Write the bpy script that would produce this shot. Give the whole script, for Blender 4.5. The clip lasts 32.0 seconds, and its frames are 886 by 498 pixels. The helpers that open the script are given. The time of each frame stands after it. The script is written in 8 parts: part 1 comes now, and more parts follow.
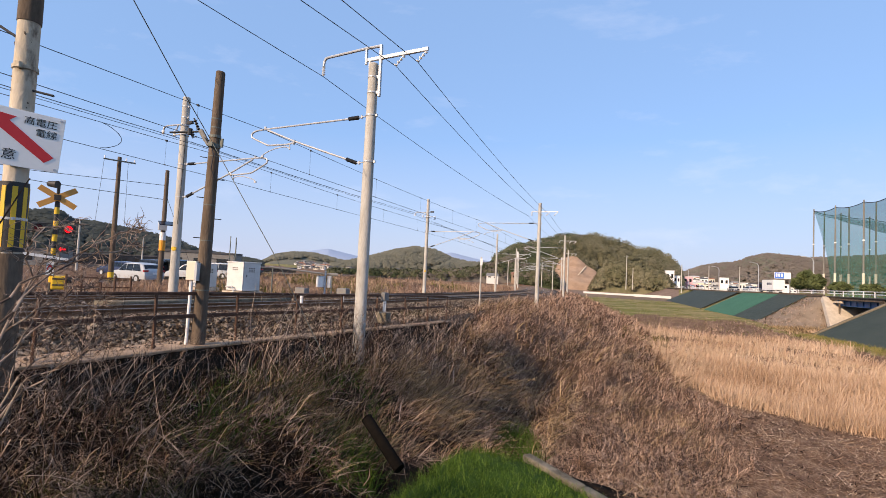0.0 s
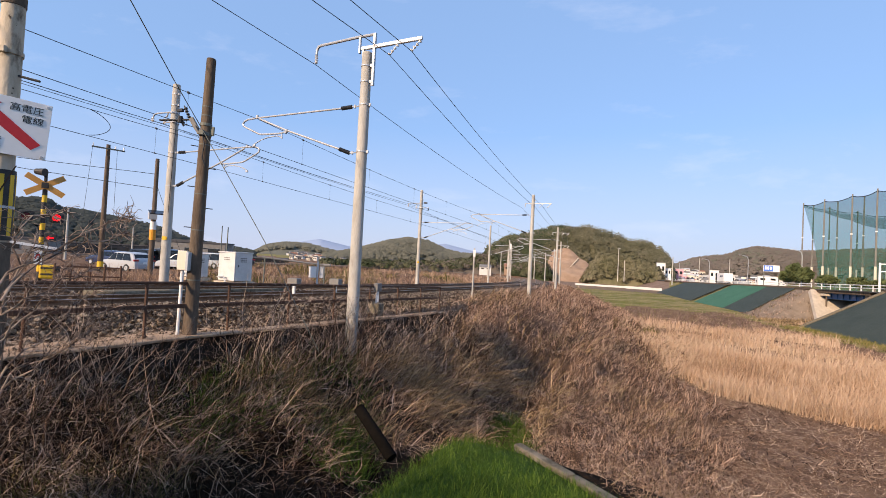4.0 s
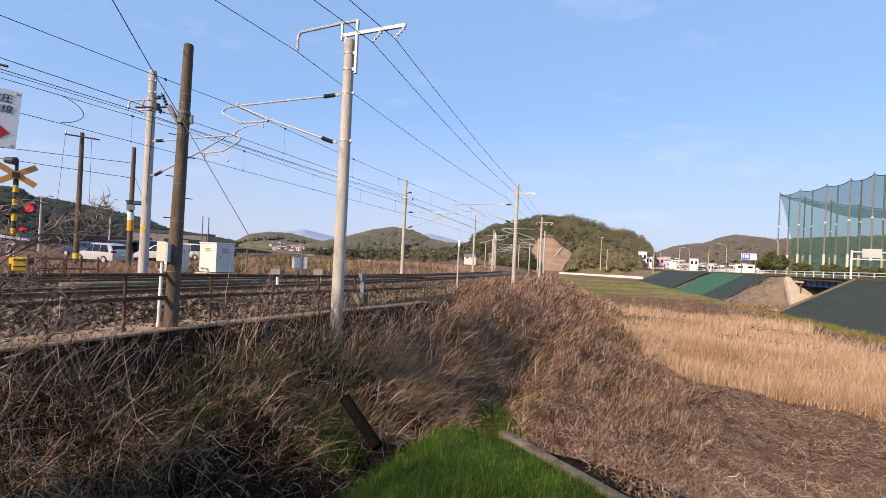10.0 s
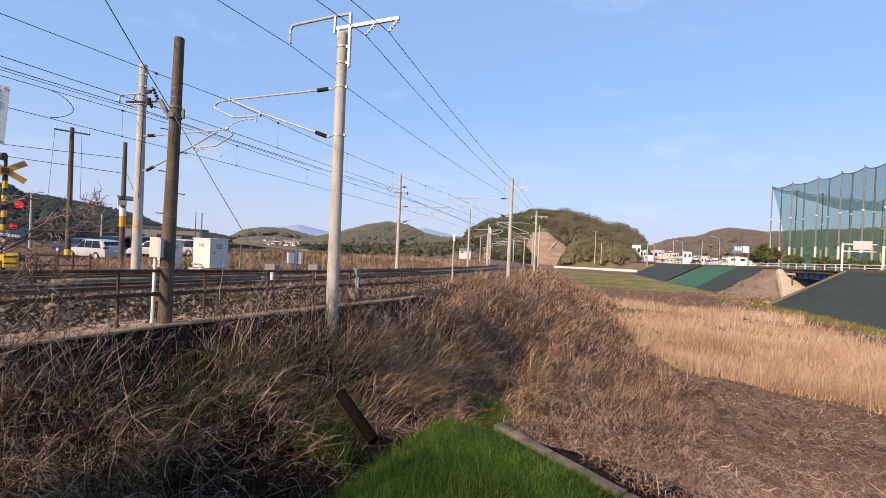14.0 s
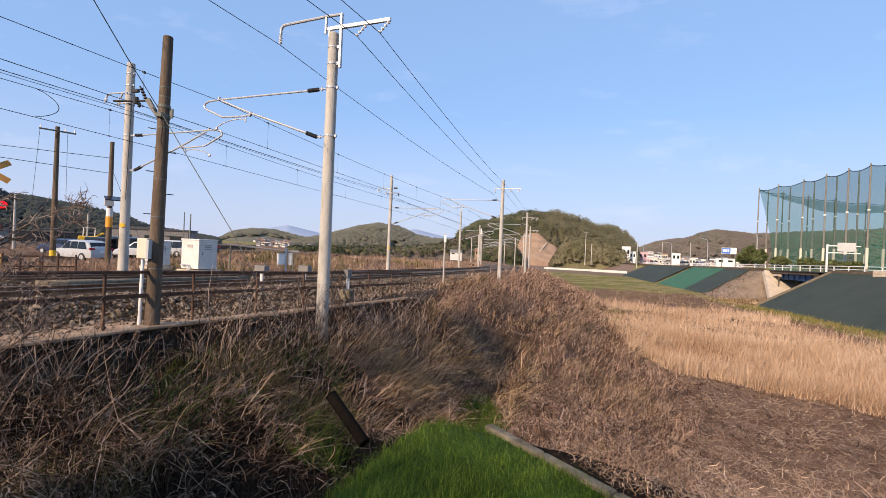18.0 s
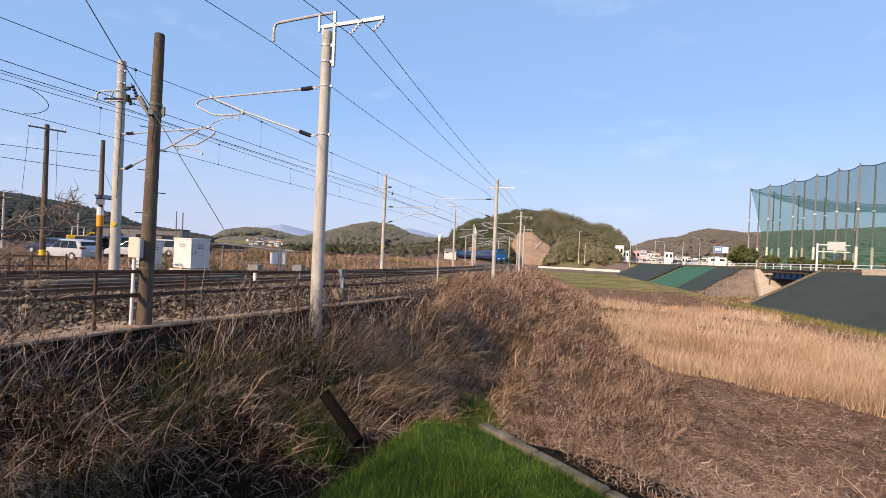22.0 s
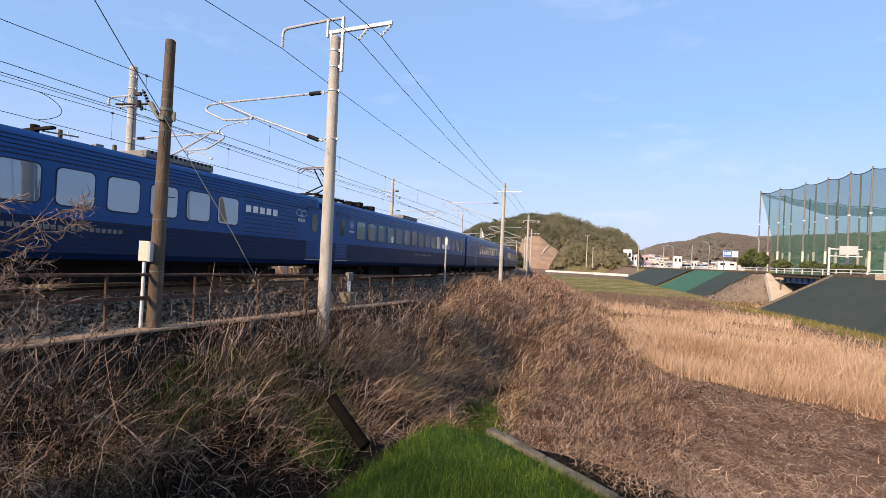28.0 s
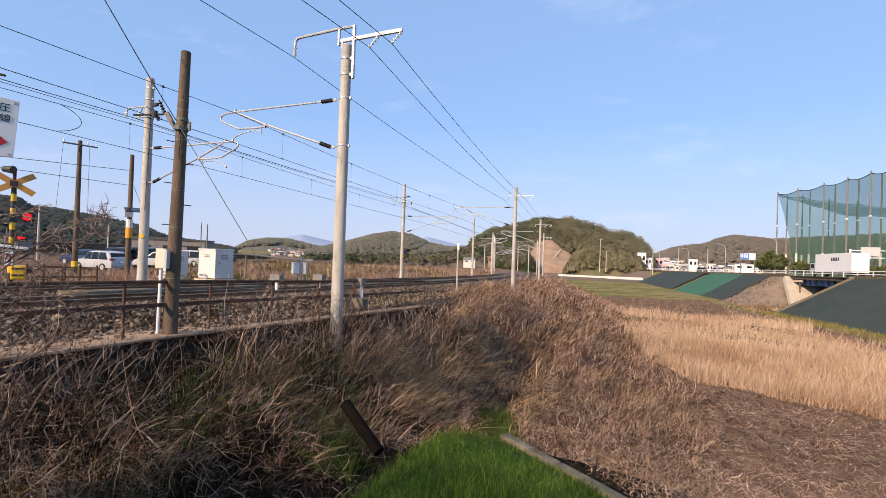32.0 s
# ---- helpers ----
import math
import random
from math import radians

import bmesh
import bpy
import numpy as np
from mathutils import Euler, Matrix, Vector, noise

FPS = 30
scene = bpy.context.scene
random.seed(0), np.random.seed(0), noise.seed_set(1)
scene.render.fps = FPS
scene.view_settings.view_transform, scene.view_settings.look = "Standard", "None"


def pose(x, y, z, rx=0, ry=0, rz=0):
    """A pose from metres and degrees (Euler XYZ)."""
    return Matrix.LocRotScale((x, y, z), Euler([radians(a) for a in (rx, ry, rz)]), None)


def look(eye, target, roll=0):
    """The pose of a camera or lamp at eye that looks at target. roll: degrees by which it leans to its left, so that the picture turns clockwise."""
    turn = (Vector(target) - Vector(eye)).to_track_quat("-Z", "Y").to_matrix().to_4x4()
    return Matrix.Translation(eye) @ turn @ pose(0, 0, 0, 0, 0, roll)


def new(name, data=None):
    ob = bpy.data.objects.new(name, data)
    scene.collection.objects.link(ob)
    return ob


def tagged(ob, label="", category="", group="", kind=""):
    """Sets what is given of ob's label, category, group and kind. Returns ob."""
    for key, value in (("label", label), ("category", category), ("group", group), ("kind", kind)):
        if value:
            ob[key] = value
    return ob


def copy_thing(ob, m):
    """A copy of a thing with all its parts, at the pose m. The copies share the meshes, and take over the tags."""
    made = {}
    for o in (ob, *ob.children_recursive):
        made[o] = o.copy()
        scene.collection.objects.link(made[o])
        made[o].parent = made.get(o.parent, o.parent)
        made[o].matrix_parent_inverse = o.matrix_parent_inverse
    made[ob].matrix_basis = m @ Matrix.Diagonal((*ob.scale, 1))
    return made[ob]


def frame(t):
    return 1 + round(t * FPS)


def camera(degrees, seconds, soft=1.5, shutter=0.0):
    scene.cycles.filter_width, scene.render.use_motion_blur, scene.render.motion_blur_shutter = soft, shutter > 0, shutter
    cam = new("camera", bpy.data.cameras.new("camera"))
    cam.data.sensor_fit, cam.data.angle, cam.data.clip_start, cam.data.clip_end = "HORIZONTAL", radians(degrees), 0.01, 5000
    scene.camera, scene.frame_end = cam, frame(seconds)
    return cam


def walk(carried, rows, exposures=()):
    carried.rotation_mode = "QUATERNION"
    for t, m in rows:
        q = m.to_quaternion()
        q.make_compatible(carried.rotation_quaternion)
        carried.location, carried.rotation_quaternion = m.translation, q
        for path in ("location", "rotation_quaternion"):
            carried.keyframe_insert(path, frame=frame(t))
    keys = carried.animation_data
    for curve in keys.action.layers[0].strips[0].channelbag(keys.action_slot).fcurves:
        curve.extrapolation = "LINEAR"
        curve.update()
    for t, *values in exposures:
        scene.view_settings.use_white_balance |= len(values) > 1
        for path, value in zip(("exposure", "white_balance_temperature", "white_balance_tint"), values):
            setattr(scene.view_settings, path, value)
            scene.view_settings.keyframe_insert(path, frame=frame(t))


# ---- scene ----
EYE = Vector((0, 0, 6.5))
TURNS = (
    (0.0, 0.000, 2.487, 2.712),
    (0.5, 0.025, 2.352, 2.770),
    (1.0, 0.057, 2.229, 2.775),
    (1.5, 0.128, 2.073, 2.807),
    (2.0, 0.257, 1.883, 2.854),
    (2.5, 0.419, 1.733, 2.923),
    (3.0, 0.604, 1.603, 2.986),
    (3.5, 0.771, 1.515, 3.011),
    (5.5, 1.383, 1.087, 3.091),
    (6.0, 1.580, 0.966, 3.104),
    (6.5, 1.735, 0.876, 3.110),
    (7.0, 1.908, 0.799, 3.130),
    (7.5, 2.058, 0.751, 3.113),
    (8.0, 2.224, 0.690, 3.056),
    (8.5, 2.402, 0.581, 2.975),
    (9.0, 2.606, 0.480, 2.877),
    (9.5, 2.749, 0.362, 2.827),
    (10.0, 2.878, 0.248, 2.746),
    (10.5, 2.992, 0.132, 2.681),
    (11.0, 3.115, 0.040, 2.591),
    (11.5, 3.232, -0.056, 2.505),
    (12.0, 3.296, -0.136, 2.458),
    (12.5, 3.390, -0.228, 2.439),
    (13.0, 3.433, -0.315, 2.469),
    (13.5, 3.474, -0.365, 2.485),
    (14.0, 3.545, -0.424, 2.442),
    (14.5, 3.649, -0.424, 2.441),
    (16.5, 4.279, -0.289, 2.438),
    (17.0, 4.378, -0.278, 2.449),
    (17.5, 4.542, -0.247, 2.495),
    (18.0, 4.645, -0.218, 2.500),
    (18.5, 4.746, -0.205, 2.535),
    (19.0, 4.866, -0.214, 2.610),
    (19.5, 4.953, -0.234, 2.659),
    (20.0, 5.063, -0.276, 2.627),
    (20.5, 5.160, -0.297, 2.593),
    (21.0, 5.230, -0.314, 2.553),
    (21.5, 5.295, -0.316, 2.524),
    (22.0, 5.384, -0.306, 2.476),
    (22.5, 5.446, -0.292, 2.399),
    (23.0, 5.461, -0.278, 2.331),
    (23.5, 5.492, -0.263, 2.257),
    (24.0, 5.519, -0.302, 2.237),
    (24.5, 5.549, -0.277, 2.283),
    (25.0, 5.563, -0.175, 2.357),
    (25.5, 5.471, -0.110, 2.397),
    (27.5, 4.573, 0.103, 2.486),
    (28.0, 4.482, 0.135, 2.543),
    (28.5, 4.361, 0.188, 2.577),
    (29.0, 4.288, 0.280, 2.567),
    (29.5, 4.183, 0.354, 2.484),
    (30.0, 4.017, 0.482, 2.320),
    (30.5, 3.801, 0.617, 2.243),
    (31.0, 3.532, 0.725, 2.164),
    (31.5, 3.229, 0.732, 2.135),
    (32.0, 2.969, 0.698, 2.050),
)


def heading(yaw, pitch, roll):
    a, e = radians(yaw), radians(pitch)
    way = Vector((math.sin(a) * math.cos(e), math.cos(a) * math.cos(e), math.sin(e)))
    return look(EYE, EYE + way, roll)


cam = camera(88.065, 32.0, soft=0.7)
walk(cam, [(t, heading(y, p, r)) for t, y, p, r in TURNS], [(0.0, 0.41, 6900, 16), (25.0, 0.41, 6900, 16), (26.5, 0.50, 6900, 16), (31.0, 0.50, 6900, 16), (32.0, 0.43, 6900, 16)])

# ---- light ----
SUN_AZ, SUN_EL = radians(-137), radians(26)
world = bpy.data.worlds.new("sky")
scene.world = world
world.use_nodes = True
wn, wl = world.node_tree.nodes, world.node_tree.links
sky = wn.new("ShaderNodeTexSky")
sky.sky_type, sky.sun_disc = "NISHITA", False
sky.sun_elevation, sky.sun_rotation = SUN_EL, SUN_AZ
sky.altitude, sky.air_density, sky.dust_density, sky.ozone_density = 30, 1.0, 0.4, 5.0
tone = wn.new("ShaderNodeMix")
tone.data_type = "RGBA"
tone.inputs["Factor"].default_value = 0.62
tone.inputs["B"].default_value = (2.1, 3.7, 6.4, 1)
wl.new(sky.outputs[0], tone.inputs["A"])
# faint streaks of high cloud
geo, squash, puff = wn.new("ShaderNodeTexCoord"), wn.new("ShaderNodeMapping"), wn.new("ShaderNodeTexNoise")
squash.inputs["Scale"].default_value, squash.inputs["Rotation"].default_value = (2.2, 5.5, 9.0), (0.3, 0.2, 0.5)
puff.inputs["Scale"].default_value, puff.inputs["Detail"].default_value, puff.inputs["Roughness"].default_value = 1.6, 7, 0.6
wl.new(geo.outputs["Generated"], squash.inputs[0])
wl.new(squash.outputs[0], puff.inputs["Vector"])
thin = wn.new("ShaderNodeMapRange")
thin.inputs["From Min"].default_value, thin.inputs["From Max"].default_value, thin.inputs["To Max"].default_value = 0.56, 0.85, 0.28
wl.new(puff.outputs[0], thin.inputs[0])
veil = wn.new("ShaderNodeMix")
veil.data_type = "RGBA"
veil.inputs["B"].default_value = (5.6, 6.0, 7.0, 1)
wl.new(thin.outputs[0], veil.inputs["Factor"])
haze, parts_of, low = wn.new("ShaderNodeMix"), wn.new("ShaderNodeSeparateXYZ"), wn.new("ShaderNodeMapRange")
haze.data_type = "RGBA"
haze.inputs["B"].default_value = (3.4, 3.92, 5.15, 1)
low.inputs["From Min"].default_value, low.inputs["From Max"].default_value = 0.27, 0.0
low.inputs["To Max"].default_value = 0.8
wl.new(geo.outputs["Generated"], parts_of.inputs[0])
wl.new(parts_of.outputs["Z"], low.inputs[0])
wl.new(low.outputs[0], haze.inputs["Factor"])
wl.new(tone.outputs["Result"], haze.inputs["A"])
wl.new(haze.outputs["Result"], veil.inputs["A"])
wl.new(veil.outputs["Result"], wn["Background"].inputs[0])
wn["Background"].inputs[1].default_value = 0.13
sun = new("sun", bpy.data.lights.new("sun", "SUN"))
sun.data.energy, sun.data.angle, sun.data.color = 4.6, radians(0.6), (1.0, 0.795, 0.58)
sun.matrix_world = look((0, 0, 60), (-60 * math.sin(SUN_AZ) * math.cos(SUN_EL), -60 * math.cos(SUN_AZ) * math.cos(SUN_EL), 60 - 60 * math.sin(SUN_EL)))


# ---- materials ----
def mat(name, colors, scale=8.0, rough=0.8, bump=0.0, metal=0.0, fine=0.0, emit=0.0, island=0.0, spec=0.4, stretch=None, alpha=1.0, trans=0.0):
    m = bpy.data.materials.new(name)
    m.use_nodes = True
    n, l = m.node_tree.nodes, m.node_tree.links
    b = n["Principled BSDF"]
    b.inputs["Roughness"].default_value, b.inputs["Metallic"].default_value = rough, metal
    b.inputs["Specular IOR Level"].default_value = spec
    if alpha < 1:
        b.inputs["Alpha"].default_value = alpha
    if trans:
        b.inputs["Transmission Weight"].default_value = trans
    tc = n.new("ShaderNodeTexCoord")
    src = tc.outputs["Object"]
    if stretch:
        mp = n.new("ShaderNodeMapping")
        mp.inputs["Scale"].default_value = stretch
        l.new(src, mp.inputs[0])
        src = mp.outputs[0]
    big, small = n.new("ShaderNodeTexNoise"), n.new("ShaderNodeTexNoise")
    for tex, s in ((big, scale), (small, scale * 7.3)):
        tex.inputs["Scale"].default_value, tex.inputs["Detail"].default_value, tex.inputs["Roughness"].default_value = s, 5, 0.62
        l.new(src, tex.inputs["Vector"])
    mixf = n.new("ShaderNodeMath")
    mixf.operation = "MULTIPLY_ADD"
    l.new(small.outputs[0], mixf.inputs[0])
    mixf.inputs[1].default_value = 0.5 if not fine else fine
    half = n.new("ShaderNodeMath")
    half.operation = "MULTIPLY_ADD"
    l.new(big.outputs[0], half.inputs[0])
    half.inputs[1].default_value, half.inputs[2].default_value = 1.25, -0.38
    l.new(half.outputs[0], mixf.inputs[2])
    fac = mixf.outputs[0]
    if island:
        g = n.new("ShaderNodeNewGeometry")
        k = n.new("ShaderNodeMath")
        k.operation = "MULTIPLY_ADD"
        l.new(g.outputs["Random Per Island"], k.inputs[0])
        k.inputs[1].default_value = island
        sh = n.new("ShaderNodeMath")
        sh.operation = "SUBTRACT"
        l.new(fac, sh.inputs[0])
        sh.inputs[1].default_value = island / 2
        l.new(sh.outputs[0], k.inputs[2])
        fac = k.outputs[0]
    ramp = n.new("ShaderNodeValToRGB")
    e = ramp.color_ramp.elements
    lo, hi = 0.12, 0.88
    for i, c in enumerate(colors):
        at = lo + (hi - lo) * i / max(1, len(colors) - 1)
        el = e[i] if i < 2 else e.new(at)
        el.position, el.color = at, (*c, 1)
    if len(colors) == 1:
        e[1].color = (*[min(1, v * 1.15) for v in colors[0]], 1)
        e[0].color = (*[v * 0.9 for v in colors[0]], 1)
    l.new(fac, ramp.inputs[0])
    l.new(ramp.outputs[0], b.inputs["Base Color"])
    if bump:
        bp = n.new("ShaderNodeBump")
        bp.inputs["Strength"].default_value = bump
        bp.inputs["Distance"].default_value = 0.3 / scale
        l.new(small.outputs[0], bp.inputs["Height"])
        l.new(bp.outputs[0], b.inputs["Normal"])
    if emit:
        b.inputs["Emission Color"].default_value = (*colors[0], 1)
        b.inputs["Emission Strength"].default_value = emit
    return m


M = {}
M["concrete"] = mat("concrete", [(0.27, 0.25, 0.215), (0.43, 0.41, 0.365), (0.54, 0.52, 0.475)], 3.2, 0.9, 0.2, stretch=(1, 1, 0.3), spec=0.2)
M["old_concrete"] = mat("old_concrete", [(0.06, 0.045, 0.033), (0.12, 0.09, 0.065), (0.20, 0.155, 0.115)], 3.5, 0.9, 0.3, stretch=(1, 1, 0.3), spec=0.15)
# near-black wall: the shade on its face is put into these colours
M["wall"] = mat("wall_shade_concrete", [(0.008, 0.0065, 0.005), (0.022, 0.018, 0.014), (0.06, 0.05, 0.04)], 0.9, 0.95, 0.3, spec=0.05)
M["coping"] = mat("coping_concrete", [(0.30, 0.23, 0.16), (0.56, 0.46, 0.34), (0.70, 0.60, 0.47)], 2.8, 0.9, 0.35)
M["stained"] = mat("stained_concrete", [(0.24, 0.15, 0.09), (0.44, 0.30, 0.19), (0.56, 0.41, 0.28)], 2.2, 0.9, 0.35, spec=0.15)
M["flaking"] = mat("flaking_cream_paint", [(0.09, 0.06, 0.04), (0.46, 0.39, 0.29), (0.54, 0.47, 0.37), (0.58, 0.51, 0.41)], 2.6, 0.85, 0.25, stretch=(1, 1, 0.45), spec=0.2)
M["kerbstone"] = mat("kerb_concrete", [(0.07, 0.06, 0.042), (0.17, 0.145, 0.105), (0.28, 0.24, 0.18)], 5.0, 0.95, 0.4, spec=0.1)
M["rust"] = mat("rusty_steel", [(0.035, 0.018, 0.011), (0.09, 0.045, 0.026), (0.17, 0.095, 0.06)], 6.0, 0.85, 0.3)
M["rail"] = mat("rail_steel", [(0.13, 0.068, 0.038), (0.24, 0.14, 0.085)], 3.0, 0.75, 0.2, spec=0.15)
M["railtop"] = mat("polished_rail", [(0.30, 0.25, 0.20), (0.42, 0.37, 0.32)], 3.0, 0.4, 0.0, 0.7)
M["sleeper"] = mat("sleeper_concrete", [(0.12, 0.09, 0.07), (0.22, 0.18, 0.15)], 3.0, 0.95, 0.3, spec=0.08)
M["ballast"] = mat("ballast_stone", [(0.036, 0.024, 0.016), (0.115, 0.080, 0.055), (0.34, 0.27, 0.20)], 9.0, 0.95, 0.8, island=1.0, spec=0.08)
M["galv"] = mat("galvanised_steel", [(0.38, 0.395, 0.41), (0.50, 0.515, 0.53)], 5.0, 0.45, 0.05, 0.3)
M["black"] = mat("black_rubber", [(0.012, 0.012, 0.013), (0.03, 0.03, 0.032)], 6.0, 0.6)
M["wire"] = mat("wire_copper", [(0.02, 0.025, 0.03), (0.045, 0.05, 0.055)], 2.0, 0.5, 0, 0.4)
M["white"] = mat("white_paint", [(0.72, 0.71, 0.68), (0.82, 0.81, 0.78)], 3.0, 0.45, 0.03)
M["signwhite"] = mat("sign_enamel", [(0.78, 0.77, 0.73), (0.84, 0.83, 0.80)], 3.0, 0.35)
M["red"] = mat("red_paint", [(0.55, 0.02, 0.025), (0.62, 0.03, 0.03)], 4.0, 0.4)
M["ink"] = mat("black_ink", [(0.015, 0.015, 0.016), (0.02, 0.02, 0.02)], 4.0, 0.5)
M["yellow"] = mat("yellow_paint", [(0.62, 0.38, 0.02), (0.75, 0.48, 0.03)], 6.0, 0.5, 0.05)
M["stripeblack"] = mat("black_paint", [(0.015, 0.015, 0.017), (0.05, 0.045, 0.04)], 6.0, 0.6, 0.1)
M["redlamp"] = mat("lit_red_lamp", [(1.0, 0.004, 0.012)], 4.0, 0.3, emit=1.3)
M["darklamp"] = mat("dark_red_lamp", [(0.08, 0.005, 0.008), (0.12, 0.01, 0.01)], 4.0, 0.2)
M["blue"] = mat("blue_train_paint", [(0.0008, 0.060, 0.205), (0.001, 0.070, 0.23)], 1.2, 0.32, 0, 0.0, spec=0.3)
M["navy"] = mat("navy_train_paint", [(0.001, 0.020, 0.070), (0.0015, 0.024, 0.083)], 1.2, 0.45, 0, 0.0, spec=0.2)
M["groove"] = mat("dark_groove", [(0.002, 0.008, 0.035), (0.003, 0.01, 0.04)], 2, 0.5)
# pale base colour stands in for sky reflected in the panes
M["glass"] = mat("sky_pale_glass", [(0.25, 0.31, 0.36), (0.29, 0.35, 0.40)], 1.0, 0.05, metal=0.45, spec=1.0)
M["curtain"] = mat("tan_curtain", [(0.20, 0.15, 0.10), (0.33, 0.26, 0.18)], 3.0, 0.8, stretch=(6, 1, 0.4))
M["under"] = mat("underframe_grime", [(0.006, 0.005, 0.004), (0.018, 0.014, 0.012)], 3.0, 0.85, 0.3, spec=0.15)
M["cabinet"] = mat("weathered_white_enamel", [(0.50, 0.49, 0.46), (0.60, 0.59, 0.565), (0.66, 0.65, 0.63)], 2.2, 0.5, 0.05)
M["roofgrey"] = mat("roof_grey", [(0.14, 0.135, 0.125), (0.24, 0.23, 0.21)], 2.0, 0.7, 0.1)
M["headlamp"] = mat("lit_headlamp", [(1.0, 0.92, 0.62)], 4.0, 0.3, emit=2.2)
# soil kept near-black: shade under the stems is put into its colour
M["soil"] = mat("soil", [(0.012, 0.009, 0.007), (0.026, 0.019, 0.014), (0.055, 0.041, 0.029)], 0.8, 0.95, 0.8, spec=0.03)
M["thatch"] = mat("matted_dead_weeds", [(0.10, 0.058, 0.038), (0.20, 0.125, 0.082), (0.31, 0.21, 0.145)], 1.3, 0.95, 1.0, spec=0.08)
M["straw"] = mat("straw_ground", [(0.16, 0.10, 0.06), (0.30, 0.20, 0.12)], 0.9, 0.95, 0.8, spec=0.08)
M["turf"] = mat("short_turf", [(0.12, 0.14, 0.03), (0.26, 0.21, 0.08), (0.15, 0.165, 0.038), (0.37, 0.28, 0.145), (0.18, 0.175, 0.05), (0.38, 0.285, 0.16)], 0.08, 0.95, 0.5, stretch=(0.8, 3.4, 1), spec=0.08)
M["green"] = mat("lush_grass", [(0.024, 0.050, 0.006), (0.060, 0.112, 0.013), (0.13, 0.19, 0.034)], 1.3, 0.8, 0.4, island=0.8, spec=0.08)
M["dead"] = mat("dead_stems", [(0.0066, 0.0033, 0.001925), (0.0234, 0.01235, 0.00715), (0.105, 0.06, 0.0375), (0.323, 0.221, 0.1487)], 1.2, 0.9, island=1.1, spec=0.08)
M["tan"] = mat("tan_grass", [(0.07, 0.045, 0.022), (0.24, 0.16, 0.085), (0.46, 0.33, 0.19)], 1.0, 0.9, island=0.9, spec=0.08)
M["meadow"] = mat("meadow_tufts", [(0.10, 0.115, 0.02), (0.19, 0.17, 0.05), (0.29, 0.22, 0.10)], 0.4, 0.9, island=0.8, spec=0.08)
M["reddish"] = mat("reddish_stems", [(0.036, 0.020, 0.013), (0.145, 0.086, 0.058), (0.32, 0.20, 0.14), (0.55, 0.39, 0.285)], 0.9, 0.9, island=1.0, spec=0.08)
M["twig"] = mat("bare_twigs", [(0.016, 0.0096, 0.0064), (0.057, 0.0342, 0.02375), (0.155, 0.100, 0.073), (0.52, 0.39, 0.30)], 1.2, 0.85, island=1.1, spec=0.08)
M["cane"] = mat("pale_canes", [(0.07, 0.046, 0.033), (0.18, 0.125, 0.092), (0.34, 0.26, 0.20)], 1.2, 0.85, island=0.9)
M["olive"] = mat("olive_grass", [(0.03, 0.04, 0.006), (0.10, 0.10, 0.022), (0.27, 0.20, 0.09)], 1.2, 0.9, island=0.9, spec=0.08)
M["reed"] = mat("straw_reeds", [(0.23, 0.135, 0.08), (0.42, 0.28, 0.18), (0.52, 0.37, 0.255), (0.62, 0.475, 0.34)], 0.12, 0.9, island=0.45, spec=0.08)
M["mown"] = mat("fallen_stems", [(0.13, 0.075, 0.047), (0.26, 0.162, 0.107), (0.36, 0.24, 0.165), (0.52, 0.385, 0.275)], 1.0, 0.95, island=0.75, spec=0.08)
M["asphalt"] = mat("asphalt", [(0.045, 0.045, 0.047), (0.075, 0.073, 0.07)], 2.0, 0.9, 0.4)
M["sheet"] = mat("dark_weed_sheet", [(0.022, 0.032, 0.024), (0.036, 0.048, 0.037), (0.046, 0.055, 0.042)], 0.35, 0.8, 0.25)
M["greensheet"] = mat("green_weed_sheet", [(0.025, 0.10, 0.055), (0.05, 0.15, 0.085)], 0.35, 0.8, 0.15)
M["stonepitch"] = mat("stone_pitching", [(0.405, 0.338, 0.257), (0.675, 0.581, 0.459)], 1.2, 0.9, 0.5)
M["clay"] = mat("bare_clay", [(0.22, 0.148, 0.10), (0.315, 0.22, 0.155), (0.40, 0.29, 0.21)], 0.16, 0.95, 0.3, spec=0.08, stretch=(1, 1, 2.5))
M["plough"] = mat("ploughed_soil", [(0.15, 0.10, 0.075), (0.22, 0.155, 0.115), (0.28, 0.20, 0.15)], 0.25, 0.95, 0.08, spec=0.05, stretch=(0.5, 2.0, 1))
M["hedge"] = mat("hedge_leaves", [(0.06, 0.075, 0.03), (0.095, 0.115, 0.045), (0.14, 0.155, 0.065)], 0.4, 0.9, island=0.4, spec=0.1)
M["dryclay"] = mat("dry_bank_soil", [(0.17, 0.13, 0.095), (0.25, 0.195, 0.145), (0.32, 0.255, 0.19)], 0.9, 0.95, 0.5, spec=0.05)
M["evergreen"] = mat("evergreen_leaves", [(0.03, 0.04, 0.02), (0.054, 0.066, 0.033), (0.088, 0.097, 0.05)], 0.06, 0.95, island=0.25, spec=0.05)
M["leaf"] = mat("woodland_leaves", [(0.05, 0.062, 0.034), (0.083, 0.09, 0.05), (0.125, 0.12, 0.072), (0.16, 0.15, 0.092)], 0.045, 0.95, island=0.22, spec=0.05)
M["bamboo"] = mat("bamboo_leaves", [(0.07, 0.073, 0.037), (0.125, 0.118, 0.066), (0.175, 0.155, 0.095), (0.23, 0.205, 0.13)], 0.06, 0.95, island=0.3, spec=0.05, stretch=(1.6, 1.6, 0.5))
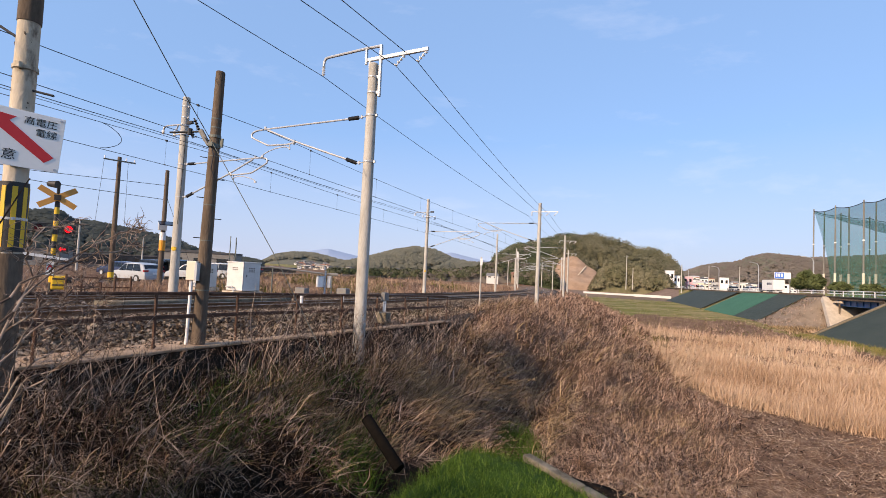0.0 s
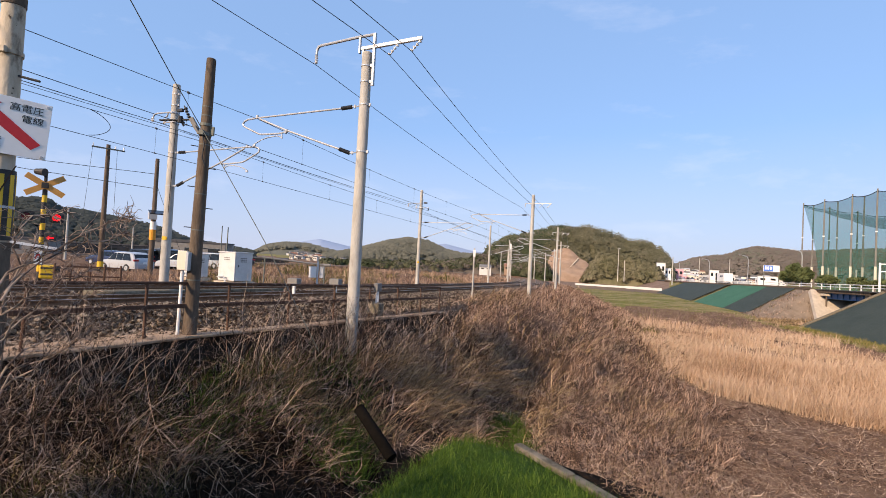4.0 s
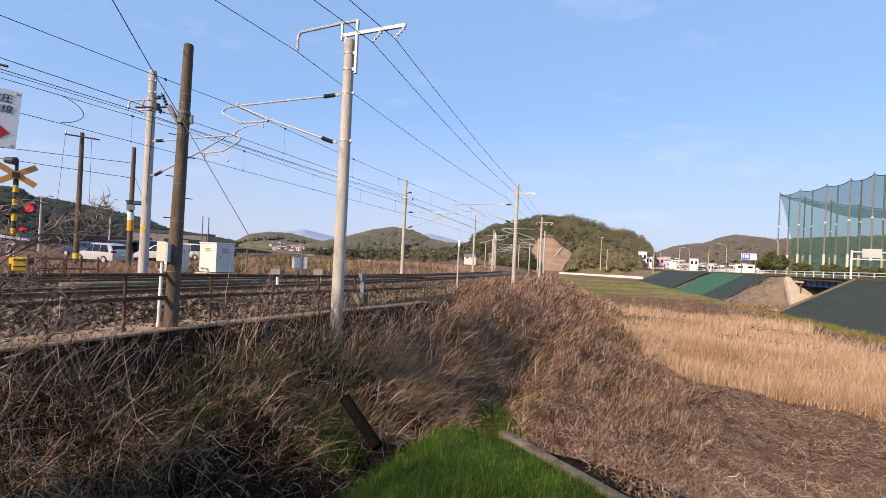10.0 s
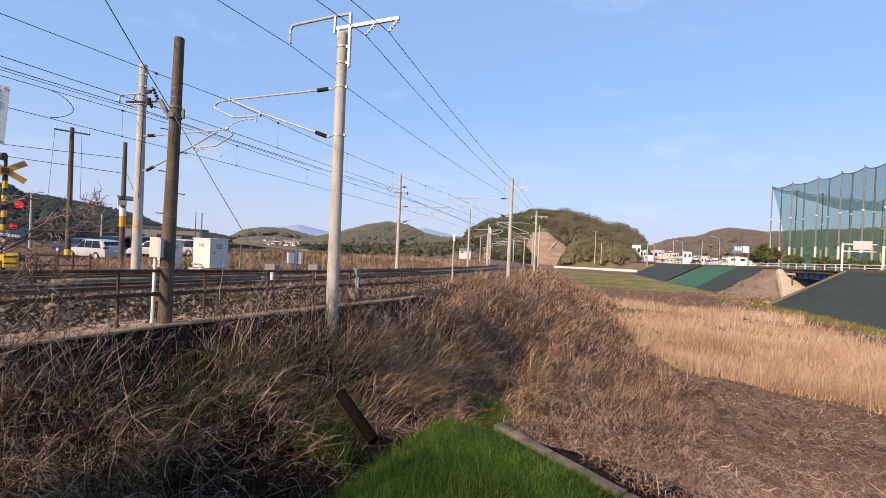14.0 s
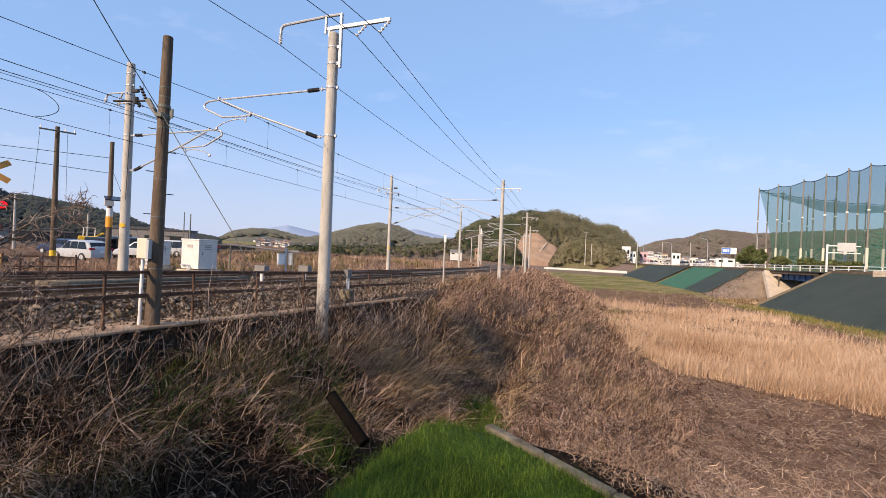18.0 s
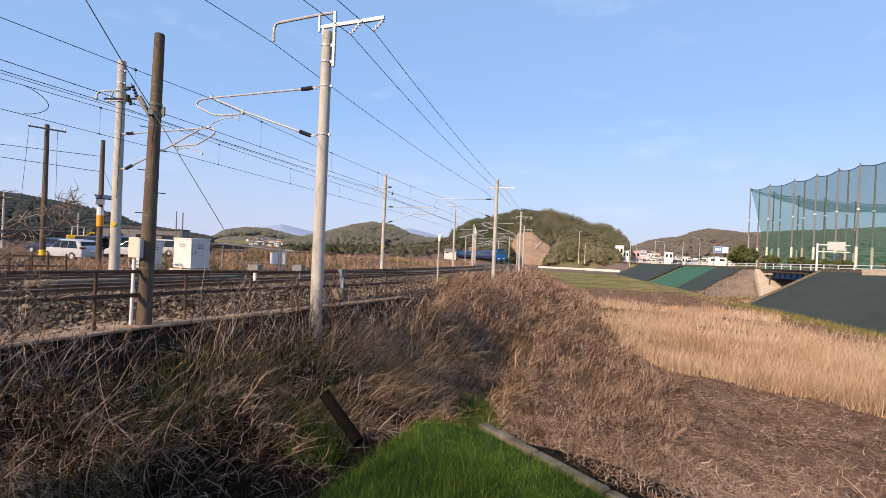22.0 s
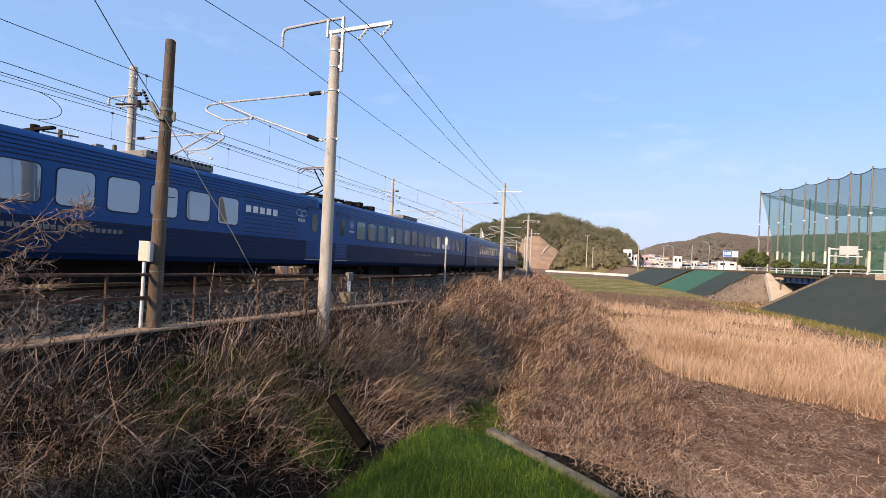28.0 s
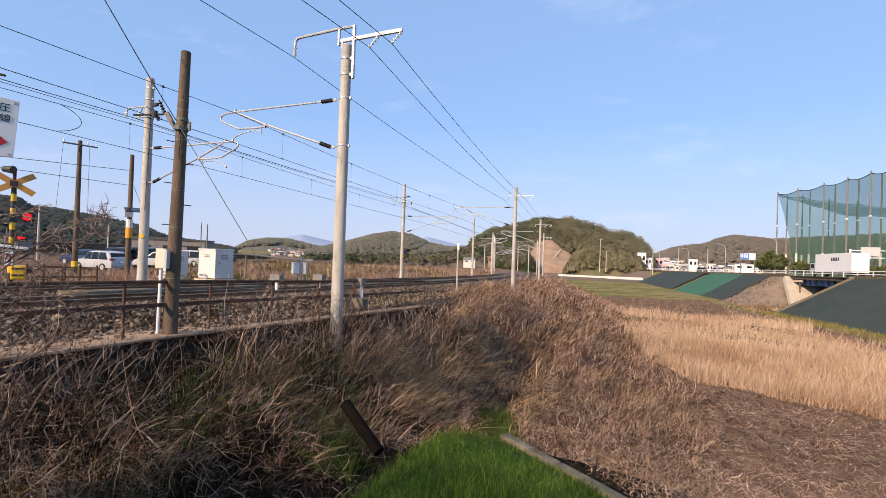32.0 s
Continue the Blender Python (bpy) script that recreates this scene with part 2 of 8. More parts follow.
# greyed, lightened leaves: distance haze is put into the base colour
M["hazeleaf"] = mat("haze_woodland", [(0.115, 0.112, 0.085), (0.14, 0.137, 0.103), (0.17, 0.165, 0.125)], 0.03, 0.95, island=0.2, spec=0.1)
M["barewood"] = mat("winter_woodland", [(0.12, 0.098, 0.08), (0.15, 0.127, 0.104), (0.185, 0.158, 0.13)], 0.02, 0.95, island=0.2, spec=0.1)
M["trunk"] = mat("bark", [(0.07, 0.05, 0.035), (0.14, 0.11, 0.08)], 2.0, 0.95, 0.5)
# the mountains' pale blue is distance haze put into the base colour
M["haze"] = mat("haze_blue_mountain", [(0.26, 0.33, 0.45), (0.29, 0.36, 0.48)], 0.002, 1.0)
M["girder"] = mat("blue_girder", [(0.03, 0.09, 0.22), (0.045, 0.12, 0.27)], 1.0, 0.5)
M["steelpost"] = mat("painted_steel_pole", [(0.09, 0.10, 0.085), (0.15, 0.16, 0.135)], 1.0, 0.6)
M["netpole"] = mat("weathered_steel_pole", [(0.15, 0.14, 0.12), (0.24, 0.225, 0.195)], 1.0, 0.6)
M["orange"] = mat("orange_paint", [(0.50, 0.24, 0.05), (0.60, 0.31, 0.08)], 4.0, 0.5, 0.05)
M["cream"] = mat("cream_enclosure", [(0.62, 0.55, 0.42), (0.72, 0.65, 0.52)], 3.0, 0.5, 0.05)
M["panelgrey"] = mat("grey_enclosure", [(0.42, 0.43, 0.43), (0.52, 0.53, 0.53)], 3.0, 0.5, 0.05)
M["carwhite"] = mat("white_car_paint", [(0.38, 0.40, 0.42), (0.43, 0.45, 0.47)], 1.0, 0.2, spec=0.6)
M["carblue"] = mat("dark_blue_car_paint", [(0.02, 0.03, 0.07), (0.03, 0.04, 0.09)], 1.0, 0.2, spec=0.6)
M["cardark"] = mat("black_car_paint", [(0.015, 0.016, 0.018), (0.025, 0.026, 0.03)], 1.0, 0.2, spec=0.6)
M["carglass"] = mat("car_glass", [(0.015, 0.02, 0.022), (0.02, 0.025, 0.028)], 1.0, 0.05, spec=1.0)
M["tail"] = mat("tail_light", [(0.3, 0.01, 0.012), (0.36, 0.02, 0.02)], 3.0, 0.3)
M["roofdark"] = mat("dark_roof", [(0.05, 0.05, 0.055), (0.10, 0.10, 0.10)], 0.6, 0.8)
M["redroof"] = mat("red_brown_roof", [(0.22, 0.10, 0.06), (0.32, 0.16, 0.10)], 0.6, 0.8)
M["pink"] = mat("pink_panel", [(0.60, 0.32, 0.36), (0.66, 0.40, 0.42)], 0.5, 0.6)
M["signblue"] = mat("blue_sign", [(0.03, 0.14, 0.55), (0.04, 0.17, 0.6)], 0.5, 0.5)
M["render"] = mat("pale_render", [(0.55, 0.53, 0.49), (0.68, 0.66, 0.62)], 0.5, 0.8)
M["net"] = mat("green_net", [(0.02, 0.165, 0.115), (0.03, 0.19, 0.135)], 0.2, 0.9, alpha=0.31, spec=0.1)
M["netroof"] = mat("dark_net", [(0.008, 0.05, 0.045), (0.012, 0.062, 0.055)], 0.2, 0.9, alpha=0.36, spec=0.1)
M["solar"] = mat("solar_panel", [(0.01, 0.012, 0.02), (0.02, 0.024, 0.035)], 3.0, 0.2)
M["pipe"] = mat("black_pipe", [(0.004, 0.0035, 0.003), (0.012, 0.010, 0.008)], 5.0, 0.9, 0.3, spec=0.02)
M["ambersheet"] = mat("amber_reflector", [(0.65, 0.27, 0.02), (0.75, 0.33, 0.03)], 6.0, 0.4)
# near-black stems: shade deep inside the brush is put into their colour
M["shade_stems"] = mat("shade_dark_stems", [(0.006, 0.0035, 0.0022), (0.023, 0.013, 0.008), (0.078, 0.049, 0.029)], 1.2, 0.95, island=0.8, spec=0.08)
# left hill's leaves, with its shade and haze put into the colour
M["leafshade"] = mat("shaded_evergreens", [(0.046, 0.053, 0.048), (0.062, 0.070, 0.062), (0.082, 0.089, 0.078)], 0.03, 0.95, island=0.08, spec=0.05)
M["plume"] = mat("pale_seed_plumes", [(0.38, 0.27, 0.17), (0.55, 0.42, 0.28)], 0.5, 0.95, island=0.4, spec=0.05)


# ---- the railway's line: s metres along it, q metres to its right ----
P0, TH, S0, RAD = 13.2, radians(26.6), 9.4, 372.0
DIR, NRM = Vector((math.sin(TH), math.cos(TH))), Vector((-math.cos(TH), math.sin(TH)))
HUB = NRM * (P0 + RAD) + DIR * S0
S_END = 345.0


def rail_z(s):
    return 5.25 - 0.024 * min(s, 90) - 0.014 * max(0, min(s, 260) - 90)


def line(s, q=0.0, dz=0.0):
    """A point beside the line: metres along, metres to the right, metres over the rail's top."""
    if s < S0:
        c, h = NRM * P0 + DIR * s, TH
    else:
        w = (min(s, S_END) - S0) / RAD
        c, h = NRM * P0 + DIR * S0 + RAD * (math.sin(w) * DIR + (1 - math.cos(w)) * NRM), TH - w
        if s > S_END:
            c = c + (s - S_END) * Vector((math.sin(h), math.cos(h)))
    return Vector((c.x + q * math.cos(h), c.y - q * math.sin(h), rail_z(s) + dz))


def line_heading(s):
    return TH - max(0, min(s, S_END) - S0) / RAD


def along(x, y):
    """numpy: metres along the line and to the right of it for points x, y."""
    s = x * DIR.x + y * DIR.y
    q = P0 - (x * NRM.x + y * NRM.y)
    dx, dy = x - HUB.x, y - HUB.y
    r = np.hypot(dx, dy)
    w = np.arctan2(dx * DIR.x + dy * DIR.y, -(dx * NRM.x + dy * NRM.y))
    curved = s > S0
    return np.where(curved, S0 + RAD * w, s), np.where(curved, r - RAD, q)


def smooth(a, b, v):
    t = np.clip((v - a) / (b - a), 0, 1)
    return t * t * (3 - 2 * t)


def rail_zn(s):
    return 5.25 - 0.024 * np.minimum(s, 90) - 0.014 * np.maximum(0, np.minimum(s, 260) - 90)


WALL_END = 19.7
TOE = ((44.0, 30.0), (47.7, 49.4), (49.5, 60.0), (55.5, 80.3), (61.0, 107.0), (76.0, 165.0), (110.0, 300.0))


def toe_x(y):
    return np.interp(y, [p[1] for p in TOE], [p[0] for p in TOE])


def road_z(y):
    return np.interp(y, [30, 62, 95, 110, 146, 300], [5.9, 5.2, 4.55, 4.2, 3.5, 1.8])


def bumps(x, y, k):
    return np.sin(x * k + 1.3 * np.sin(y * k * 0.7)) * np.cos(y * k * 1.1 + 0.9 * np.sin(x * k * 0.8 + 2))


def bank_edges(x, y):
    """How far a point lies inside the left edge and the kerb of the grassy bank, whose end is rounded."""
    lf = ((x + 0.14) - 0.517 * (y - 3.35)) / 1.126
    rt = ((0.89 - x) + 0.557 * (3.99 - y)) / 1.145
    end = 4.22 - y - 1.1 * np.maximum(0, 0.40 - x) ** 2 - 0.5 * np.maximum(0, x - 0.45)
    return np.minimum(lf, end), rt


def ground_z(x, y):
    x, y = np.asarray(x, float), np.asarray(y, float)
    s, q = along(x, y)
    zr = rail_zn(np.maximum(s, -40))
    # left land and formation
    z = np.where(q < 2.6, zr - 0.62, 0)
    z = np.where(q < -8.5, zr - 0.5 + 0.25 * smooth(-9, -11, q) * (1 + bumps(x, y, 0.5)) * 0.5, z)
    land = np.maximum(zr - 0.5, 4.2) * (1 - smooth(55, 90, s)) + (zr - 0.5) * smooth(55, 90, s)
    z = np.where(q < -8.5, z + (land + 0.25 * bumps(x, y, 0.5) - z) * smooth(-9, -14, q), z)
    # slope to the field, past the wall's end
    reach = 12.5 - 3.0 * smooth(60, 110, s)
    f = smooth(2.6, 2.6 + reach, q)
    slope = (zr - 0.55) * (1 - f) + 0.35 * bumps(x, y, 0.55) * f * (1 - f) * 4
    # below the wall: a ditch between wall and the camera's bank
    foot = np.where(q < 3.9, zr - 0.62 - 1.6 * smooth(2.7, 3.4, q), zr - 1.45 - 0.95 * smooth(4.2, 8.0, q) - 1.8 * smooth(11, 22, q) - 0.12 * np.maximum(0, s - 2) * smooth(5, 9, q) + 0.18 * bumps(x, y, 1.1))
    walled = 1 - smooth(WALL_END - 0.3, WALL_END + 6, s)
    right = foot * walled + slope * (1 - walled)
    # ditch along the slope's foot, with a weedy mound on either side
    run = smooth(13, 18, s) * (1 - smooth(28, 38, s))
    right = right + run * (-0.45 * np.exp(-((q - 8.1) / 0.7) ** 2) + 0.40 * np.exp(-((q - 6.0) / 1.1) ** 2) + 0.65 * np.exp(-((q - 10.2) / 1.3) ** 2) * (1 + 0.7 * bumps(x, y, 1.4)))
    z = np.where(q >= 2.6, right, z)
    # the bank on which the camera stands
    lf, rt = bank_edges(x, y)
    top = 4.92 - 0.10 * smooth(0.3, -0.2, np.minimum(lf, rt))
    side = smooth(-1.1, -0.05, lf) * smooth(-6.0, -0.12, rt)
    c = -rt
    z = np.where(q >= 4.2, z + (top - z) * np.clip(side, 0, 1), z)
    # low field
    far_field = smooth(13, 20, q) * smooth(0.6, 7, c)
    z = np.where(q > 6, z * (1 - far_field) + far_field * 0.10 * bumps(x, y, 0.8), z)
    z = np.where(q > 2.6, np.maximum(z, -0.1), z)
    # road bank on the far side of the field
    tx = toe_x(y)
    up = np.clip((x - tx) / 9.0, 0, 1)
    gap = np.clip((np.abs(y - 68.6) - 3.4) / np.where(y < 68.6, 6.6, 3.4), 0, 1)
    dz = road_z(y) * gap
    bank = (x > tx - 0.5) & (y > -60)
    up = np.where((y > 73) & (y < 81), up, np.clip(up - 0.09, 0, 1))
    z = np.where(bank & (q > 15), np.where(x < tx + 9, dz * up, np.where(x < tx + 20, dz, dz - 1.5 * smooth(20, 30, x - tx))), z)
    # far land rises gently to a level plain
    d = np.hypot(x, y)
    z = np.where(d > 420, z + (2.0 - z) * smooth(420, 700, d), z)
    return z


# ---- helpers for things ----
def empty(name, m, label, category, group="", kind=""):
    ob = new(name)
    ob.empty_display_size = 0.2
    ob.matrix_world = m
    return tagged(ob, label, category, group, kind)


def part(name, bm, material, parent=None, label=""):
    me = bpy.data.meshes.new(name)
    bm.to_mesh(me)
    bm.free()
    for mm in (material if isinstance(material, (list, tuple)) else [material]):
        me.materials.append(mm)
    ob = new(name, me)
    if parent:
        ob.parent = parent
    if label:
        ob["label"] = label
    return ob


def raw(name, verts, faces, material, parent=None, label="", smooth_shade=False):
    me = bpy.data.meshes.new(name)
    me.from_pydata([tuple(v) for v in verts], [], [tuple(f) for f in faces])
    for mm in (material if isinstance(material, (list, tuple)) else [material]):
        me.materials.append(mm)
    if smooth_shade:
        me.polygons.foreach_set("use_smooth", [True] * len(me.polygons))
    ob = new(name, me)
    if parent:
        ob.parent = parent
    if label:
        ob["label"] = label
    return ob


def quads(name, V, F, material, index=None):
    """A mesh from numpy arrays: V (n, 3), F (m, 3 or 4)."""
    me = bpy.data.meshes.new(name)
    k = F.shape[1]
    me.vertices.add(len(V))
    me.vertices.foreach_set("co", np.ascontiguousarray(V, dtype=np.float32).ravel())
    me.loops.add(F.size)
    me.loops.foreach_set("vertex_index", np.ascontiguousarray(F, dtype=np.int32).ravel())
    me.polygons.add(len(F))
    me.polygons.foreach_set("loop_start", np.arange(0, F.size, k, dtype=np.int32))
    for mm in (material if isinstance(material, (list, tuple)) else [material]):
        me.materials.append(mm)
    if index is not None:
        me.polygons.foreach_set("material_index", np.asarray(index, dtype=np.int32))
    me.update(calc_edges=True)
    me.validate()
    return new(name, me)


def box(bm, c, size, m=None, bevel=0.0):
    r = bmesh.ops.create_cube(bm, size=1.0)
    vs = r["verts"]
    mt = Matrix.Translation(c) @ Matrix.Diagonal((*size, 1))
    if m is not None:
        mt = m @ mt
    bmesh.ops.transform(bm, matrix=mt, verts=vs)
    if bevel:
        es = list({e for v in vs for e in v.link_edges})
        bmesh.ops.bevel(bm, geom=es, offset=bevel, segments=2, affect="EDGES", profile=0.6)
    return bm


def rod(bm, a, b, r0, r1=None, seg=10, caps=True):
    a, b = Vector(a), Vector(b)
    r1 = r0 if r1 is None else r1
    d = b - a
    q = d.to_track_quat("Z", "Y").to_matrix().to_4x4()
    bmesh.ops.create_cone(bm, cap_ends=caps, segments=seg, radius1=r0, radius2=r1, depth=d.length, matrix=Matrix.Translation((a + b) / 2) @ q)
    return bm


def tube(bm, pts, r, seg=8):
    for a, b in zip(pts, pts[1:]):
        rod(bm, a, b, r, r, seg)
        bmesh.ops.create_icosphere(bm, subdivisions=1, radius=r * 1.02, matrix=Matrix.Translation(b))
    return bm


def smooth_all(ob, angle=40):
    me = ob.data
    me.polygons.foreach_set("use_smooth", [True] * len(me.polygons))
    me.set_sharp_from_angle(angle=radians(angle))
    return ob


B = bmesh.new


# ---- ground ----
def build_ground():
    az = np.radians(np.concatenate([np.arange(-180, -64, 4.0), np.arange(-64, 66, 0.45), np.arange(66, 180, 4.0)]))
    ra = np.concatenate([np.linspace(0.0, 1.2, 4), np.geomspace(1.5, 60, 150), np.geomspace(61, 420, 90), np.geomspace(440, 4500, 20)])
    A, R = np.meshgrid(az, ra)
    X, Y = R * np.sin(A), R * np.cos(A)
    Zz = ground_z(X, Y)
    V = np.stack([X, Y, Zz], -1).reshape(-1, 3)
    n, m = len(ra), len(az)
    i, j = np.meshgrid(np.arange(n - 1), np.arange(m), indexing="ij")
    j2 = (j + 1) % m
    F = np.stack([i * m + j, i * m + j2, (i + 1) * m + j2, (i + 1) * m + j], -1).reshape(-1, 4)[:, ::-1]
    cx, cy = V[F].mean(1)[:, 0], V[F].mean(1)[:, 1]
    s, q = along(cx, cy)
    tx = toe_x(cy)
    wob = bumps(cx, cy, 0.35) * 2
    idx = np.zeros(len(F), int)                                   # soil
    idx[(q > 13 + wob) & (cx < tx)] = 1                           # thatch
    idx[(q > 3.2) & (s > 15 + wob) & (cx < tx)] = 1
    idx[(q > 14) & (cx < tx) & (straw_zone(cx, cy) > 0.5)] = 2    # straw
    idx[((q > 12) & (cy > 80 + 2 * wob) & (cx < tx + 30)) | ((cx > tx - 4) & (cx < tx))] = 3
    idx[(np.hypot(cx, cy) > 260)] = 3
    idx[(q < -10) & (np.hypot(cx, cy) < 800)] = 1
    caz, cd = np.degrees(np.arctan2(cx, cy)), np.hypot(cx, cy)
    idx[(caz > 9) & (caz < 27.5) & (cd > 150) & (cd < 300)] = 5   # bare brown fields at the hill's foot
    lf, rt = bank_edges(cx, cy)
    idx[(lf > -0.35) & (rt > -0.1) & (cy < 5)] = 4
    idx[(rt < -0.1) & (rt > -0.7) & (cd < 9) & (cy > 0)] = 0
    idx[(rt <= -0.7) & (q > 9.2) & (cd < 30) & (cy > 0)] = 1
    idx[(cy > 71) & (cy < 81) & (cx > tx - 1) & (cx < tx + 12)] = 6
    tagged(quads("ground", V, F, [M["soil"], M["thatch"], M["straw"], M["turf"], M["green"], M["plough"], M["dryclay"]], idx),
           "uneven ground of soil, dead weeds, straw and turf", "ground", kind="structure")


def straw_zone(x, y):
    """1 inside the standing straw reeds on the low field."""
    d = np.hypot(x, y)
    az = np.degrees(np.arctan2(x, y))
    band = (d > 58 + 1.5 * bumps(x, y, 0.3)) & (d < 67 + 2 * bumps(x, y, 0.25)) & (az > 22.5) & (az < 42)
    near = np.interp(az, [22, 25, 27.5, 32, 38, 46, 60], [45, 40, 32.0, 29.5, 28.3, 27.3, 26.5]) + 0.8 * bumps(x, y, 0.6)
    far = np.interp(az, [22, 28, 36, 44, 60], [46, 55, 55, 52, 46]) + 1.5 * bumps(x, y, 0.4)
    gap = np.interp(az, [22, 30, 44, 60], [43, 50, 46, 42])
    inside = (d > near) & (d < far) & (az > 22)
    bare = np.abs(d - gap + 1.2 * bumps(x, y, 0.25)) < 1.6
    return np.where(inside, np.where(bare, 0.12, np.where(d > gap, 0.7, 1.0)), np.where(band, 0.55, 0.0))


build_ground()


# ---- railway ----
def wall_fall(s):
    return -0.015 * max(0.0, s - 7)


def sweep(name, s0, s1, step, profile, material, parent=None, label="", fall=None):
    """A bar of the profile (q, dz) along the line; fall: a further drop along it."""
    n = max(2, int((s1 - s0) / step) + 1)
    ss = np.linspace(s0, s1, n)
    k = len(profile)
    V = np.array([tuple(line(s, q, dz + (fall(s) if fall else 0.0))) for s in ss for q, dz in profile])
    i, j = np.meshgrid(np.arange(n - 1), np.arange(k), indexing="ij")
    F = np.stack([i * k + j, i * k + (j + 1) % k, (i + 1) * k + (j + 1) % k, (i + 1) * k + j], -1).reshape(-1, 4)
    ob = quads(name, V, F, material)
    bm = B()
    bm.from_mesh(ob.data)
    bmesh.ops.holes_fill(bm, edges=[e for e in bm.edges if e.is_boundary], sides=k + 1)
    bmesh.ops.recalc_face_normals(bm, faces=bm.faces)
    bm.to_mesh(ob.data)
    bm.free()
    if parent:
        ob.parent = parent
    if label:
        ob["label"] = label
    return ob


def track(q0, label):
    t = empty("railway_track", Matrix(), label, "track", "railway tracks", "structure")
    bed = sweep("ballast_bed", -30, 330, 3.0, [(q0 - 2.9, -0.75), (q0 - 1.6, -0.14), (q0 + 1.6, -0.14), (q0 + 2.9, -0.75)], M["ballast"], t)
    for side in (-0.56, 0.56):
        c = q0 + side
        rail = sweep("rail", -30, 330, 1.5, [(c - 0.062, -0.15), (c - 0.062, -0.13), (c - 0.01, -0.12), (c - 0.01, -0.045), (c - 0.033, -0.035), (c - 0.033, -0.004), (c + 0.033, -0.004), (c + 0.033, -0.035), (c + 0.01, -0.045), (c + 0.01, -0.12), (c + 0.062, -0.13), (c + 0.062, -0.15)], M["rail"], t, "rust-brown steel rail")
        sweep("running_surface", -30, 330, 1.5, [(c - 0.03, -0.003), (c - 0.03, 0.0), (c + 0.03, 0.0), (c + 0.03, -0.003)], M["railtop"], rail, "polished running surface")
    bm = B()
    box(bm, (0, 0, -0.215), (2.0, 0.22, 0.16))
    bmesh.ops.bevel(bm, geom=bm.edges[:], offset=0.015, segments=1, affect="EDGES")
    first = part("sleeper", bm, M["sleeper"], t)
    s = -6.0
    while s < 150:
        ob = first if s == -6.0 else new("sleeper", first.data)
        ob.parent = t
        p = line(s, q0)
        ob.matrix_world = Matrix.Translation(p) @ Matrix.Rotation(-line_heading(s), 4, "Z")
        s += 0.62
    return t


track(0.0, "railway track of rusty rails on concrete sleepers and brown ballast")
track(-3.8, "second railway track beside the first, on brown ballast")

# loose ballast stones
def stones():
    rng = np.random.default_rng(21)
    n = 50000
    s = -3 + 36 * rng.random(n) ** 1.3
    q = rng.uniform(-6.5, 3.75, n)
    P = np.array([tuple(line(a, b)) for a, b in zip(s, q)])
    near = np.minimum(np.abs(q), np.abs(q + 3.8))
    h = np.interp(near, [0, 1.6, 2.9], [-0.145, -0.145, -0.60])
    h = np.where(q > 2.6, -0.515, h)
    clear = (np.abs(np.abs(q) - 0.56) > 0.08) & (np.abs(np.abs(q + 3.8) - 0.56) > 0.08)
    keep = clear & (rng.random(n) < 0.95)
    P, h, n = P[keep], h[keep], int(keep.sum())
    P[:, 2] += h
    r = rng.uniform(0.025, 0.068, n)
    O = np.array([(1, 0, 0), (0, 1, 0), (-1, 0, 0), (0, -1, 0), (0, 0, 1), (0, 0, -1)], float)
    V = O[None] * rng.uniform(0.6, 1.3, (n, 6, 1)) + rng.normal(0, 0.22, (n, 6, 3))
    a = rng.uniform(0, 6.28, n)
    ca, sa = np.cos(a)[:, None], np.sin(a)[:, None]
    V = np.stack([V[..., 0] * ca - V[..., 1] * sa, V[..., 0] * sa + V[..., 1] * ca, V[..., 2] * 0.8], -1) * r[:, None, None] + P[:, None]
    T = np.array([(0, 1, 4), (1, 2, 4), (2, 3, 4), (3, 0, 4), (1, 0, 5), (0, 3, 5)])
    F = (np.arange(n)[:, None, None] * 6 + T[None]).reshape(-1, 3)
    tagged(quads("ballast_stones", V.reshape(-1, 3), F, M["ballast"]), "loose brown and grey ballast stones", "stones", kind="stuff")


stones()
# gravel shoulder beside the tracks
sweep("gravel_shoulder", -30, 330, 2.5, [(-8.4, -1.3), (-8.4, -0.57), (3.74, -0.515), (3.74, -1.3)], M["ballast"])
tagged(bpy.data.objects["gravel_shoulder"], "brown gravel shoulder beside the tracks", "gravel", kind="structure")
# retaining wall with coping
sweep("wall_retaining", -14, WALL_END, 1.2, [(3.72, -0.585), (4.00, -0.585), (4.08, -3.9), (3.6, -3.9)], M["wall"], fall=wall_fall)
tagged(bpy.data.objects["wall_retaining"], "weathered concrete retaining wall under the railway, shade put into its near-black colour", "wall", kind="structure")
sweep("wall_coping", -14, WALL_END + 0.02, 1.2, [(3.30, -0.490), (3.7, -0.500), (4.10, -0.508), (4.12, -0.515), (4.12, -0.56), (4.04, -0.58), (3.30, -0.58)], M["stained"], fall=wall_fall)
tagged(bpy.data.objects["wall_coping"], "pale worn concrete coping on the retaining wall", "coping", kind="structure")
# pale concrete slab and edge beam between the two tracks
for k, (s0, s1, q0, q1, h) in enumerate(((7.7, 10.6, -2.25, -1.7, 0.0), (10.7, 15.5, -2.2, -2.0, 0.0))):
    sweep("track_slab", s0, s1, 0.6, [(q0, -0.16), (q0, h), (q1 - 0.03, h), (q1, h - 0.03), (q1, -0.16)], M["kerbstone"])
    tagged(bpy.data.objects["track_slab" + (".001" if k else "")], "grey worn concrete slab between the tracks", "slab", kind="structure")


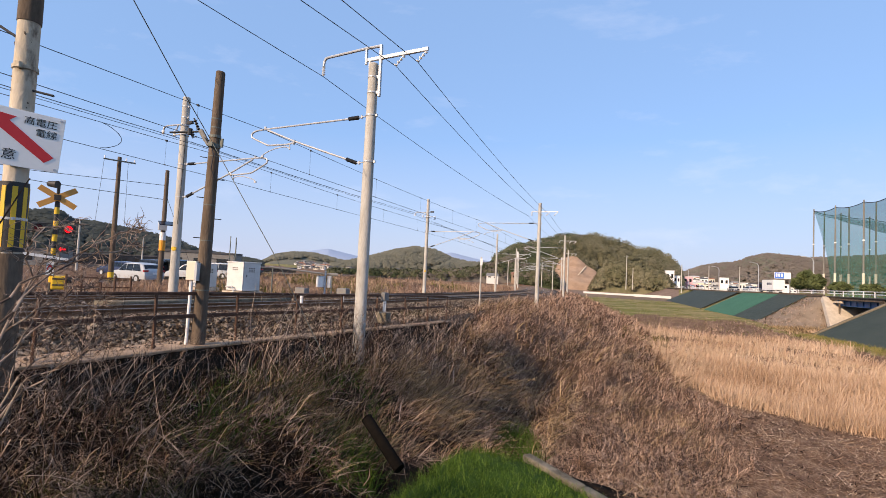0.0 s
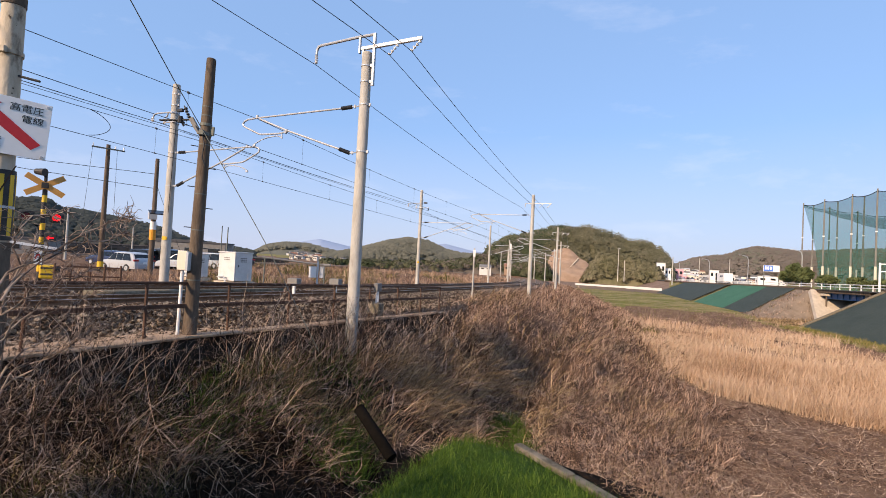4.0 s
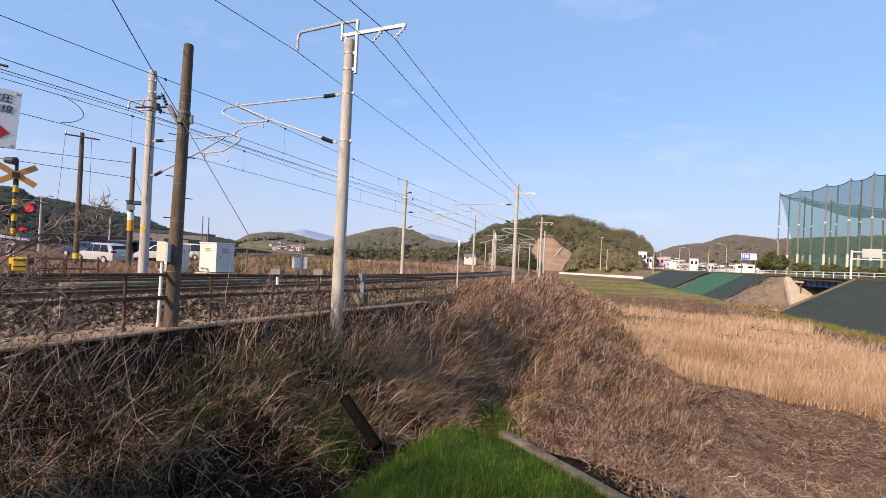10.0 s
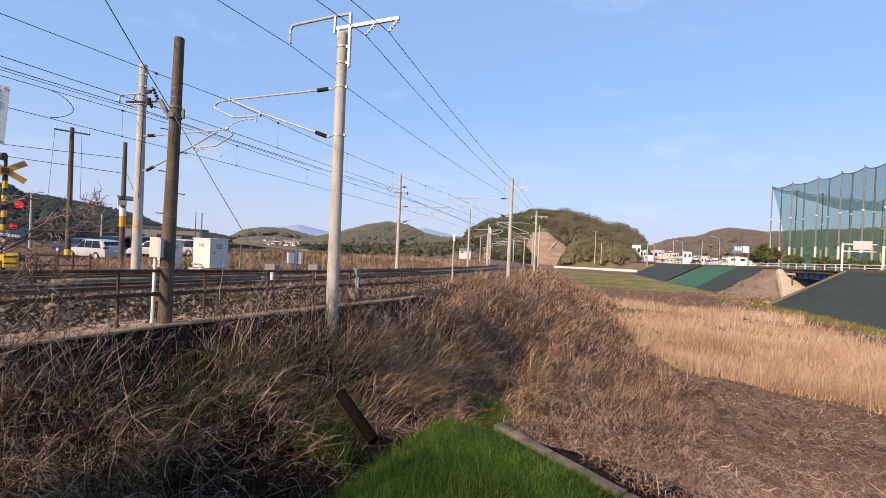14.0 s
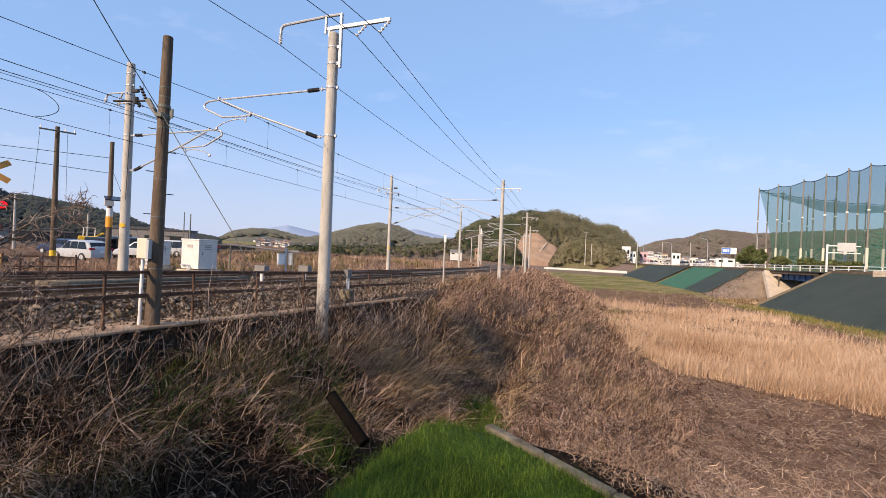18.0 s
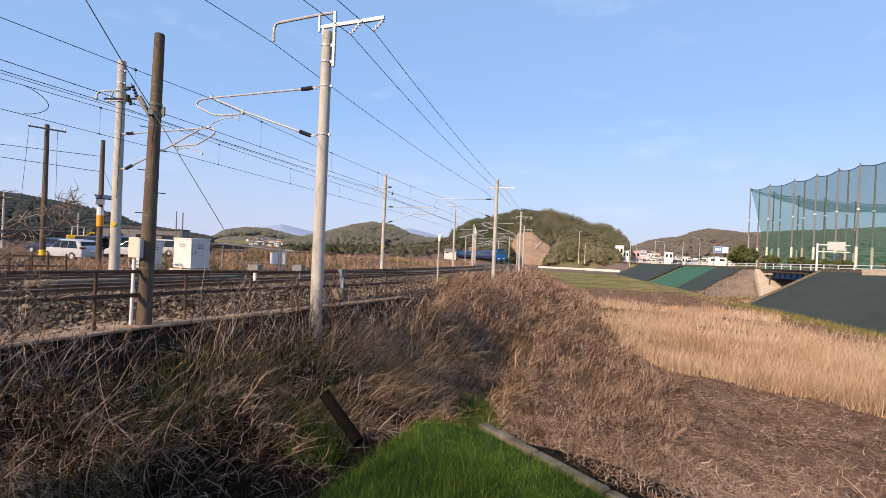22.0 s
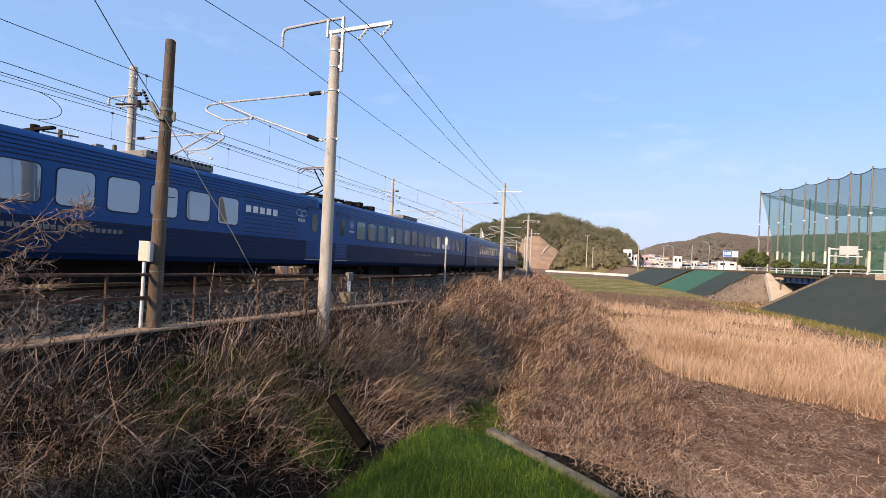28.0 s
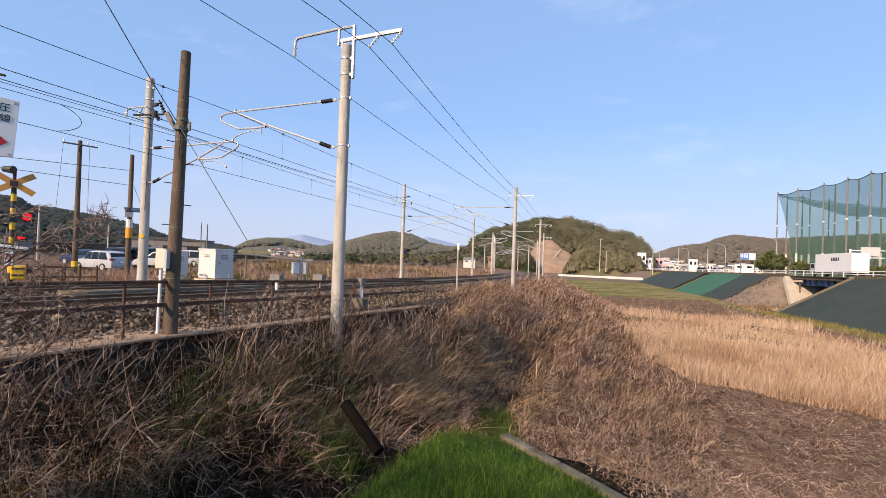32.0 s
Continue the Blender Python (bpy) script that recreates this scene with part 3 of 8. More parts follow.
def fence():
    f = empty("fence", Matrix.Translation(line(10, 3.9)), "rusty brown steel fence with two rails on the wall", "fence")
    inv = f.matrix_world.inverted()
    for k in range(13):
        s = 19.5 - 1.96 * k
        bm = B()
        a, b = line(s, 3.86, -0.53 + wall_fall(s)), line(s, 3.86, 0.64 + wall_fall(s))
        lean = Vector((random.uniform(-.02, .02), random.uniform(-.02, .02), 0))
        rod(bm, inv @ a, inv @ (b + lean), 0.03, 0.03, 8)
        part("post", bm, M["rust"], f)
    for h, r in ((0.62, 0.034), (0.13, 0.034)):
        for k in range(12):
            s = 19.5 - 1.96 * k
            bm = B()
            a, b = line(s - 1.96, 3.86, h + wall_fall(s - 1.96)), line(s, 3.86, h + wall_fall(s))
            if h < 0.5:
                d = b - a
                m = Matrix.Translation((a + b) / 2) @ d.to_track_quat("X", "Z").to_matrix().to_4x4()
                box(bm, (0, 0, 0), (d.length + 0.03, 0.05, 0.085), inv @ m, 0.008)
            else:
                rod(bm, inv @ a, inv @ b, r, r, 8)
            part("rail_bar", bm, M["rust"], f)
    return f


fence()


def catenary_pole(s, q, top, foot, side, feeder, r=0.19, near=True, dh=0.0):
    """side: -1 where the track lies to the left of the pole (cantilever to smaller q); dh: how far the arms sit above the usual height."""
    base = line(s, q)
    m = Matrix.Translation(base) @ Matrix.Rotation(-line_heading(s), 4, "Z")   # x: to the right of the line
    p = empty("catenary_pole", m, "pale grey concrete catenary pole with a steel cantilever bracket", "pole", "catenary poles")
    seg = 20 if near else 10
    bm = B()
    rod(bm, (0, 0, foot), (0, 0, top - 0.03), r, r * 0.78, seg)
    rod(bm, (0, 0, top - 0.03), (0, 0, top), r * 0.78, r * 0.7, seg)
    smooth_all(part("shaft", bm, M["concrete"], p))
    for h in ((top - 0.45, top - 0.95, 6.27 + dh, 4.79 + dh) if near else (6.2 + dh,)):
        bm = B()
        rr = r * 0.8 + (top - h) * 0.02 * r + 0.012
        rod(bm, (0, 0, h - 0.022), (0, 0, h + 0.022), rr, rr, seg)
        box(bm, (rr + 0.03, 0, h), (0.07, 0.05, 0.08), bevel=0.008)
        part("steel_band", bm, M["galv"], p)
    x = side

    def arm(*pts):
        return [(x * a, 0, z + dh) for a, z in pts]
    bm = B()
    tube(bm, arm((0.83, 6.26), (4.55, 6.27), (5.08, 6.25), (5.24, 6.20), (5.31, 6.12), (5.28, 6.03), (5.15, 5.96), (4.5, 5.69), (4.38, 5.66), (3.56, 5.63), (3.22, 5.66)), 0.032, 8)
    tube(bm, arm((0.86, 4.93), (3.2, 5.72), (4.48, 6.22)), 0.034, 8)
    rod(bm, *arm((3.14, 5.74), (3.24, 5.62)), 0.05, 0.05, 8)
    rod(bm, *arm((4.62, 6.26), (4.62, 6.36)), 0.04, 0.05, 8)
    part("cantilever", bm, M["galv"], p, "galvanised steel cantilever tubes")
    bm = B()
    tube(bm, arm((3.4, 5.63), (3.38, 5.44), (3.46, 5.52), (3.66, 5.56), (4.05, 5.53), (4.4, 5.45), (4.66, 5.34), (4.7, 5.25)), 0.02, 6)
    box(bm, (x * 4.69, 0, 5.28 + dh), (0.1, 0.06, 0.08), bevel=0.01)
    part("steady_arm", bm, M["galv"], p, "thin curved steady arm holding the contact wire")
    for h0, h1 in ((6.27, 6.26), (4.79, 4.93)):
        bm = B()
        a, b = Vector(arm((0.47, h0))[0]), Vector(arm((0.86, h1))[0])
        turn = (b - a).to_track_quat("Z", "Y").to_matrix()
        rings = []
        for i in range(16):
            c, rr = a.lerp(b, i / 15), 0.068 if i % 2 else 0.046
            rings.append([bm.verts.new(c + turn @ Vector((rr * math.cos(math.tau * j / 12), rr * math.sin(math.tau * j / 12), 0))) for j in range(12)])
        for g0, g1 in zip(rings, rings[1:]):
            for j in range(12):
                bm.faces.new((g0[j], g0[(j + 1) % 12], g1[(j + 1) % 12], g1[j]))
        bm.faces.new(rings[0][::-1])
        bm.faces.new(rings[-1])
        part("insulator", bm, M["black"], p, "dark grey ribbed rod insulator")
        bm = B()
        rod(bm, *arm((0.15, h0), (0.48, h0)), 0.022, 0.022, 8)
        rod(bm, *arm((0.36, h0 - 0.05), (0.36, h0 + 0.05)), 0.035, 0.035, 8)
        part("hinge", bm, M["galv"], p)
    if feeder:
        bm = B()
        first = s < 20
        if first:
            tube(bm, [(-2.06, 0, top + 0.24), (-2.05, 0, top + 0.40), (-1.98, 0, top + 0.50), (-1.85, 0, top + 0.52), (-0.3, 0, top + 0.56), (0.24, 0, top + 0.55)], 0.045, 8)
            box(bm, (0.86, 0, top + 0.16), (2.2, 0.08, 0.11), bevel=0.01)
            box(bm, (-0.30, 0, top + 0.3), (0.06, 0.07, 0.55))
            box(bm, (-0.15, 0, top + 0.05), (0.06, 0.07, 0.3))
            box(bm, (0.26, 0.0, top - 0.25), (0.08, 0.08, 1.66))
            for h in (top - 0.45, top - 0.95):
                box(bm, (0.18, 0, h), (0.16, 0.09, 0.1), bevel=0.01)
        else:
            box(bm, (0.55, 0, top - 0.72), (1.9, 0.07, 0.07))
            tube(bm, [(-0.15, 0, top - 0.72), (-0.62, 0, top - 0.70), (-0.68, 0, top - 0.8)], 0.03, 6)
        part("crossarm", bm, M["galv"], p, "galvanised steel crossarm")
        zz = top + 0.14 if first else top - 0.72
        for dx in ((-2.06, 1.12, 1.9) if first else (-0.65, 0.8, 1.45)):
            bm = B()
            lean = 0.0 if dx < 0 else -0.28
            z0 = zz + (0.12 if first and dx < 0 else 0.0)
            for i in range(4):
                c = Vector((dx + lean * i / 3, 0, z0 - 0.06 - 0.075 * i))
                rod(bm, c, c - Vector((-lean * 0.1, 0, 0.04)), 0.062, 0.03, 10)
            rod(bm, (dx, 0, z0), (dx + lean, 0, z0 - 0.34), 0.016, 0.016, 6)
            part("insulator", bm, M["white"], p, "white porcelain disc insulators")
    return p


RIGHT_POLES = (11.7, 36.9, 61.5, 86, 111, 136, 161)
LEFT_POLES = (13.1, 39.0, 69.5, 100, 125, 150, 175)
for s, q in zip(RIGHT_POLES, (4.56, 4.38, 4.05, 3.95, 3.6, 3.6, 3.6)):
    catenary_pole(s, q, 7.95, -3.6 if s < 20 else -3.0, -1, True, 0.20 if s < 20 else 0.17, s < 60)
for s in LEFT_POLES:
    catenary_pole(s, -6.7, 8.8, -0.8, 1, False, 0.20 if s < 20 else 0.17, s < 60, -0.55)


def wire(name, pts, r, label, category="wire"):
    """One unbroken thin wire through the points."""
    c = Vector(pts[0])
    P = [Vector(p) - c for p in pts]
    V, F = [], []
    for i, p in enumerate(P):
        t = (P[min(i + 1, len(P) - 1)] - P[max(i - 1, 0)]).normalized()
        u = t.orthogonal().normalized() if abs(t.z) > 0.95 else t.cross(Vector((0, 0, 1))).normalized()
        v = t.cross(u)
        V += [p + r * (math.cos(math.tau * k / 5) * u + math.sin(math.tau * k / 5) * v) for k in range(5)]
        if i:
            F += [((i - 1) * 5 + k, (i - 1) * 5 + (k + 1) % 5, i * 5 + (k + 1) % 5, i * 5 + k) for k in range(5)]
    ob = raw(name, V, F, M["wire"], None, "", True)
    ob.location = c
    return tagged(ob, label, category, "overhead wires")


def sag(a, b, drop, n=8):
    a, b = Vector(a), Vector(b)
    return [a.lerp(b, i / n) - Vector((0, 0, 4 * drop * (i / n) * (1 - i / n))) for i in range(n + 1)]


def overhead(q0, posts, contact, messenger, drops):
    spans = [posts[0] - 26] + list(posts)
    for a, b in zip(spans, spans[1:]):
        wa, wb = line(a, q0, contact), line(b, q0, contact)
        wire("contact_wire", [wa.lerp(wb, i / 4) for i in range(5)], 0.010, "dark copper contact wire over the track")
        ma, mb = line(a, q0, messenger), line(b, q0, messenger)
        wire("messenger_wire", sag(ma, mb, 0.16), 0.010, "dark messenger wire over the track")
        if a < 60:
            for i in range(drops):
                u = (i + 0.5) / drops
                top = ma.lerp(mb, u) - Vector((0, 0, 0.64 * u * (1 - u)))
                low = wa.lerp(wb, u)
                d = wire("dropper", [top, low], 0.004, "thin vertical dropper between two wires")
                for at, size in (((0, 0, 0), (0.05, 0.10, 0.06)), (low - top, (0.04, 0.07, 0.04))):
                    bm = B()
                    box(bm, at, size, None, 0.008)
                    part("clip", bm, M["black"], d)


overhead(-0.12, RIGHT_POLES, 5.21, 6.26, 5)
overhead(-3.8, LEFT_POLES, 4.89, 5.86, 5)
for dq, dq_far, q_before, h1 in ((-2.06, -0.65, 2.5, 7.84), (0.84, 0.52, 3.0, 7.75), (1.62, 1.17, 4.9, 7.75)):
    spans = (-17.0,) + RIGHT_POLES
    for a, b in zip(spans, spans[1:]):
        ha, hb = (h1 if v < 20 else 6.88 for v in (a, b))
        qa = q_before if a < 0 else (4.56 + dq if a < 20 else 4.1 + dq_far)
        wire("feeder_wire", sag(line(a, qa, ha), line(b, 4.56 + dq if b < 20 else 4.1 + dq_far, hb), 0.05 if a < 0 else 0.25), 0.011, "dark feeder wire on the pole tops")


# ---- the train ----
SIDE = ((1.37, 0.82), (1.45, 0.98), (1.455, 1.74), (1.455, 2.3), (1.435, 3.05), (1.38, 3.38), (1.22, 3.55), (0.8, 3.63), (0.0, 3.68))


def section(x, k=1.0, drop=0.0, low=0.0):
    pts = []
    for y, z in SIDE:
        zz = z if z < 1.74 else 1.74 + (z - 1.74) * (1 - drop)
        pts.append((x, y * k, zz - low * 0))
    return pts + [(px, -py, pz) for px, py, pz in reversed(pts[:-1])]


def loft(bm, secs, lo=0, hi=None, caps=(True, True)):
    rings = [[bm.verts.new(p) for p in s[lo:hi]] for s in secs]
    for a, b in zip(rings, rings[1:]):
        for i in range(len(a) - 1):
            bm.faces.new((a[i], a[i + 1], b[i + 1], b[i]))
    for c, r in zip(caps, (rings[0], rings[-1])):
        if c:
            bm.faces.new(r)
    bmesh.ops.recalc_face_normals(bm, faces=bm.faces)
    return bm


def rounded(bm, x0, x1, z0, z1, r, m):
    pts = []
    for cx, cz, a0 in ((x1 - r, z1 - r, 0), (x0 + r, z1 - r, 90), (x0 + r, z0 + r, 180), (x1 - r, z0 + r, 270)):
        for i in range(5):
            a = radians(a0 + 22.5 * i)
            pts.append((cx + r * math.cos(a), cz + r * math.sin(a)))
    fr = [bm.verts.new(m(x, z, 0.0)) for x, z in pts]
    bk = [bm.verts.new(m(x, z, -0.03)) for x, z in pts]
    bm.faces.new(fr)
    n = len(pts)
    for i in range(n):
        bm.faces.new((fr[i], bk[i], bk[(i + 1) % n], fr[(i + 1) % n]))
    bmesh.ops.recalc_face_normals(bm, faces=bm.faces)


def side_y(z):
    return float(np.interp(z, [p[1] for p in SIDE], [p[0] for p in SIDE]))


def car_shell(nose, windows, door, ribs, marks=(), back=False, coolers=(14.4,)):
    """windows, ribs, marks: stretches in metres from the end that leads."""
    car = empty("train_car", Matrix(), "glossy blue railcar with navy lower panels and pale windows", "train", "train cars")
    h = 10.05

    def spot_x(v):
        return v - 10.2 if back else 10.2 - v
    if nose:
        secs = [section(-h), section(6.4), section(7.6, 0.995, 0.04), section(8.7, 0.97, 0.16), section(9.55, 0.93, 0.40), section(10.15, 0.87, 0.65), section(10.5, 0.81, 0.80), section(10.7, 0.74, 0.9)]
    else:
        secs = [section(-h), section(h)]
    # index 2 and its mirror are the waist line
    n = len(secs[0])
    bm = B()
    loft(bm, secs, 2, n - 2)
    smooth_all(part("upper_body", bm, M["blue"], car, "bright blue upper body and roof"), 35)
    bm = B()
    low = [[s[0], s[1], s[2]] for s in secs]
    loft(bm, low, 0, None, (False, False))
    mir = [[s[-3], s[-2], s[-1]] for s in secs]
    loft(bm, mir, 0, None, (False, False))
    flo = [[s[0], s[-1]] for s in secs]
    loft(bm, flo, 0, None, (False, False))
    for e in (0, -1):
        vs = [bm.verts.new(p) for p in (secs[e][0], secs[e][1], secs[e][2], secs[e][-3], secs[e][-2], secs[e][-1])]
        bm.faces.new(vs)
    part("lower_body", bm, M["navy"] if not nose else M["navy"], car, "dark navy ribbed lower panels")
    for sgn in (1, -1):
        x_end = 7.2 if nose else 9.9
        bm = B()
        for z in (0.98, 1.10, 1.22, 1.34, 1.46, 1.58, 1.70):
            box(bm, (-9.9 / 2 + x_end / 2, sgn * (side_y(z) + 0.004), z), (9.9 + x_end, 0.016, 0.026))
        part("lower_rib", bm, M["groove"], car)
        bm = B()
        for z in (2.98, 3.08, 3.18, 3.28, 3.37):
            box(bm, (-9.9 / 2 + x_end / 2, sgn * (side_y(z) + 0.002), z), (9.9 + x_end, 0.016, 0.022))
        part("upper_rib", bm, M["groove"], car)
        for v0, v1 in ribs:
            bm = B()
            for z in np.linspace(1.86, 3.0, 9):
                box(bm, (spot_x((v0 + v1) / 2), sgn * (side_y(z) + 0.002), z), (v1 - v0, 0.016, 0.022))
            part("end_rib", bm, M["groove"], car)

        def at(x, z, d):
            return (x, sgn * (side_y(z) + 0.006 + d), z)

        def proud(a, b, d):
            return (a, sgn * (side_y(b) + 0.012 + d), b)
        for v0, v1 in windows:
            x0, x1 = sorted((spot_x(v0), spot_x(v1)))
            bm = B()
            rounded(bm, x0 - 0.03, x1 + 0.03, 2.0, 2.88, 0.14, at)
            fr = part("window_frame", bm, M["groove"], car)
            bm = B()
            rounded(bm, x0, x1, 2.03, 2.85, 0.12, proud)
            part("window_pane", bm, M["glass"], fr, "grey-blue reflective window pane, some sky reflection put into its colour")
            if int(v0 * 7.3) % 5 == 1 or v1 - v0 > 1:
                wide = 0.24 if v1 - v0 < 1 else 0.4
                bm = B()
                ring_ = [(x1 - 0.05, 2.80), (x1 - 0.05, 2.08), (x1 - 0.05 - wide * 1.3, 2.08), (x1 - 0.05 - wide * 0.45, 2.80)]
                front = [bm.verts.new(proud(p, q, 0.004)) for p, q in ring_]
                rear = [bm.verts.new(proud(p, q, -0.02)) for p, q in ring_]
                bm.faces.new(front)
                for i in range(4):
                    bm.faces.new((front[i], rear[i], rear[(i + 1) % 4], front[(i + 1) % 4]))
                bmesh.ops.recalc_face_normals(bm, faces=bm.faces)
                part("curtain", bm, M["curtain"], fr, "tan curtain drawn to one side")
        xd = spot_x(door)
        bm = B()
        rounded(bm, xd - 0.52, xd + 0.52, 1.02, 3.10, 0.06, at)
        fr = part("door_frame", bm, M["groove"], car)
        bm = B()
        rounded(bm, xd - 0.45, xd + 0.45, 1.08, 3.05, 0.05, lambda a, b, d: (a, sgn * (side_y(b) + 0.01 + d), b))
        dr = part("door", bm, M["blue"], car, "blue sliding door with a narrow pane")
        bm = B()
        rounded(bm, xd - 0.17, xd + 0.17, 2.1, 2.85, 0.14, lambda a, b, d: (a, sgn * (side_y(b) + 0.016 + d), b))
        part("door_pane", bm, M["carglass"], dr)
        bm = B()
        box(bm, (xd, sgn * 1.47, 1.0), (1.0, 0.06, 0.03))
        part("door_step", bm, M["galv"], car)

        def ring(bm, x, z, rx, rz, th, n=16, a0=0.0, pinch=0.0):
            vo, vi = [], []
            for i in range(n):
                a = a0 + 2 * math.pi * i / n
                sq = 1 - pinch * max(0.0, -math.sin(a))
                vo.append(bm.verts.new(proud(x + rx * math.cos(a) * sq, z + rz * math.sin(a), 0)))
                vi.append(bm.verts.new(proud(x + (rx - th) * math.cos(a) * sq, z + (rz - th) * math.sin(a), 0)))
            for i in range(n):
                bm.faces.new((vo[i], vo[(i + 1) % n], vi[(i + 1) % n], vi[i]))
        for kind, v in marks:
            x = spot_x(v)
            bm = B()
            if kind == "name":
                for i in range(5):
                    xx = x - 0.62 + 0.31 * i
                    box(bm, (xx, sgn * (side_y(2.62) + 0.008), 2.62), (0.22, 0.012, 0.22), bevel=0.004)
                part("name_bars", bm, M["signwhite"], car, "row of plain white name bars")
            elif kind == "mask":
                ring(bm, x - 0.15, 2.78, 0.17, 0.12, 0.022)
                ring(bm, x + 0.15, 2.78, 0.17, 0.12, 0.022)
                box(bm, (x, sgn * (side_y(2.7) + 0.008), 2.66), (0.2, 0.012, 0.035))
                part("emblem", bm, M["panelgrey"], car, "pale outlined emblem of two lobes")
                for i in range(3):
                    bm = B()
                    box(bm, (x - 0.15 + 0.15 * i, sgn * (side_y(2.5) + 0.008), 2.5), (0.11, 0.012, 0.13))
                    part("number_bar", bm, M["panelgrey"], car)
            elif kind == "shield":
                ring(bm, x, 2.62, 0.16, 0.19, 0.022, 12, 0.26, 0.35)
                ring(bm, x, 2.62, 0.07, 0.09, 0.022, 10)
                part("emblem", bm, M["panelgrey"], car, "pale outlined shield emblem")
                bm = B()
                box(bm, (x, sgn * (side_y(2.33) + 0.008), 2.33), (0.42, 0.012, 0.07))
                part("name_bar", bm, M["panelgrey"], car)
            elif kind == "board":
                box(bm, (x, sgn * (side_y(2.7) + 0.006), 2.75), (0.5, 0.02, 0.13))
                box(bm, (x, sgn * (side_y(2.5) + 0.006), 2.55), (0.5, 0.02, 0.13))
                part("destination_display", bm, M["carglass"], car, "small dark destination display")
                bm = B()
                for i in range(4):
                    box(bm, (x - 0.18 + i * 0.12, sgn * (side_y(2.75) + 0.018), 2.75), (0.08, 0.012, 0.06))
                    box(bm, (x - 0.18 + i * 0.12, sgn * (side_y(2.55) + 0.018), 2.55), (0.08, 0.012, 0.06))
                part("display_bars", bm, M["plume"], car)
        # lettering too small to read
        bm = B()
        x = -2.2
        for i in range(22):
            if i not in (6, 14):
                box(bm, (x, sgn * 1.462, 1.52), (0.09, 0.012, 0.10))
            x += 0.13
        part("lettering", bm, M["roofgrey"], car, "pale illegible lettering on the lower panel")
    # roof gear
    for v in coolers:
        x = spot_x(v)
        bm = B()
        box(bm, (x, 0, 3.74), (2.2, 1.8, 0.22), bevel=0.05)
        ac = part("air_conditioner", bm, M["roofgrey"], car, "beige-grey roof air conditioner box")
        bm = B()
        for i in range(14):
            box(bm, (x - 0.95 + i * 0.145, 0, 3.80), (0.06, 1.82, 0.07))
        part("louvre", bm, M["under"], ac)
    bm = B()
    xa = spot_x(11.2)
    box(bm, (xa, 0, 3.84), (0.1, 1.5, 0.06))
    rod(bm, (xa, 0, 3.65), (xa, 0, 3.95), 0.09, 0.09, 10)
    part("roof_aerial", bm, M["under"], car)
    bm = B()
    box(bm, (spot_x(12.6), 0, 3.74), (0.2, 0.2, 0.2), bevel=0.02)
    part("roof_fitting", bm, M["roofgrey"], car)
    # underframe
    bm = B()
    box(bm, (0, 0, 0.78), (19.2 if not nose else 18.0, 2.3, 0.16))
    box(bm, (0, 0, 0.52), (10.6, 1.9, 0.6), bevel=0.03)
    for i in range(7):
        w = random.uniform(1.0, 1.7)
        box(bm, (-5.3 + i * 1.7, random.choice((-.5, .5, 0)), 0.55), (w, 1.6, random.uniform(0.35, 0.5)), bevel=0.02)
    part("underframe", bm, M["under"], car, "grimy black equipment boxes under the floor")
    for bx in (-7.0, 7.0):
        bm = B()
        for sy in (-0.82, 0.82):
            box(bm, (bx, sy, 0.5), (2.7, 0.14, 0.2), bevel=0.03)
            for ax in (-1.05, 1.05):
                box(bm, (bx + ax, sy, 0.44), (0.32, 0.2, 0.28), bevel=0.03)
                rod(bm, (bx + ax * 0.45, sy, 0.45), (bx + ax * 0.45, sy, 0.8), 0.09, 0.09, 10)
        box(bm, (bx, 0, 0.55), (2.4, 1.3, 0.45), bevel=0.03)
        bogie = part("bogie", bm, M["under"], car, "grimy dark steel bogie")
        for ax in (-1.05, 1.05):
            for sy in (-0.56, 0.56):
                bm = B()
                rod(bm, (bx + ax, sy - 0.06, 0.43), (bx + ax, sy + 0.06, 0.43), 0.43, 0.43, 24)
                part("wheel", bm, M["rail"], bogie)
    bm = B()
    for z in np.linspace(1.0, 3.3, 8):
        box(bm, (-h - 0.12, 0, 2.1), (0.24, 1.9, 2.3))
        break
    part("gangway", bm, M["black"], car, "black rubber gangway bellows")
    if not nose:
        bm = B()
        box(bm, (h + 0.12, 0, 2.1), (0.24, 1.9, 2.3))
        part("gangway", bm, M["black"], car, "black rubber gangway bellows")
    return car


def nose_y(x, z):
    """Half width of the nose at a place along it and a height."""
    k = float(np.interp(x, [6.4, 7.6, 8.7, 9.55, 10.15, 10.5, 10.7], [1, 0.995, 0.97, 0.93, 0.87, 0.81, 0.74]))
    drop = float(np.interp(x, [6.4, 7.6, 8.7, 9.55, 10.15, 10.5, 10.7], [0, 0.04, 0.16, 0.40, 0.65, 0.80, 0.9]))
    return k * side_y(z if z < 1.74 else 1.74 + (z - 1.74) / (1 - drop))


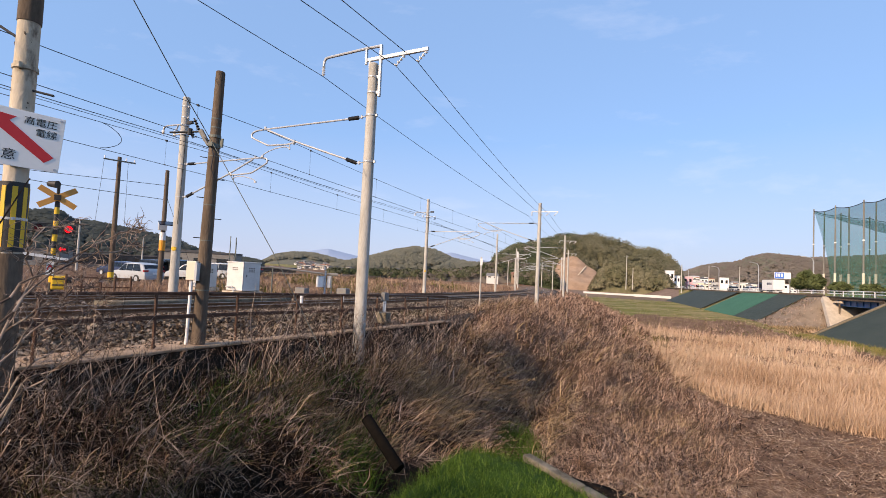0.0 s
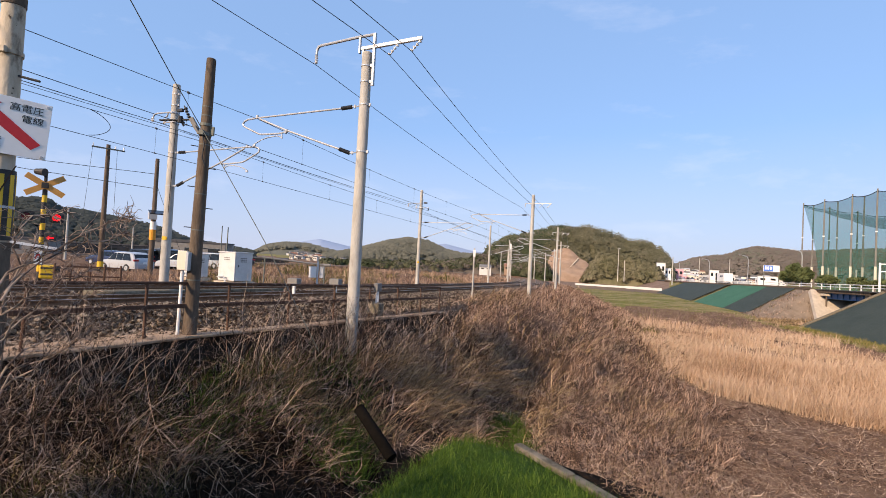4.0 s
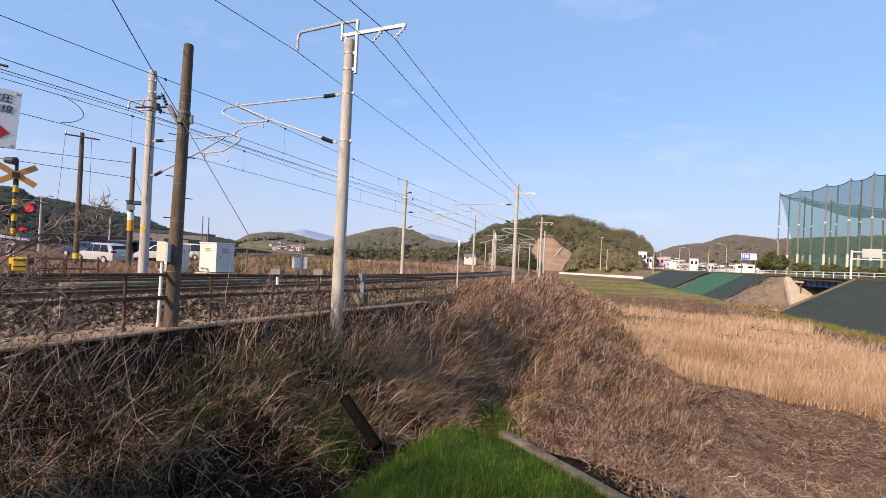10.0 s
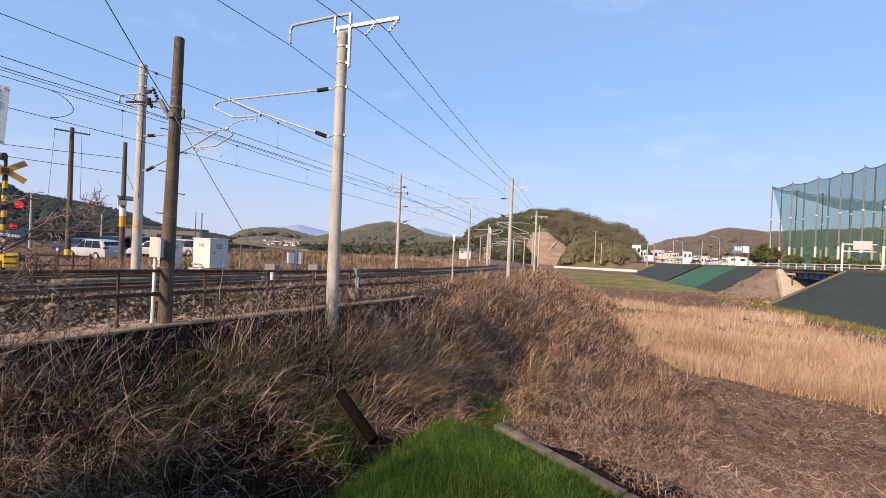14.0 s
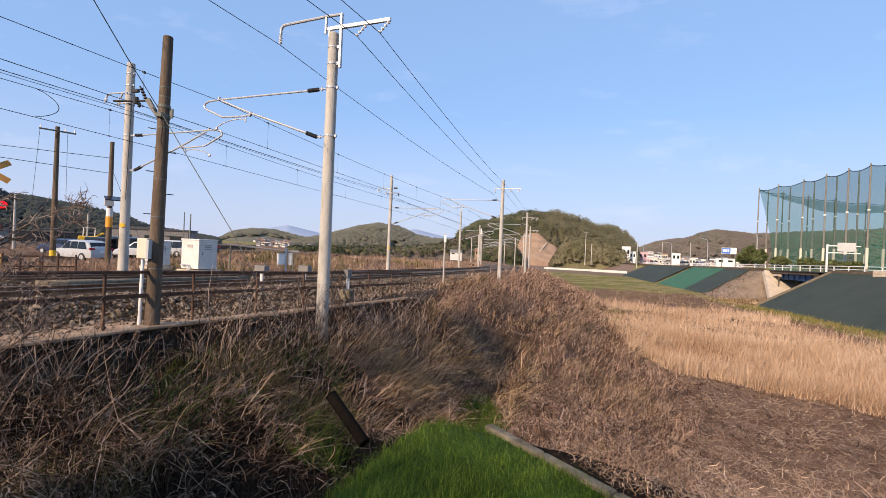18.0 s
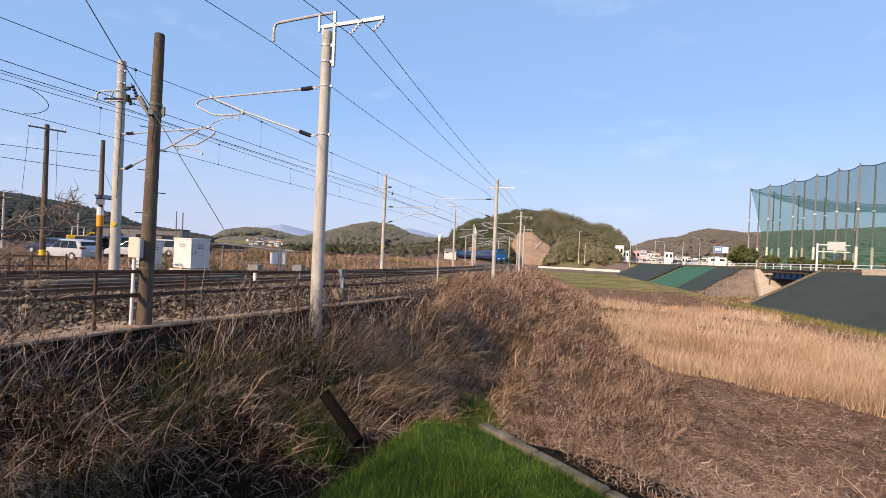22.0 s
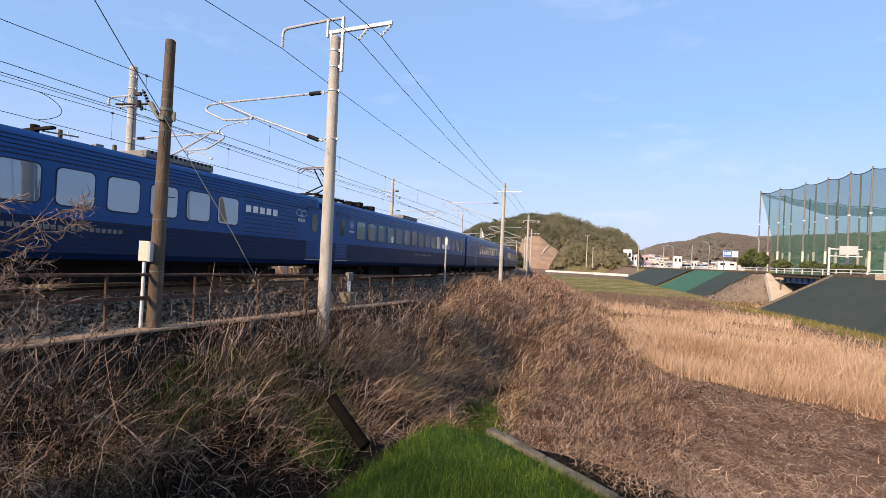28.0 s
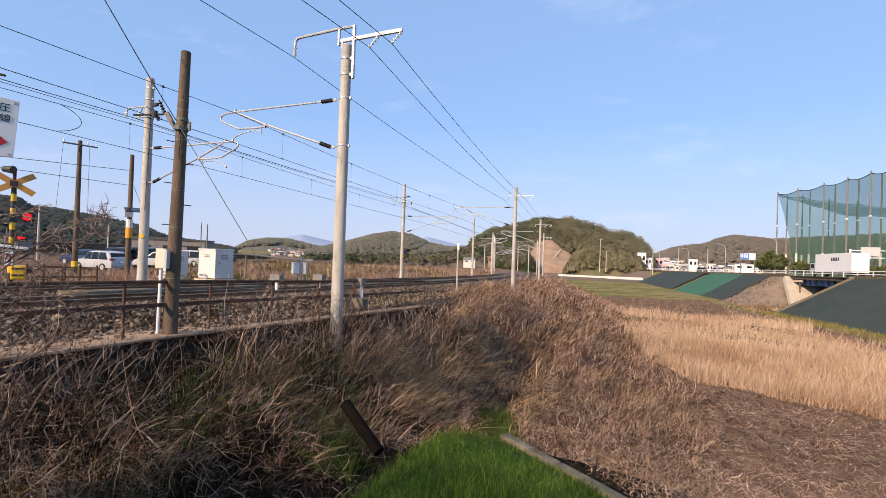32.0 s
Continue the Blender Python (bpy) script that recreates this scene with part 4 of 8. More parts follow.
def nose_parts(car):
    # windscreen on the sloped front
    bm = B()
    s = [section(8.95, 0.90, 0.215), section(9.55, 0.86, 0.40), section(10.12, 0.80, 0.63)]
    n = len(s[0])
    rows = [[(x + 0.03, y, z + 0.03) for x, y, z in r[4:n - 4]] for r in s]
    loft(bm, rows, 0, None, (False, False))
    bmesh.ops.solidify(bm, geom=bm.faces[:], thickness=0.02)
    part("windscreen", bm, M["carglass"], car, "large dark sloping windscreen")
    bm = B()
    s = [section(8.6, 0.975, 0.15), section(9.55, 0.935, 0.40), section(10.15, 0.875, 0.65), section(10.5, 0.815, 0.8), section(10.72, 0.75, 0.9)]
    low = [[(x, y * 1.012, z) for x, y, z in (r[0], r[1], r[2])] for r in s]
    mir = [[(x, y * 1.012, z) for x, y, z in (r[-3], r[-2], r[-1])] for r in s]
    loft(bm, low, 0, None, (False, False))
    loft(bm, mir, 0, None, (False, False))
    last = s[-1]
    bm.faces.new([bm.verts.new((x + 0.005, y, z)) for x, y, z in (last[0], last[1], last[2], last[-3], last[-2], last[-1])])
    bmesh.ops.recalc_face_normals(bm, faces=bm.faces)
    part("nose_skirt", bm, M["blue"], car, "bright blue lower nose panel")
    bm = B()
    box(bm, (9.42, 0, 2.98), (0.30, 0.8, 0.03), pose(9.42, 0, 2.98, 0, 38, 0) @ pose(-9.42, 0, -2.98))
    part("destination_plate", bm, M["panelgrey"], car, "pale destination plate behind the windscreen")
    for sy in (-1, 1):
        bm = B()
        bmesh.ops.create_uvsphere(bm, u_segments=12, v_segments=8, radius=0.13, matrix=Matrix.Translation((10.52, sy * 0.80, 1.95)) @ Matrix.Diagonal((0.9, 1, 0.7, 1)))
        smooth_all(part("headlight", bm, M["headlamp"], car, "lit pale yellow headlight"))
        bm = B()
        bmesh.ops.create_uvsphere(bm, u_segments=12, v_segments=8, radius=0.09, matrix=Matrix.Translation((10.72, sy * 0.62, 1.42)) @ Matrix.Diagonal((0.5, 1.2, 0.7, 1)))
        smooth_all(part("headlight", bm, M["headlamp"], car, "lit pale yellow headlight"))
        bm = B()
        box(bm, (10.68, sy * 0.68, 0.72), (0.3, 0.72, 0.72), bevel=0.06)
        bu = part("bumper", bm, M["blue"], car, "blue bumper block beside the coupler")
        bm = B()
        box(bm, (10.835, sy * 0.68, 0.9), (0.02, 0.5, 0.18))
        box(bm, (10.835, sy * 0.68, 0.56), (0.02, 0.5, 0.26))
        part("bumper_recess", bm, M["black"], bu)
        bm = B()
        rounded(bm, 9.2, 9.85, 1.92, 2.42, 0.14, lambda a, b, d: (a, sy * (nose_y(a, b) + 0.02 + d), b))
        part("cab_pane", bm, M["glass"], car, "arched cab side window")
        bm = B()
        rounded(bm, 8.45, 8.85, 2.0, 2.62, 0.1, lambda a, b, d: (a, sy * (nose_y(a, b) + 0.016 + d), b))
        part("cab_door_pane", bm, M["glass"], car)
        for xx in (8.28, 9.1):
            bm = B()
            box(bm, (xx, sy * (nose_y(xx, 1.7) + 0.002), 1.75), (0.03, 0.03, 1.4))
            part("cab_door_seam", bm, M["groove"], car)
    bm = B()
    box(bm, (10.62, 0, 1.16), (0.24, 1.9, 0.2), bevel=0.03)
    part("front_gap", bm, M["black"], car, "dark recess above the bumper")
    bm = B()
    box(bm, (10.6, 0, 0.72), (0.3, 0.75, 0.5), bevel=0.04)
    rod(bm, (10.55, 0, 0.75), (11.0, 0, 0.75), 0.12, 0.16, 12)
    part("coupler", bm, M["under"], car, "grimy black coupler")
    bm = B()
    for i in range(3):
        for sy in (-1, 1):
            box(bm, (10.70 - 0.07 * i, sy * 0.27, 1.62 + 0.12 * i), (0.08, 0.44, 0.06))
    part("grille", bm, M["black"], car)
    bm = B()
    secs = []
    for x, w, z in ((3.9, 0.75, 3.62), (4.6, 0.92, 3.86), (6.2, 0.98, 3.92), (7.6, 0.92, 3.86), (8.4, 0.75, 3.62), (8.8, 0.55, 3.40)):
        secs.append([(x, w * c, 3.3 + (z - 3.3) * h) for c, h in ((1.15, 0.0), (1.1, 0.55), (0.9, 0.9), (0.45, 1.0), (0.0, 1.02), (-0.45, 1.0), (-0.9, 0.9), (-1.1, 0.55), (-1.15, 0.0))])
    loft(bm, secs)
    smooth_all(bpy.data.objects[part("roof_fairing", bm, M["navy"], car, "dark streamlined roof fairing").name], 50)


def pantograph(car):
    bm = B()
    for sy in (-0.55, 0.55):
        box(bm, (8.6, sy, 3.80), (2.3, 0.09, 0.10), bevel=0.01)
    for x0 in (7.6, 8.6, 9.6):
        box(bm, (x0, 0, 3.82), (0.1, 1.3, 0.08), bevel=0.01)
    base = part("pantograph_base", bm, M["under"], car, "grimy black pantograph base frame")
    for x0 in (7.6, 9.6):
        for sy in (-0.5, 0.5):
            bm = B()
            for i in range(3):
                rod(bm, (x0, sy, 3.56 + 0.08 * i), (x0, sy, 3.61 + 0.08 * i), 0.10, 0.06, 10)
            part("insulator", bm, M["roofgrey"], base, "grey ribbed roof insulator")
    bm = B()
    for sy in (-0.3, 0.3):
        tube(bm, [(9.3, sy, 3.88), (8.1, sy * 0.8, 4.45), (8.9, sy * 0.5, 5.05)], 0.03, 6)
    rod(bm, (8.1, -0.28, 4.45), (8.1, 0.28, 4.45), 0.03, 0.03, 6)
    part("pantograph_arm", bm, M["under"], car, "raised dark pantograph arm")
    bm = B()
    for dx in (-0.14, 0.14):
        tube(bm, [(8.9 + dx, -0.95, 4.96), (8.9 + dx, -0.7, 5.10), (8.9 + dx, 0.7, 5.10), (8.9 + dx, 0.95, 4.96)], 0.024, 6)
    part("collector_bow", bm, M["rail"], car, "brown collector bow with curved horns")
    for x0, w, h in ((6.6, 0.5, 0.26), (5.8, 0.36, 0.34), (5.2, 0.55, 0.2), (4.5, 0.3, 0.3)):
        bm = B()
        box(bm, (x0, 0.35, 3.64 + h / 2), (w, 0.5, h), bevel=0.03)
        rod(bm, (x0, -0.4, 3.6), (x0, -0.4, 3.66 + h), 0.09, 0.07, 10)
        part("roof_switchgear", bm, M["under"], car, "black switchgear box on the roof")
    bm = B()
    tube(bm, [(9.6, 0.0, 3.9), (7.2, -0.3, 3.98), (6.0, -0.35, 3.9), (4.2, -0.35, 3.95), (3.4, -0.3, 3.7)], 0.025, 6)
    part("roof_cable", bm, M["under"], car)


def panes(first, n, pitch=1.075, w=0.77):
    return [(first + pitch * i, first + pitch * i + w) for i in range(n)]


def build_train():
    head = car_shell(True, [(3.05, 3.5)] + panes(4.0, 4) + panes(11.4, 7), 9.9, [(8.5, 9.3), (10.5, 11.2)], (("mask", 19.3),), coolers=(5.8,))
    open_end = car_shell(False, panes(3.45, 12), 19.95, [(16.3, 19.0), (0.3, 2.9)], (("name", 17.1), ("mask", 19.15)))
    front_door = car_shell(False, panes(2.6, 16), 1.35, [(19.7, 20.2)], (("shield", 2.15),), coolers=(10.0,))
    set_back = car_shell(False, panes(5.47, 13), 3.83, [(0.36, 3.2), (4.4, 5.2)], (("board", 2.0),), coolers=(4.6,))
    wide_pane = car_shell(False, panes(5.02, 6) + [(12.09, 13.25)] + panes(13.6, 5), 3.25, [(0.36, 2.6), (4.35, 4.9)], (("mask", 4.1), ("shield", 11.5)), coolers=(7.1, 15.0))
    tail = car_shell(True, panes(2.6, 6) + [(10.53, 11.64)] + panes(12.7, 5), 1.2, [(1.8, 2.4)], (("mask", 9.95), ("shield", 12.15), ("shield", 18.1)), True, (14.5,))
    for car in (head, tail):
        nose_parts(car)
    second = copy_thing(open_end, Matrix())
    for c in (second, front_door, wide_pane):
        pantograph(c)
    return [head, second, open_end, front_door, set_back, wide_pane, tail]


CARS = build_train()
TAIL_TURN = Matrix.Rotation(math.pi, 4, "Z")


# ---- far land ----
def spot(az, d, z=None):
    x, y = d * math.sin(radians(az)), d * math.cos(radians(az))
    return Vector((x, y, float(ground_z(x, y)) if z is None else z))


def ridge(name, prof, dist, depth, material, label, clumps, size, category="hill", leaf=None, per=40, bamboo=None, mixed=None, cover=1.7, clear=0.0, even=0.0):
    """A wooded hill whose skyline is prof: (azimuth, rise over the eye per metre of distance)."""
    azs = np.linspace(prof[0][0], prof[-1][0], 90)
    top = np.interp(azs, [p[0] for p in prof], [p[1] for p in prof]) * dist + 6.5
    steps = np.linspace(0, 1, 14)
    V = []
    for f in steps:
        d = dist - depth * (1 - f)
        h = np.sin(f * np.pi / 2) ** 0.8
        z = (top - size * 1.2) * h - (1 - h) * 2.0
        V.append(np.stack([d * np.sin(np.radians(azs)), d * np.cos(np.radians(azs)), np.minimum(z, top - size)], -1))
    back = V[-1].copy()
    back[:, :2] *= 1.25
    back[:, 2] = 0
    V.append(back)
    n, m = len(V), len(azs)
    V = np.concatenate(V)
    i, j = np.meshgrid(np.arange(n - 1), np.arange(m - 1), indexing="ij")
    F = np.stack([i * m + j, i * m + j + 1, (i + 1) * m + j + 1, (i + 1) * m + j], -1).reshape(-1, 4)[:, ::-1]
    hill = tagged(quads(name, V, F, material), label, category, kind="structure")
    if not clumps:
        return hill
    rng = np.random.default_rng(len(name) + clumps)
    # crowns: each a swarm of small leaf faces round a centre
    f = clear + (1 - clear) * rng.random(clumps) ** 0.7
    a = rng.uniform(prof[0][0], prof[-1][0], clumps)
    d = dist - depth * (1 - f)
    h = np.sin(f * np.pi / 2) ** 0.8
    tp = np.interp(a, [p[0] for p in prof], [p[1] for p in prof]) * dist + 6.5
    z = np.minimum((tp - size * 1.2) * h + (1 - h), tp - size)
    C = np.stack([d * np.sin(np.radians(a)), d * np.cos(np.radians(a)), z + size * 0.1], -1)

    def crowns(C, name, material, wide, high, text):
        rad = size * rng.uniform(0.55, 1.1, len(C))
        dirs = rng.normal(size=(len(C), per, 3))
        dirs /= np.linalg.norm(dirs, axis=-1, keepdims=True)
        dirs[..., 2] = np.abs(dirs[..., 2]) * 1.1 - 0.15
        grow = np.array([wide, wide, high])
        ctr = C[:, None] + dirs * grow * rad[:, None, None] * rng.uniform(0.62, 1.08, (len(C), per, 1))
        # leaf faces turn partly to the open side of the slope
        open_side = np.concatenate([-C[:, :2] / np.linalg.norm(C[:, :2], axis=1, keepdims=True) * 0.6, np.full((len(C), 1), 0.8)], 1)
        dirs = dirs + even * open_side[:, None]
        dirs /= np.linalg.norm(dirs, axis=-1, keepdims=True)
        u = rng.normal(size=ctr.shape)
        u -= dirs * (u * dirs).sum(-1, keepdims=True) * 0.97
        u /= np.linalg.norm(u, axis=-1, keepdims=True)
        w = np.cross(dirs, u)
        w /= np.linalg.norm(w, axis=-1, keepdims=True) + 1e-9
        e = (rad * cover / math.sqrt(per))[:, None, None] * rng.uniform(0.5, 1.2, (len(C), per, 1))
        T = np.stack([ctr + u * e * min(high, 1.3), ctr - u * e * 0.6 + w * e * wide, ctr - u * e * 0.6 - w * e * wide], 2).reshape(-1, 3)
        tagged(quads(name, T, np.arange(len(T)).reshape(-1, 3), material), text, "trees", kind="stuff")

    tall = (a > bamboo + rng.normal(0, 0.7, len(a)) + 8 * (f - 0.75)) if bamboo else a > 999
    kind = rng.random(len(a)) + 0.35 * bumps(C[:, 0], C[:, 1], 0.05)
    kinds = mixed or ((leaf or M["leaf"], "", "dense woodland crowns covering the hill", -9, 9),)
    for mt, word, text, lo, hi in kinds:
        pick = ~tall & (kind >= lo) & (kind < hi)
        if pick.any():
            crowns(C[pick], name + word + "_trees", mt, 1.0, 1.0, text)
    if bamboo:
        crowns(C[tall], name + "_bamboo", M["bamboo"], 0.6, 1.5, "tall bamboo grove covering the hill's flank")
    return hill


WOODS = ((M["evergreen"], "_evergreen", "dark evergreen crowns on the hill", -9, 0.42), (M["leaf"], "_olive", "olive-green woodland crowns on the hill", 0.42, 0.86), (M["barewood"], "_bare", "grey-brown bare winter crowns on the hill", 0.86, 9))
ridge("hill_wooded", ((6.4, 0.015), (6.94, 0.0423), (7.96, 0.0542), (9.34, 0.065), (10.74, 0.0685), (11.77, 0.0753), (12.8, 0.0796), (13.82, 0.0851), (14.7, 0.0892), (15.52, 0.0896), (16.55, 0.0865), (17.9, 0.086), (19.24, 0.0818), (19.92, 0.075), (21.24, 0.0708), (22.89, 0.0587), (23.84, 0.0591), (24.79, 0.0561), (25.74, 0.0485), (26.56, 0.0398), (27.01, 0.0297), (27.34, 0.0185), (27.5, 0.0)), 300, 70, M["evergreen"], "steep wooded hill behind the railway", 1400, 4.8, per=150, bamboo=17.5, mixed=WOODS, even=0.7)
ridge("hill_middle", ((-13.5, 0.004), (-12.7, 0.0067), (-10, 0.0175), (-5.9, 0.0395), (-3.5, 0.0479), (-1, 0.0438), (1.2, 0.0271), (3.3, 0.0202), (8, 0.02)), 620, 130, M["hazeleaf"], "low wooded hill in the distance", 2700, 3.8, leaf=M["hazeleaf"], per=44, cover=2.0, even=1.6)
ridge("hill_far_left", ((-23, -0.004), (-21.6, -0.001), (-19.9, 0.0166), (-18, 0.0231), (-15.4, 0.0221), (-12.7, 0.0115), (-10, 0.0054)), 900, 160, M["hazeleaf"], "far wooded hill", 1500, 5.0, leaf=M["hazeleaf"], per=24, cover=2.0, clear=0.3, even=1.6)
ridge("hill_left", ((-60, 0.06), (-44, 0.062), (-41.9, 0.0661), (-40.3, 0.0714), (-39.2, 0.0574), (-36.8, 0.0549), (-33.9, 0.0465), (-30.9, 0.0374), (-28, 0.0176), (-25.4, 0.0118), (-21.6, 0.0023)), 420, 110, M["leafshade"], "dark wooded hill beyond the car park", 3000, 3.2, leaf=M["leafshade"], per=44, cover=2.0, even=1.6)
ridge("hill_right", ((26, 0.012), (27.2, 0.016), (28.03, 0.0195), (29.7, 0.0326), (31.35, 0.0372), (32.6, 0.040), (33.3, 0.0445), (34.1, 0.0513), (35.4, 0.0561), (37.1, 0.0535), (38.8, 0.0500), (49.4, 0.0612), (60, 0.06)), 700, 150, M["barewood"], "brown winter-bare wooded hill beyond the town", 3400, 4.0, per=36, mixed=((M["barewood"], "_bare", "brown bare winter crowns on the hill", -9, 0.8), (M["hazeleaf"], "_green", "grey-green evergreen crowns on the hill", 0.8, 9)), cover=2.0, even=1.6)
ridge("mountain_far", ((-18.5, 0.01), (-17.4, 0.0226), (-14.1, 0.0342), (-11.4, 0.0247), (-8.6, 0.0151), (-5, 0.02), (-1.0, 0.034), (1.1, 0.0394), (4.7, 0.0262), (9, 0.02)), 3600, 300, M["haze"], "far mountains on the horizon, haze put into their pale blue colour", 0, 8.0, "mountain")

ridge("tree_belt", ((-14, -0.006), (-9, -0.003), (-2, 0.001), (2, 0.006), (4.2, 0.014), (5.2, 0.022), (6.2, 0.026), (7, 0.03), (8.5, 0.022), (10, 0.016), (11.5, 0.018), (13, 0.0)), 250, 30, M["barewood"], "belt of brown and green trees at the foot of the hills", 520, 2.6, per=56, mixed=WOODS)

ridge("grove_bamboo", ((18.2, -0.018), (18.6, -0.004), (19.3, 0.020), (20.4, 0.034), (22.5, 0.035), (24.5, 0.026), (26.2, 0.012), (26.8, -0.01)), 212, 8, M["bamboo"], "bamboo grove beside the clay cutting", 420, 2.4, "grove", leaf=M["bamboo"], per=70)
ridge("grove_trees", ((9.5, 0.004), (11.0, 0.022), (12.3, 0.026), (13.2, 0.018), (13.9, 0.004), (14.3, -0.02)), 209, 6, M["evergreen"], "dark green trees beside the clay cutting", 240, 2.2, "grove", per=70, mixed=WOODS)
# bare clay cutting on the wooded hill: a stepped slope with a peak and a lower shoulder
bm = B()
rc = random.Random(8)
g = []
NU, NV = 22, 18
for i in range(NU + 1):
    row = []
    u = i / NU
    crest = float(np.interp(u, [0, 0.03, 0.1, 0.22, 0.37, 0.49, 0.6, 0.73, 0.88, 0.97, 1], [-0.012, 0.006, 0.026, 0.036, 0.0392, 0.0395, 0.031, 0.0197, 0.0125, 0.003, -0.006]))
    foot = float(np.interp(u, [0, 0.6, 0.85, 1], [-0.034, -0.034, -0.030, -0.022]))
    for j in range(NV + 1):
        v = j / NV
        az = 13.62 + 5.48 * u + 0.05 * math.sin(9 * v + 3 * u)
        bench = sum(0.9 / (1 + math.exp(-60 * (v - c))) for c in (0.36, 0.58))
        d = 212 + 13 * v + 2.6 * bench + rc.uniform(-0.2, 0.2)
        row.append(bm.verts.new(Vector((d * math.sin(radians(az)), d * math.cos(radians(az)), 6.5 + d * (foot + (crest - foot) * v)))))
    g.append(row)
for i in range(NU):
    for j in range(NV):
        bm.faces.new((g[i][j], g[i + 1][j], g[i + 1][j + 1], g[i][j + 1]))
tagged(smooth_all(part("clay_cutting", bm, M["clay"]), 25), "bare stepped pale orange clay cutting at the hill's foot", "slope", kind="structure")
bm = B()
for k in range(2):
    az, hgt = radians((16.45, 17.33)[k]), (0.0, 0.0195)[k]
    d = (220.5, 228.3)[k]
    for w in (0.0, 0.0022):
        for q in (0.0, 1.2):
            bm.verts.new(Vector(((d + q) * math.sin(az + w), (d + q) * math.cos(az + w), 6.5 + d * hgt)))
bmesh.ops.convex_hull(bm, input=list(bm.verts))
tagged(part("drain_channel", bm, M["coping"]), "pale concrete drain channel down the clay cutting", "drain", kind="structure")


# road bank, sheets, bridge
def strip(name, y0, y1, xa, xb, za, zb, material, label, category, n=12, thick=0.05, skew=0.0):
    V, F = [], []
    for i in range(n + 1):
        y = y0 + (y1 - y0) * i / n
        t = float(toe_x(y))
        for x, z, back in ((xa, za, 0.0), (xb, zb, skew * i / n)):
            yy = y - back
            xx = float(toe_x(yy)) + x
            zz = float(road_z(yy)) * z
            V += [(xx, yy, zz + thick), (xx, yy, zz - 0.02)]
    for i in range(n):
        a, b = 4 * i, 4 * i + 4
        F += [(a, a + 2, b + 2, b), (a + 1, b + 1, b + 3, a + 3), (a, b, b + 1, a + 1), (a + 2, a + 3, b + 3, b + 2)]
    F += [(0, 1, 3, 2), (4 * n, 4 * n + 2, 4 * n + 3, 4 * n + 1)]
    return tagged(raw(name, V, F, material), label, category, kind="structure")


for y0, y1, tone, word in ((12, 61.2, "sheet", "dark"), (80.8, 90.3, "sheet", "dark"), (90.5, 106, "greensheet", "bright"), (109, 144, "sheet", "dark")):
    strip("weed_sheet", y0, y1, 0.0, 8.8, -0.02, 0.978, M[tone], word + " green weed-control sheet on the road bank", "sheet", 24, 0.14, 3.2 if y1 == 61.2 else 0.0)
strip("road", -50, 290, 9.0, 19.0, 1.0, 1.0, M["asphalt"], "grey asphalt road on the bank", "road", 40, 0.12)
# pale stone pitching on the end slope beside the bridge
t72 = float(toe_x(72.0))
zr_ = float(road_z(75.0))
V = [(58.7, 69.0, 0.1), (t72 + 21, 69.0, 0.1), (t72 + 21, 74.6, zr_), (t72 + 9.1, 74.8, zr_ + 0.02)]
V += [(x, y + 0.4, z - 0.5) for x, y, z in V]
tagged(raw("stone_pitching", V, [(0, 1, 2, 3), (7, 6, 5, 4), (0, 4, 5, 1), (1, 5, 6, 2), (2, 6, 7, 3), (3, 7, 4, 0)], M["stonepitch"]),
       "pale stone pitching on the bank beside the bridge", "slope", kind="structure")


# ---- wild growth ----
def stems(name, x, y, length, bend, width, material, label, category, rng, seg=3, lift=None, drift=None, zoff=0.0, kink=0.15):
    """Thin tapering stems as bent ribbons. lift: how upright (1) or lying (0); drift: a common way of leaning; kink: crookedness."""
    n = len(x)
    z = ground_z(x, y) + zoff
    a = rng.uniform(0, 2 * np.pi, n)
    out = np.stack([np.cos(a), np.sin(a), np.zeros(n)], -1)
    if drift is not None:
        out[:, :2] = out[:, :2] * 0.75 + np.asarray(drift, float)
        out /= np.linalg.norm(out, axis=1, keepdims=True) + 1e-9
    up = np.clip(rng.normal(*(lift or (0.75, 0.25)), n), -0.35 if kink > 0.2 else 0.04, 1.0)
    d0 = out * np.sqrt(1 - np.minimum(up, 0.999) ** 2)[:, None]
    d0[:, 2] = up
    p = np.stack([x, y, z], -1)
    pts = [p]
    d = d0.copy()
    step = (length / seg)[:, None]
    for k in range(seg):
        p = p + d * step
        pts.append(p)
        d = d + out * (bend * rng.uniform(0.4, 1.4, n))[:, None] + rng.normal(0, kink, (n, 3))
        d[:, 2] -= bend * 0.8
        d /= np.linalg.norm(d, axis=1, keepdims=True)
    f = rng.uniform(0, 2 * np.pi, n)
    side = np.stack([np.cos(f), np.sin(f), rng.uniform(-0.4, 0.4, n)], -1) * (width / 2)[:, None]
    V = []
    for k, q in enumerate(pts):
        w = 1.0 - 0.8 * k / seg
        V += [q - side * w, q + side * w]
    V = np.stack(V, 1).reshape(-1, 3)
    base = np.arange(n)[:, None] * (2 * (seg + 1))
    F = np.concatenate([np.stack([base + 2 * k, base + 2 * k + 1, base + 2 * k + 3, base + 2 * k + 2], -1).reshape(-1, 4) for k in range(seg)])
    return tagged(quads(name, V, F, material), label, category, kind="stuff")


def polar(n, az0, az1, d0, d1, rng, power=1.0):
    az = np.radians(rng.uniform(az0, az1, n))
    u = rng.random(n) ** power
    d = d0 * (d1 / d0) ** u
    return d * np.sin(az), d * np.cos(az), d


def clump(x, y, k=0.9):
    return 0.5 + 0.5 * bumps(x + 3.1, y - 1.7, k)


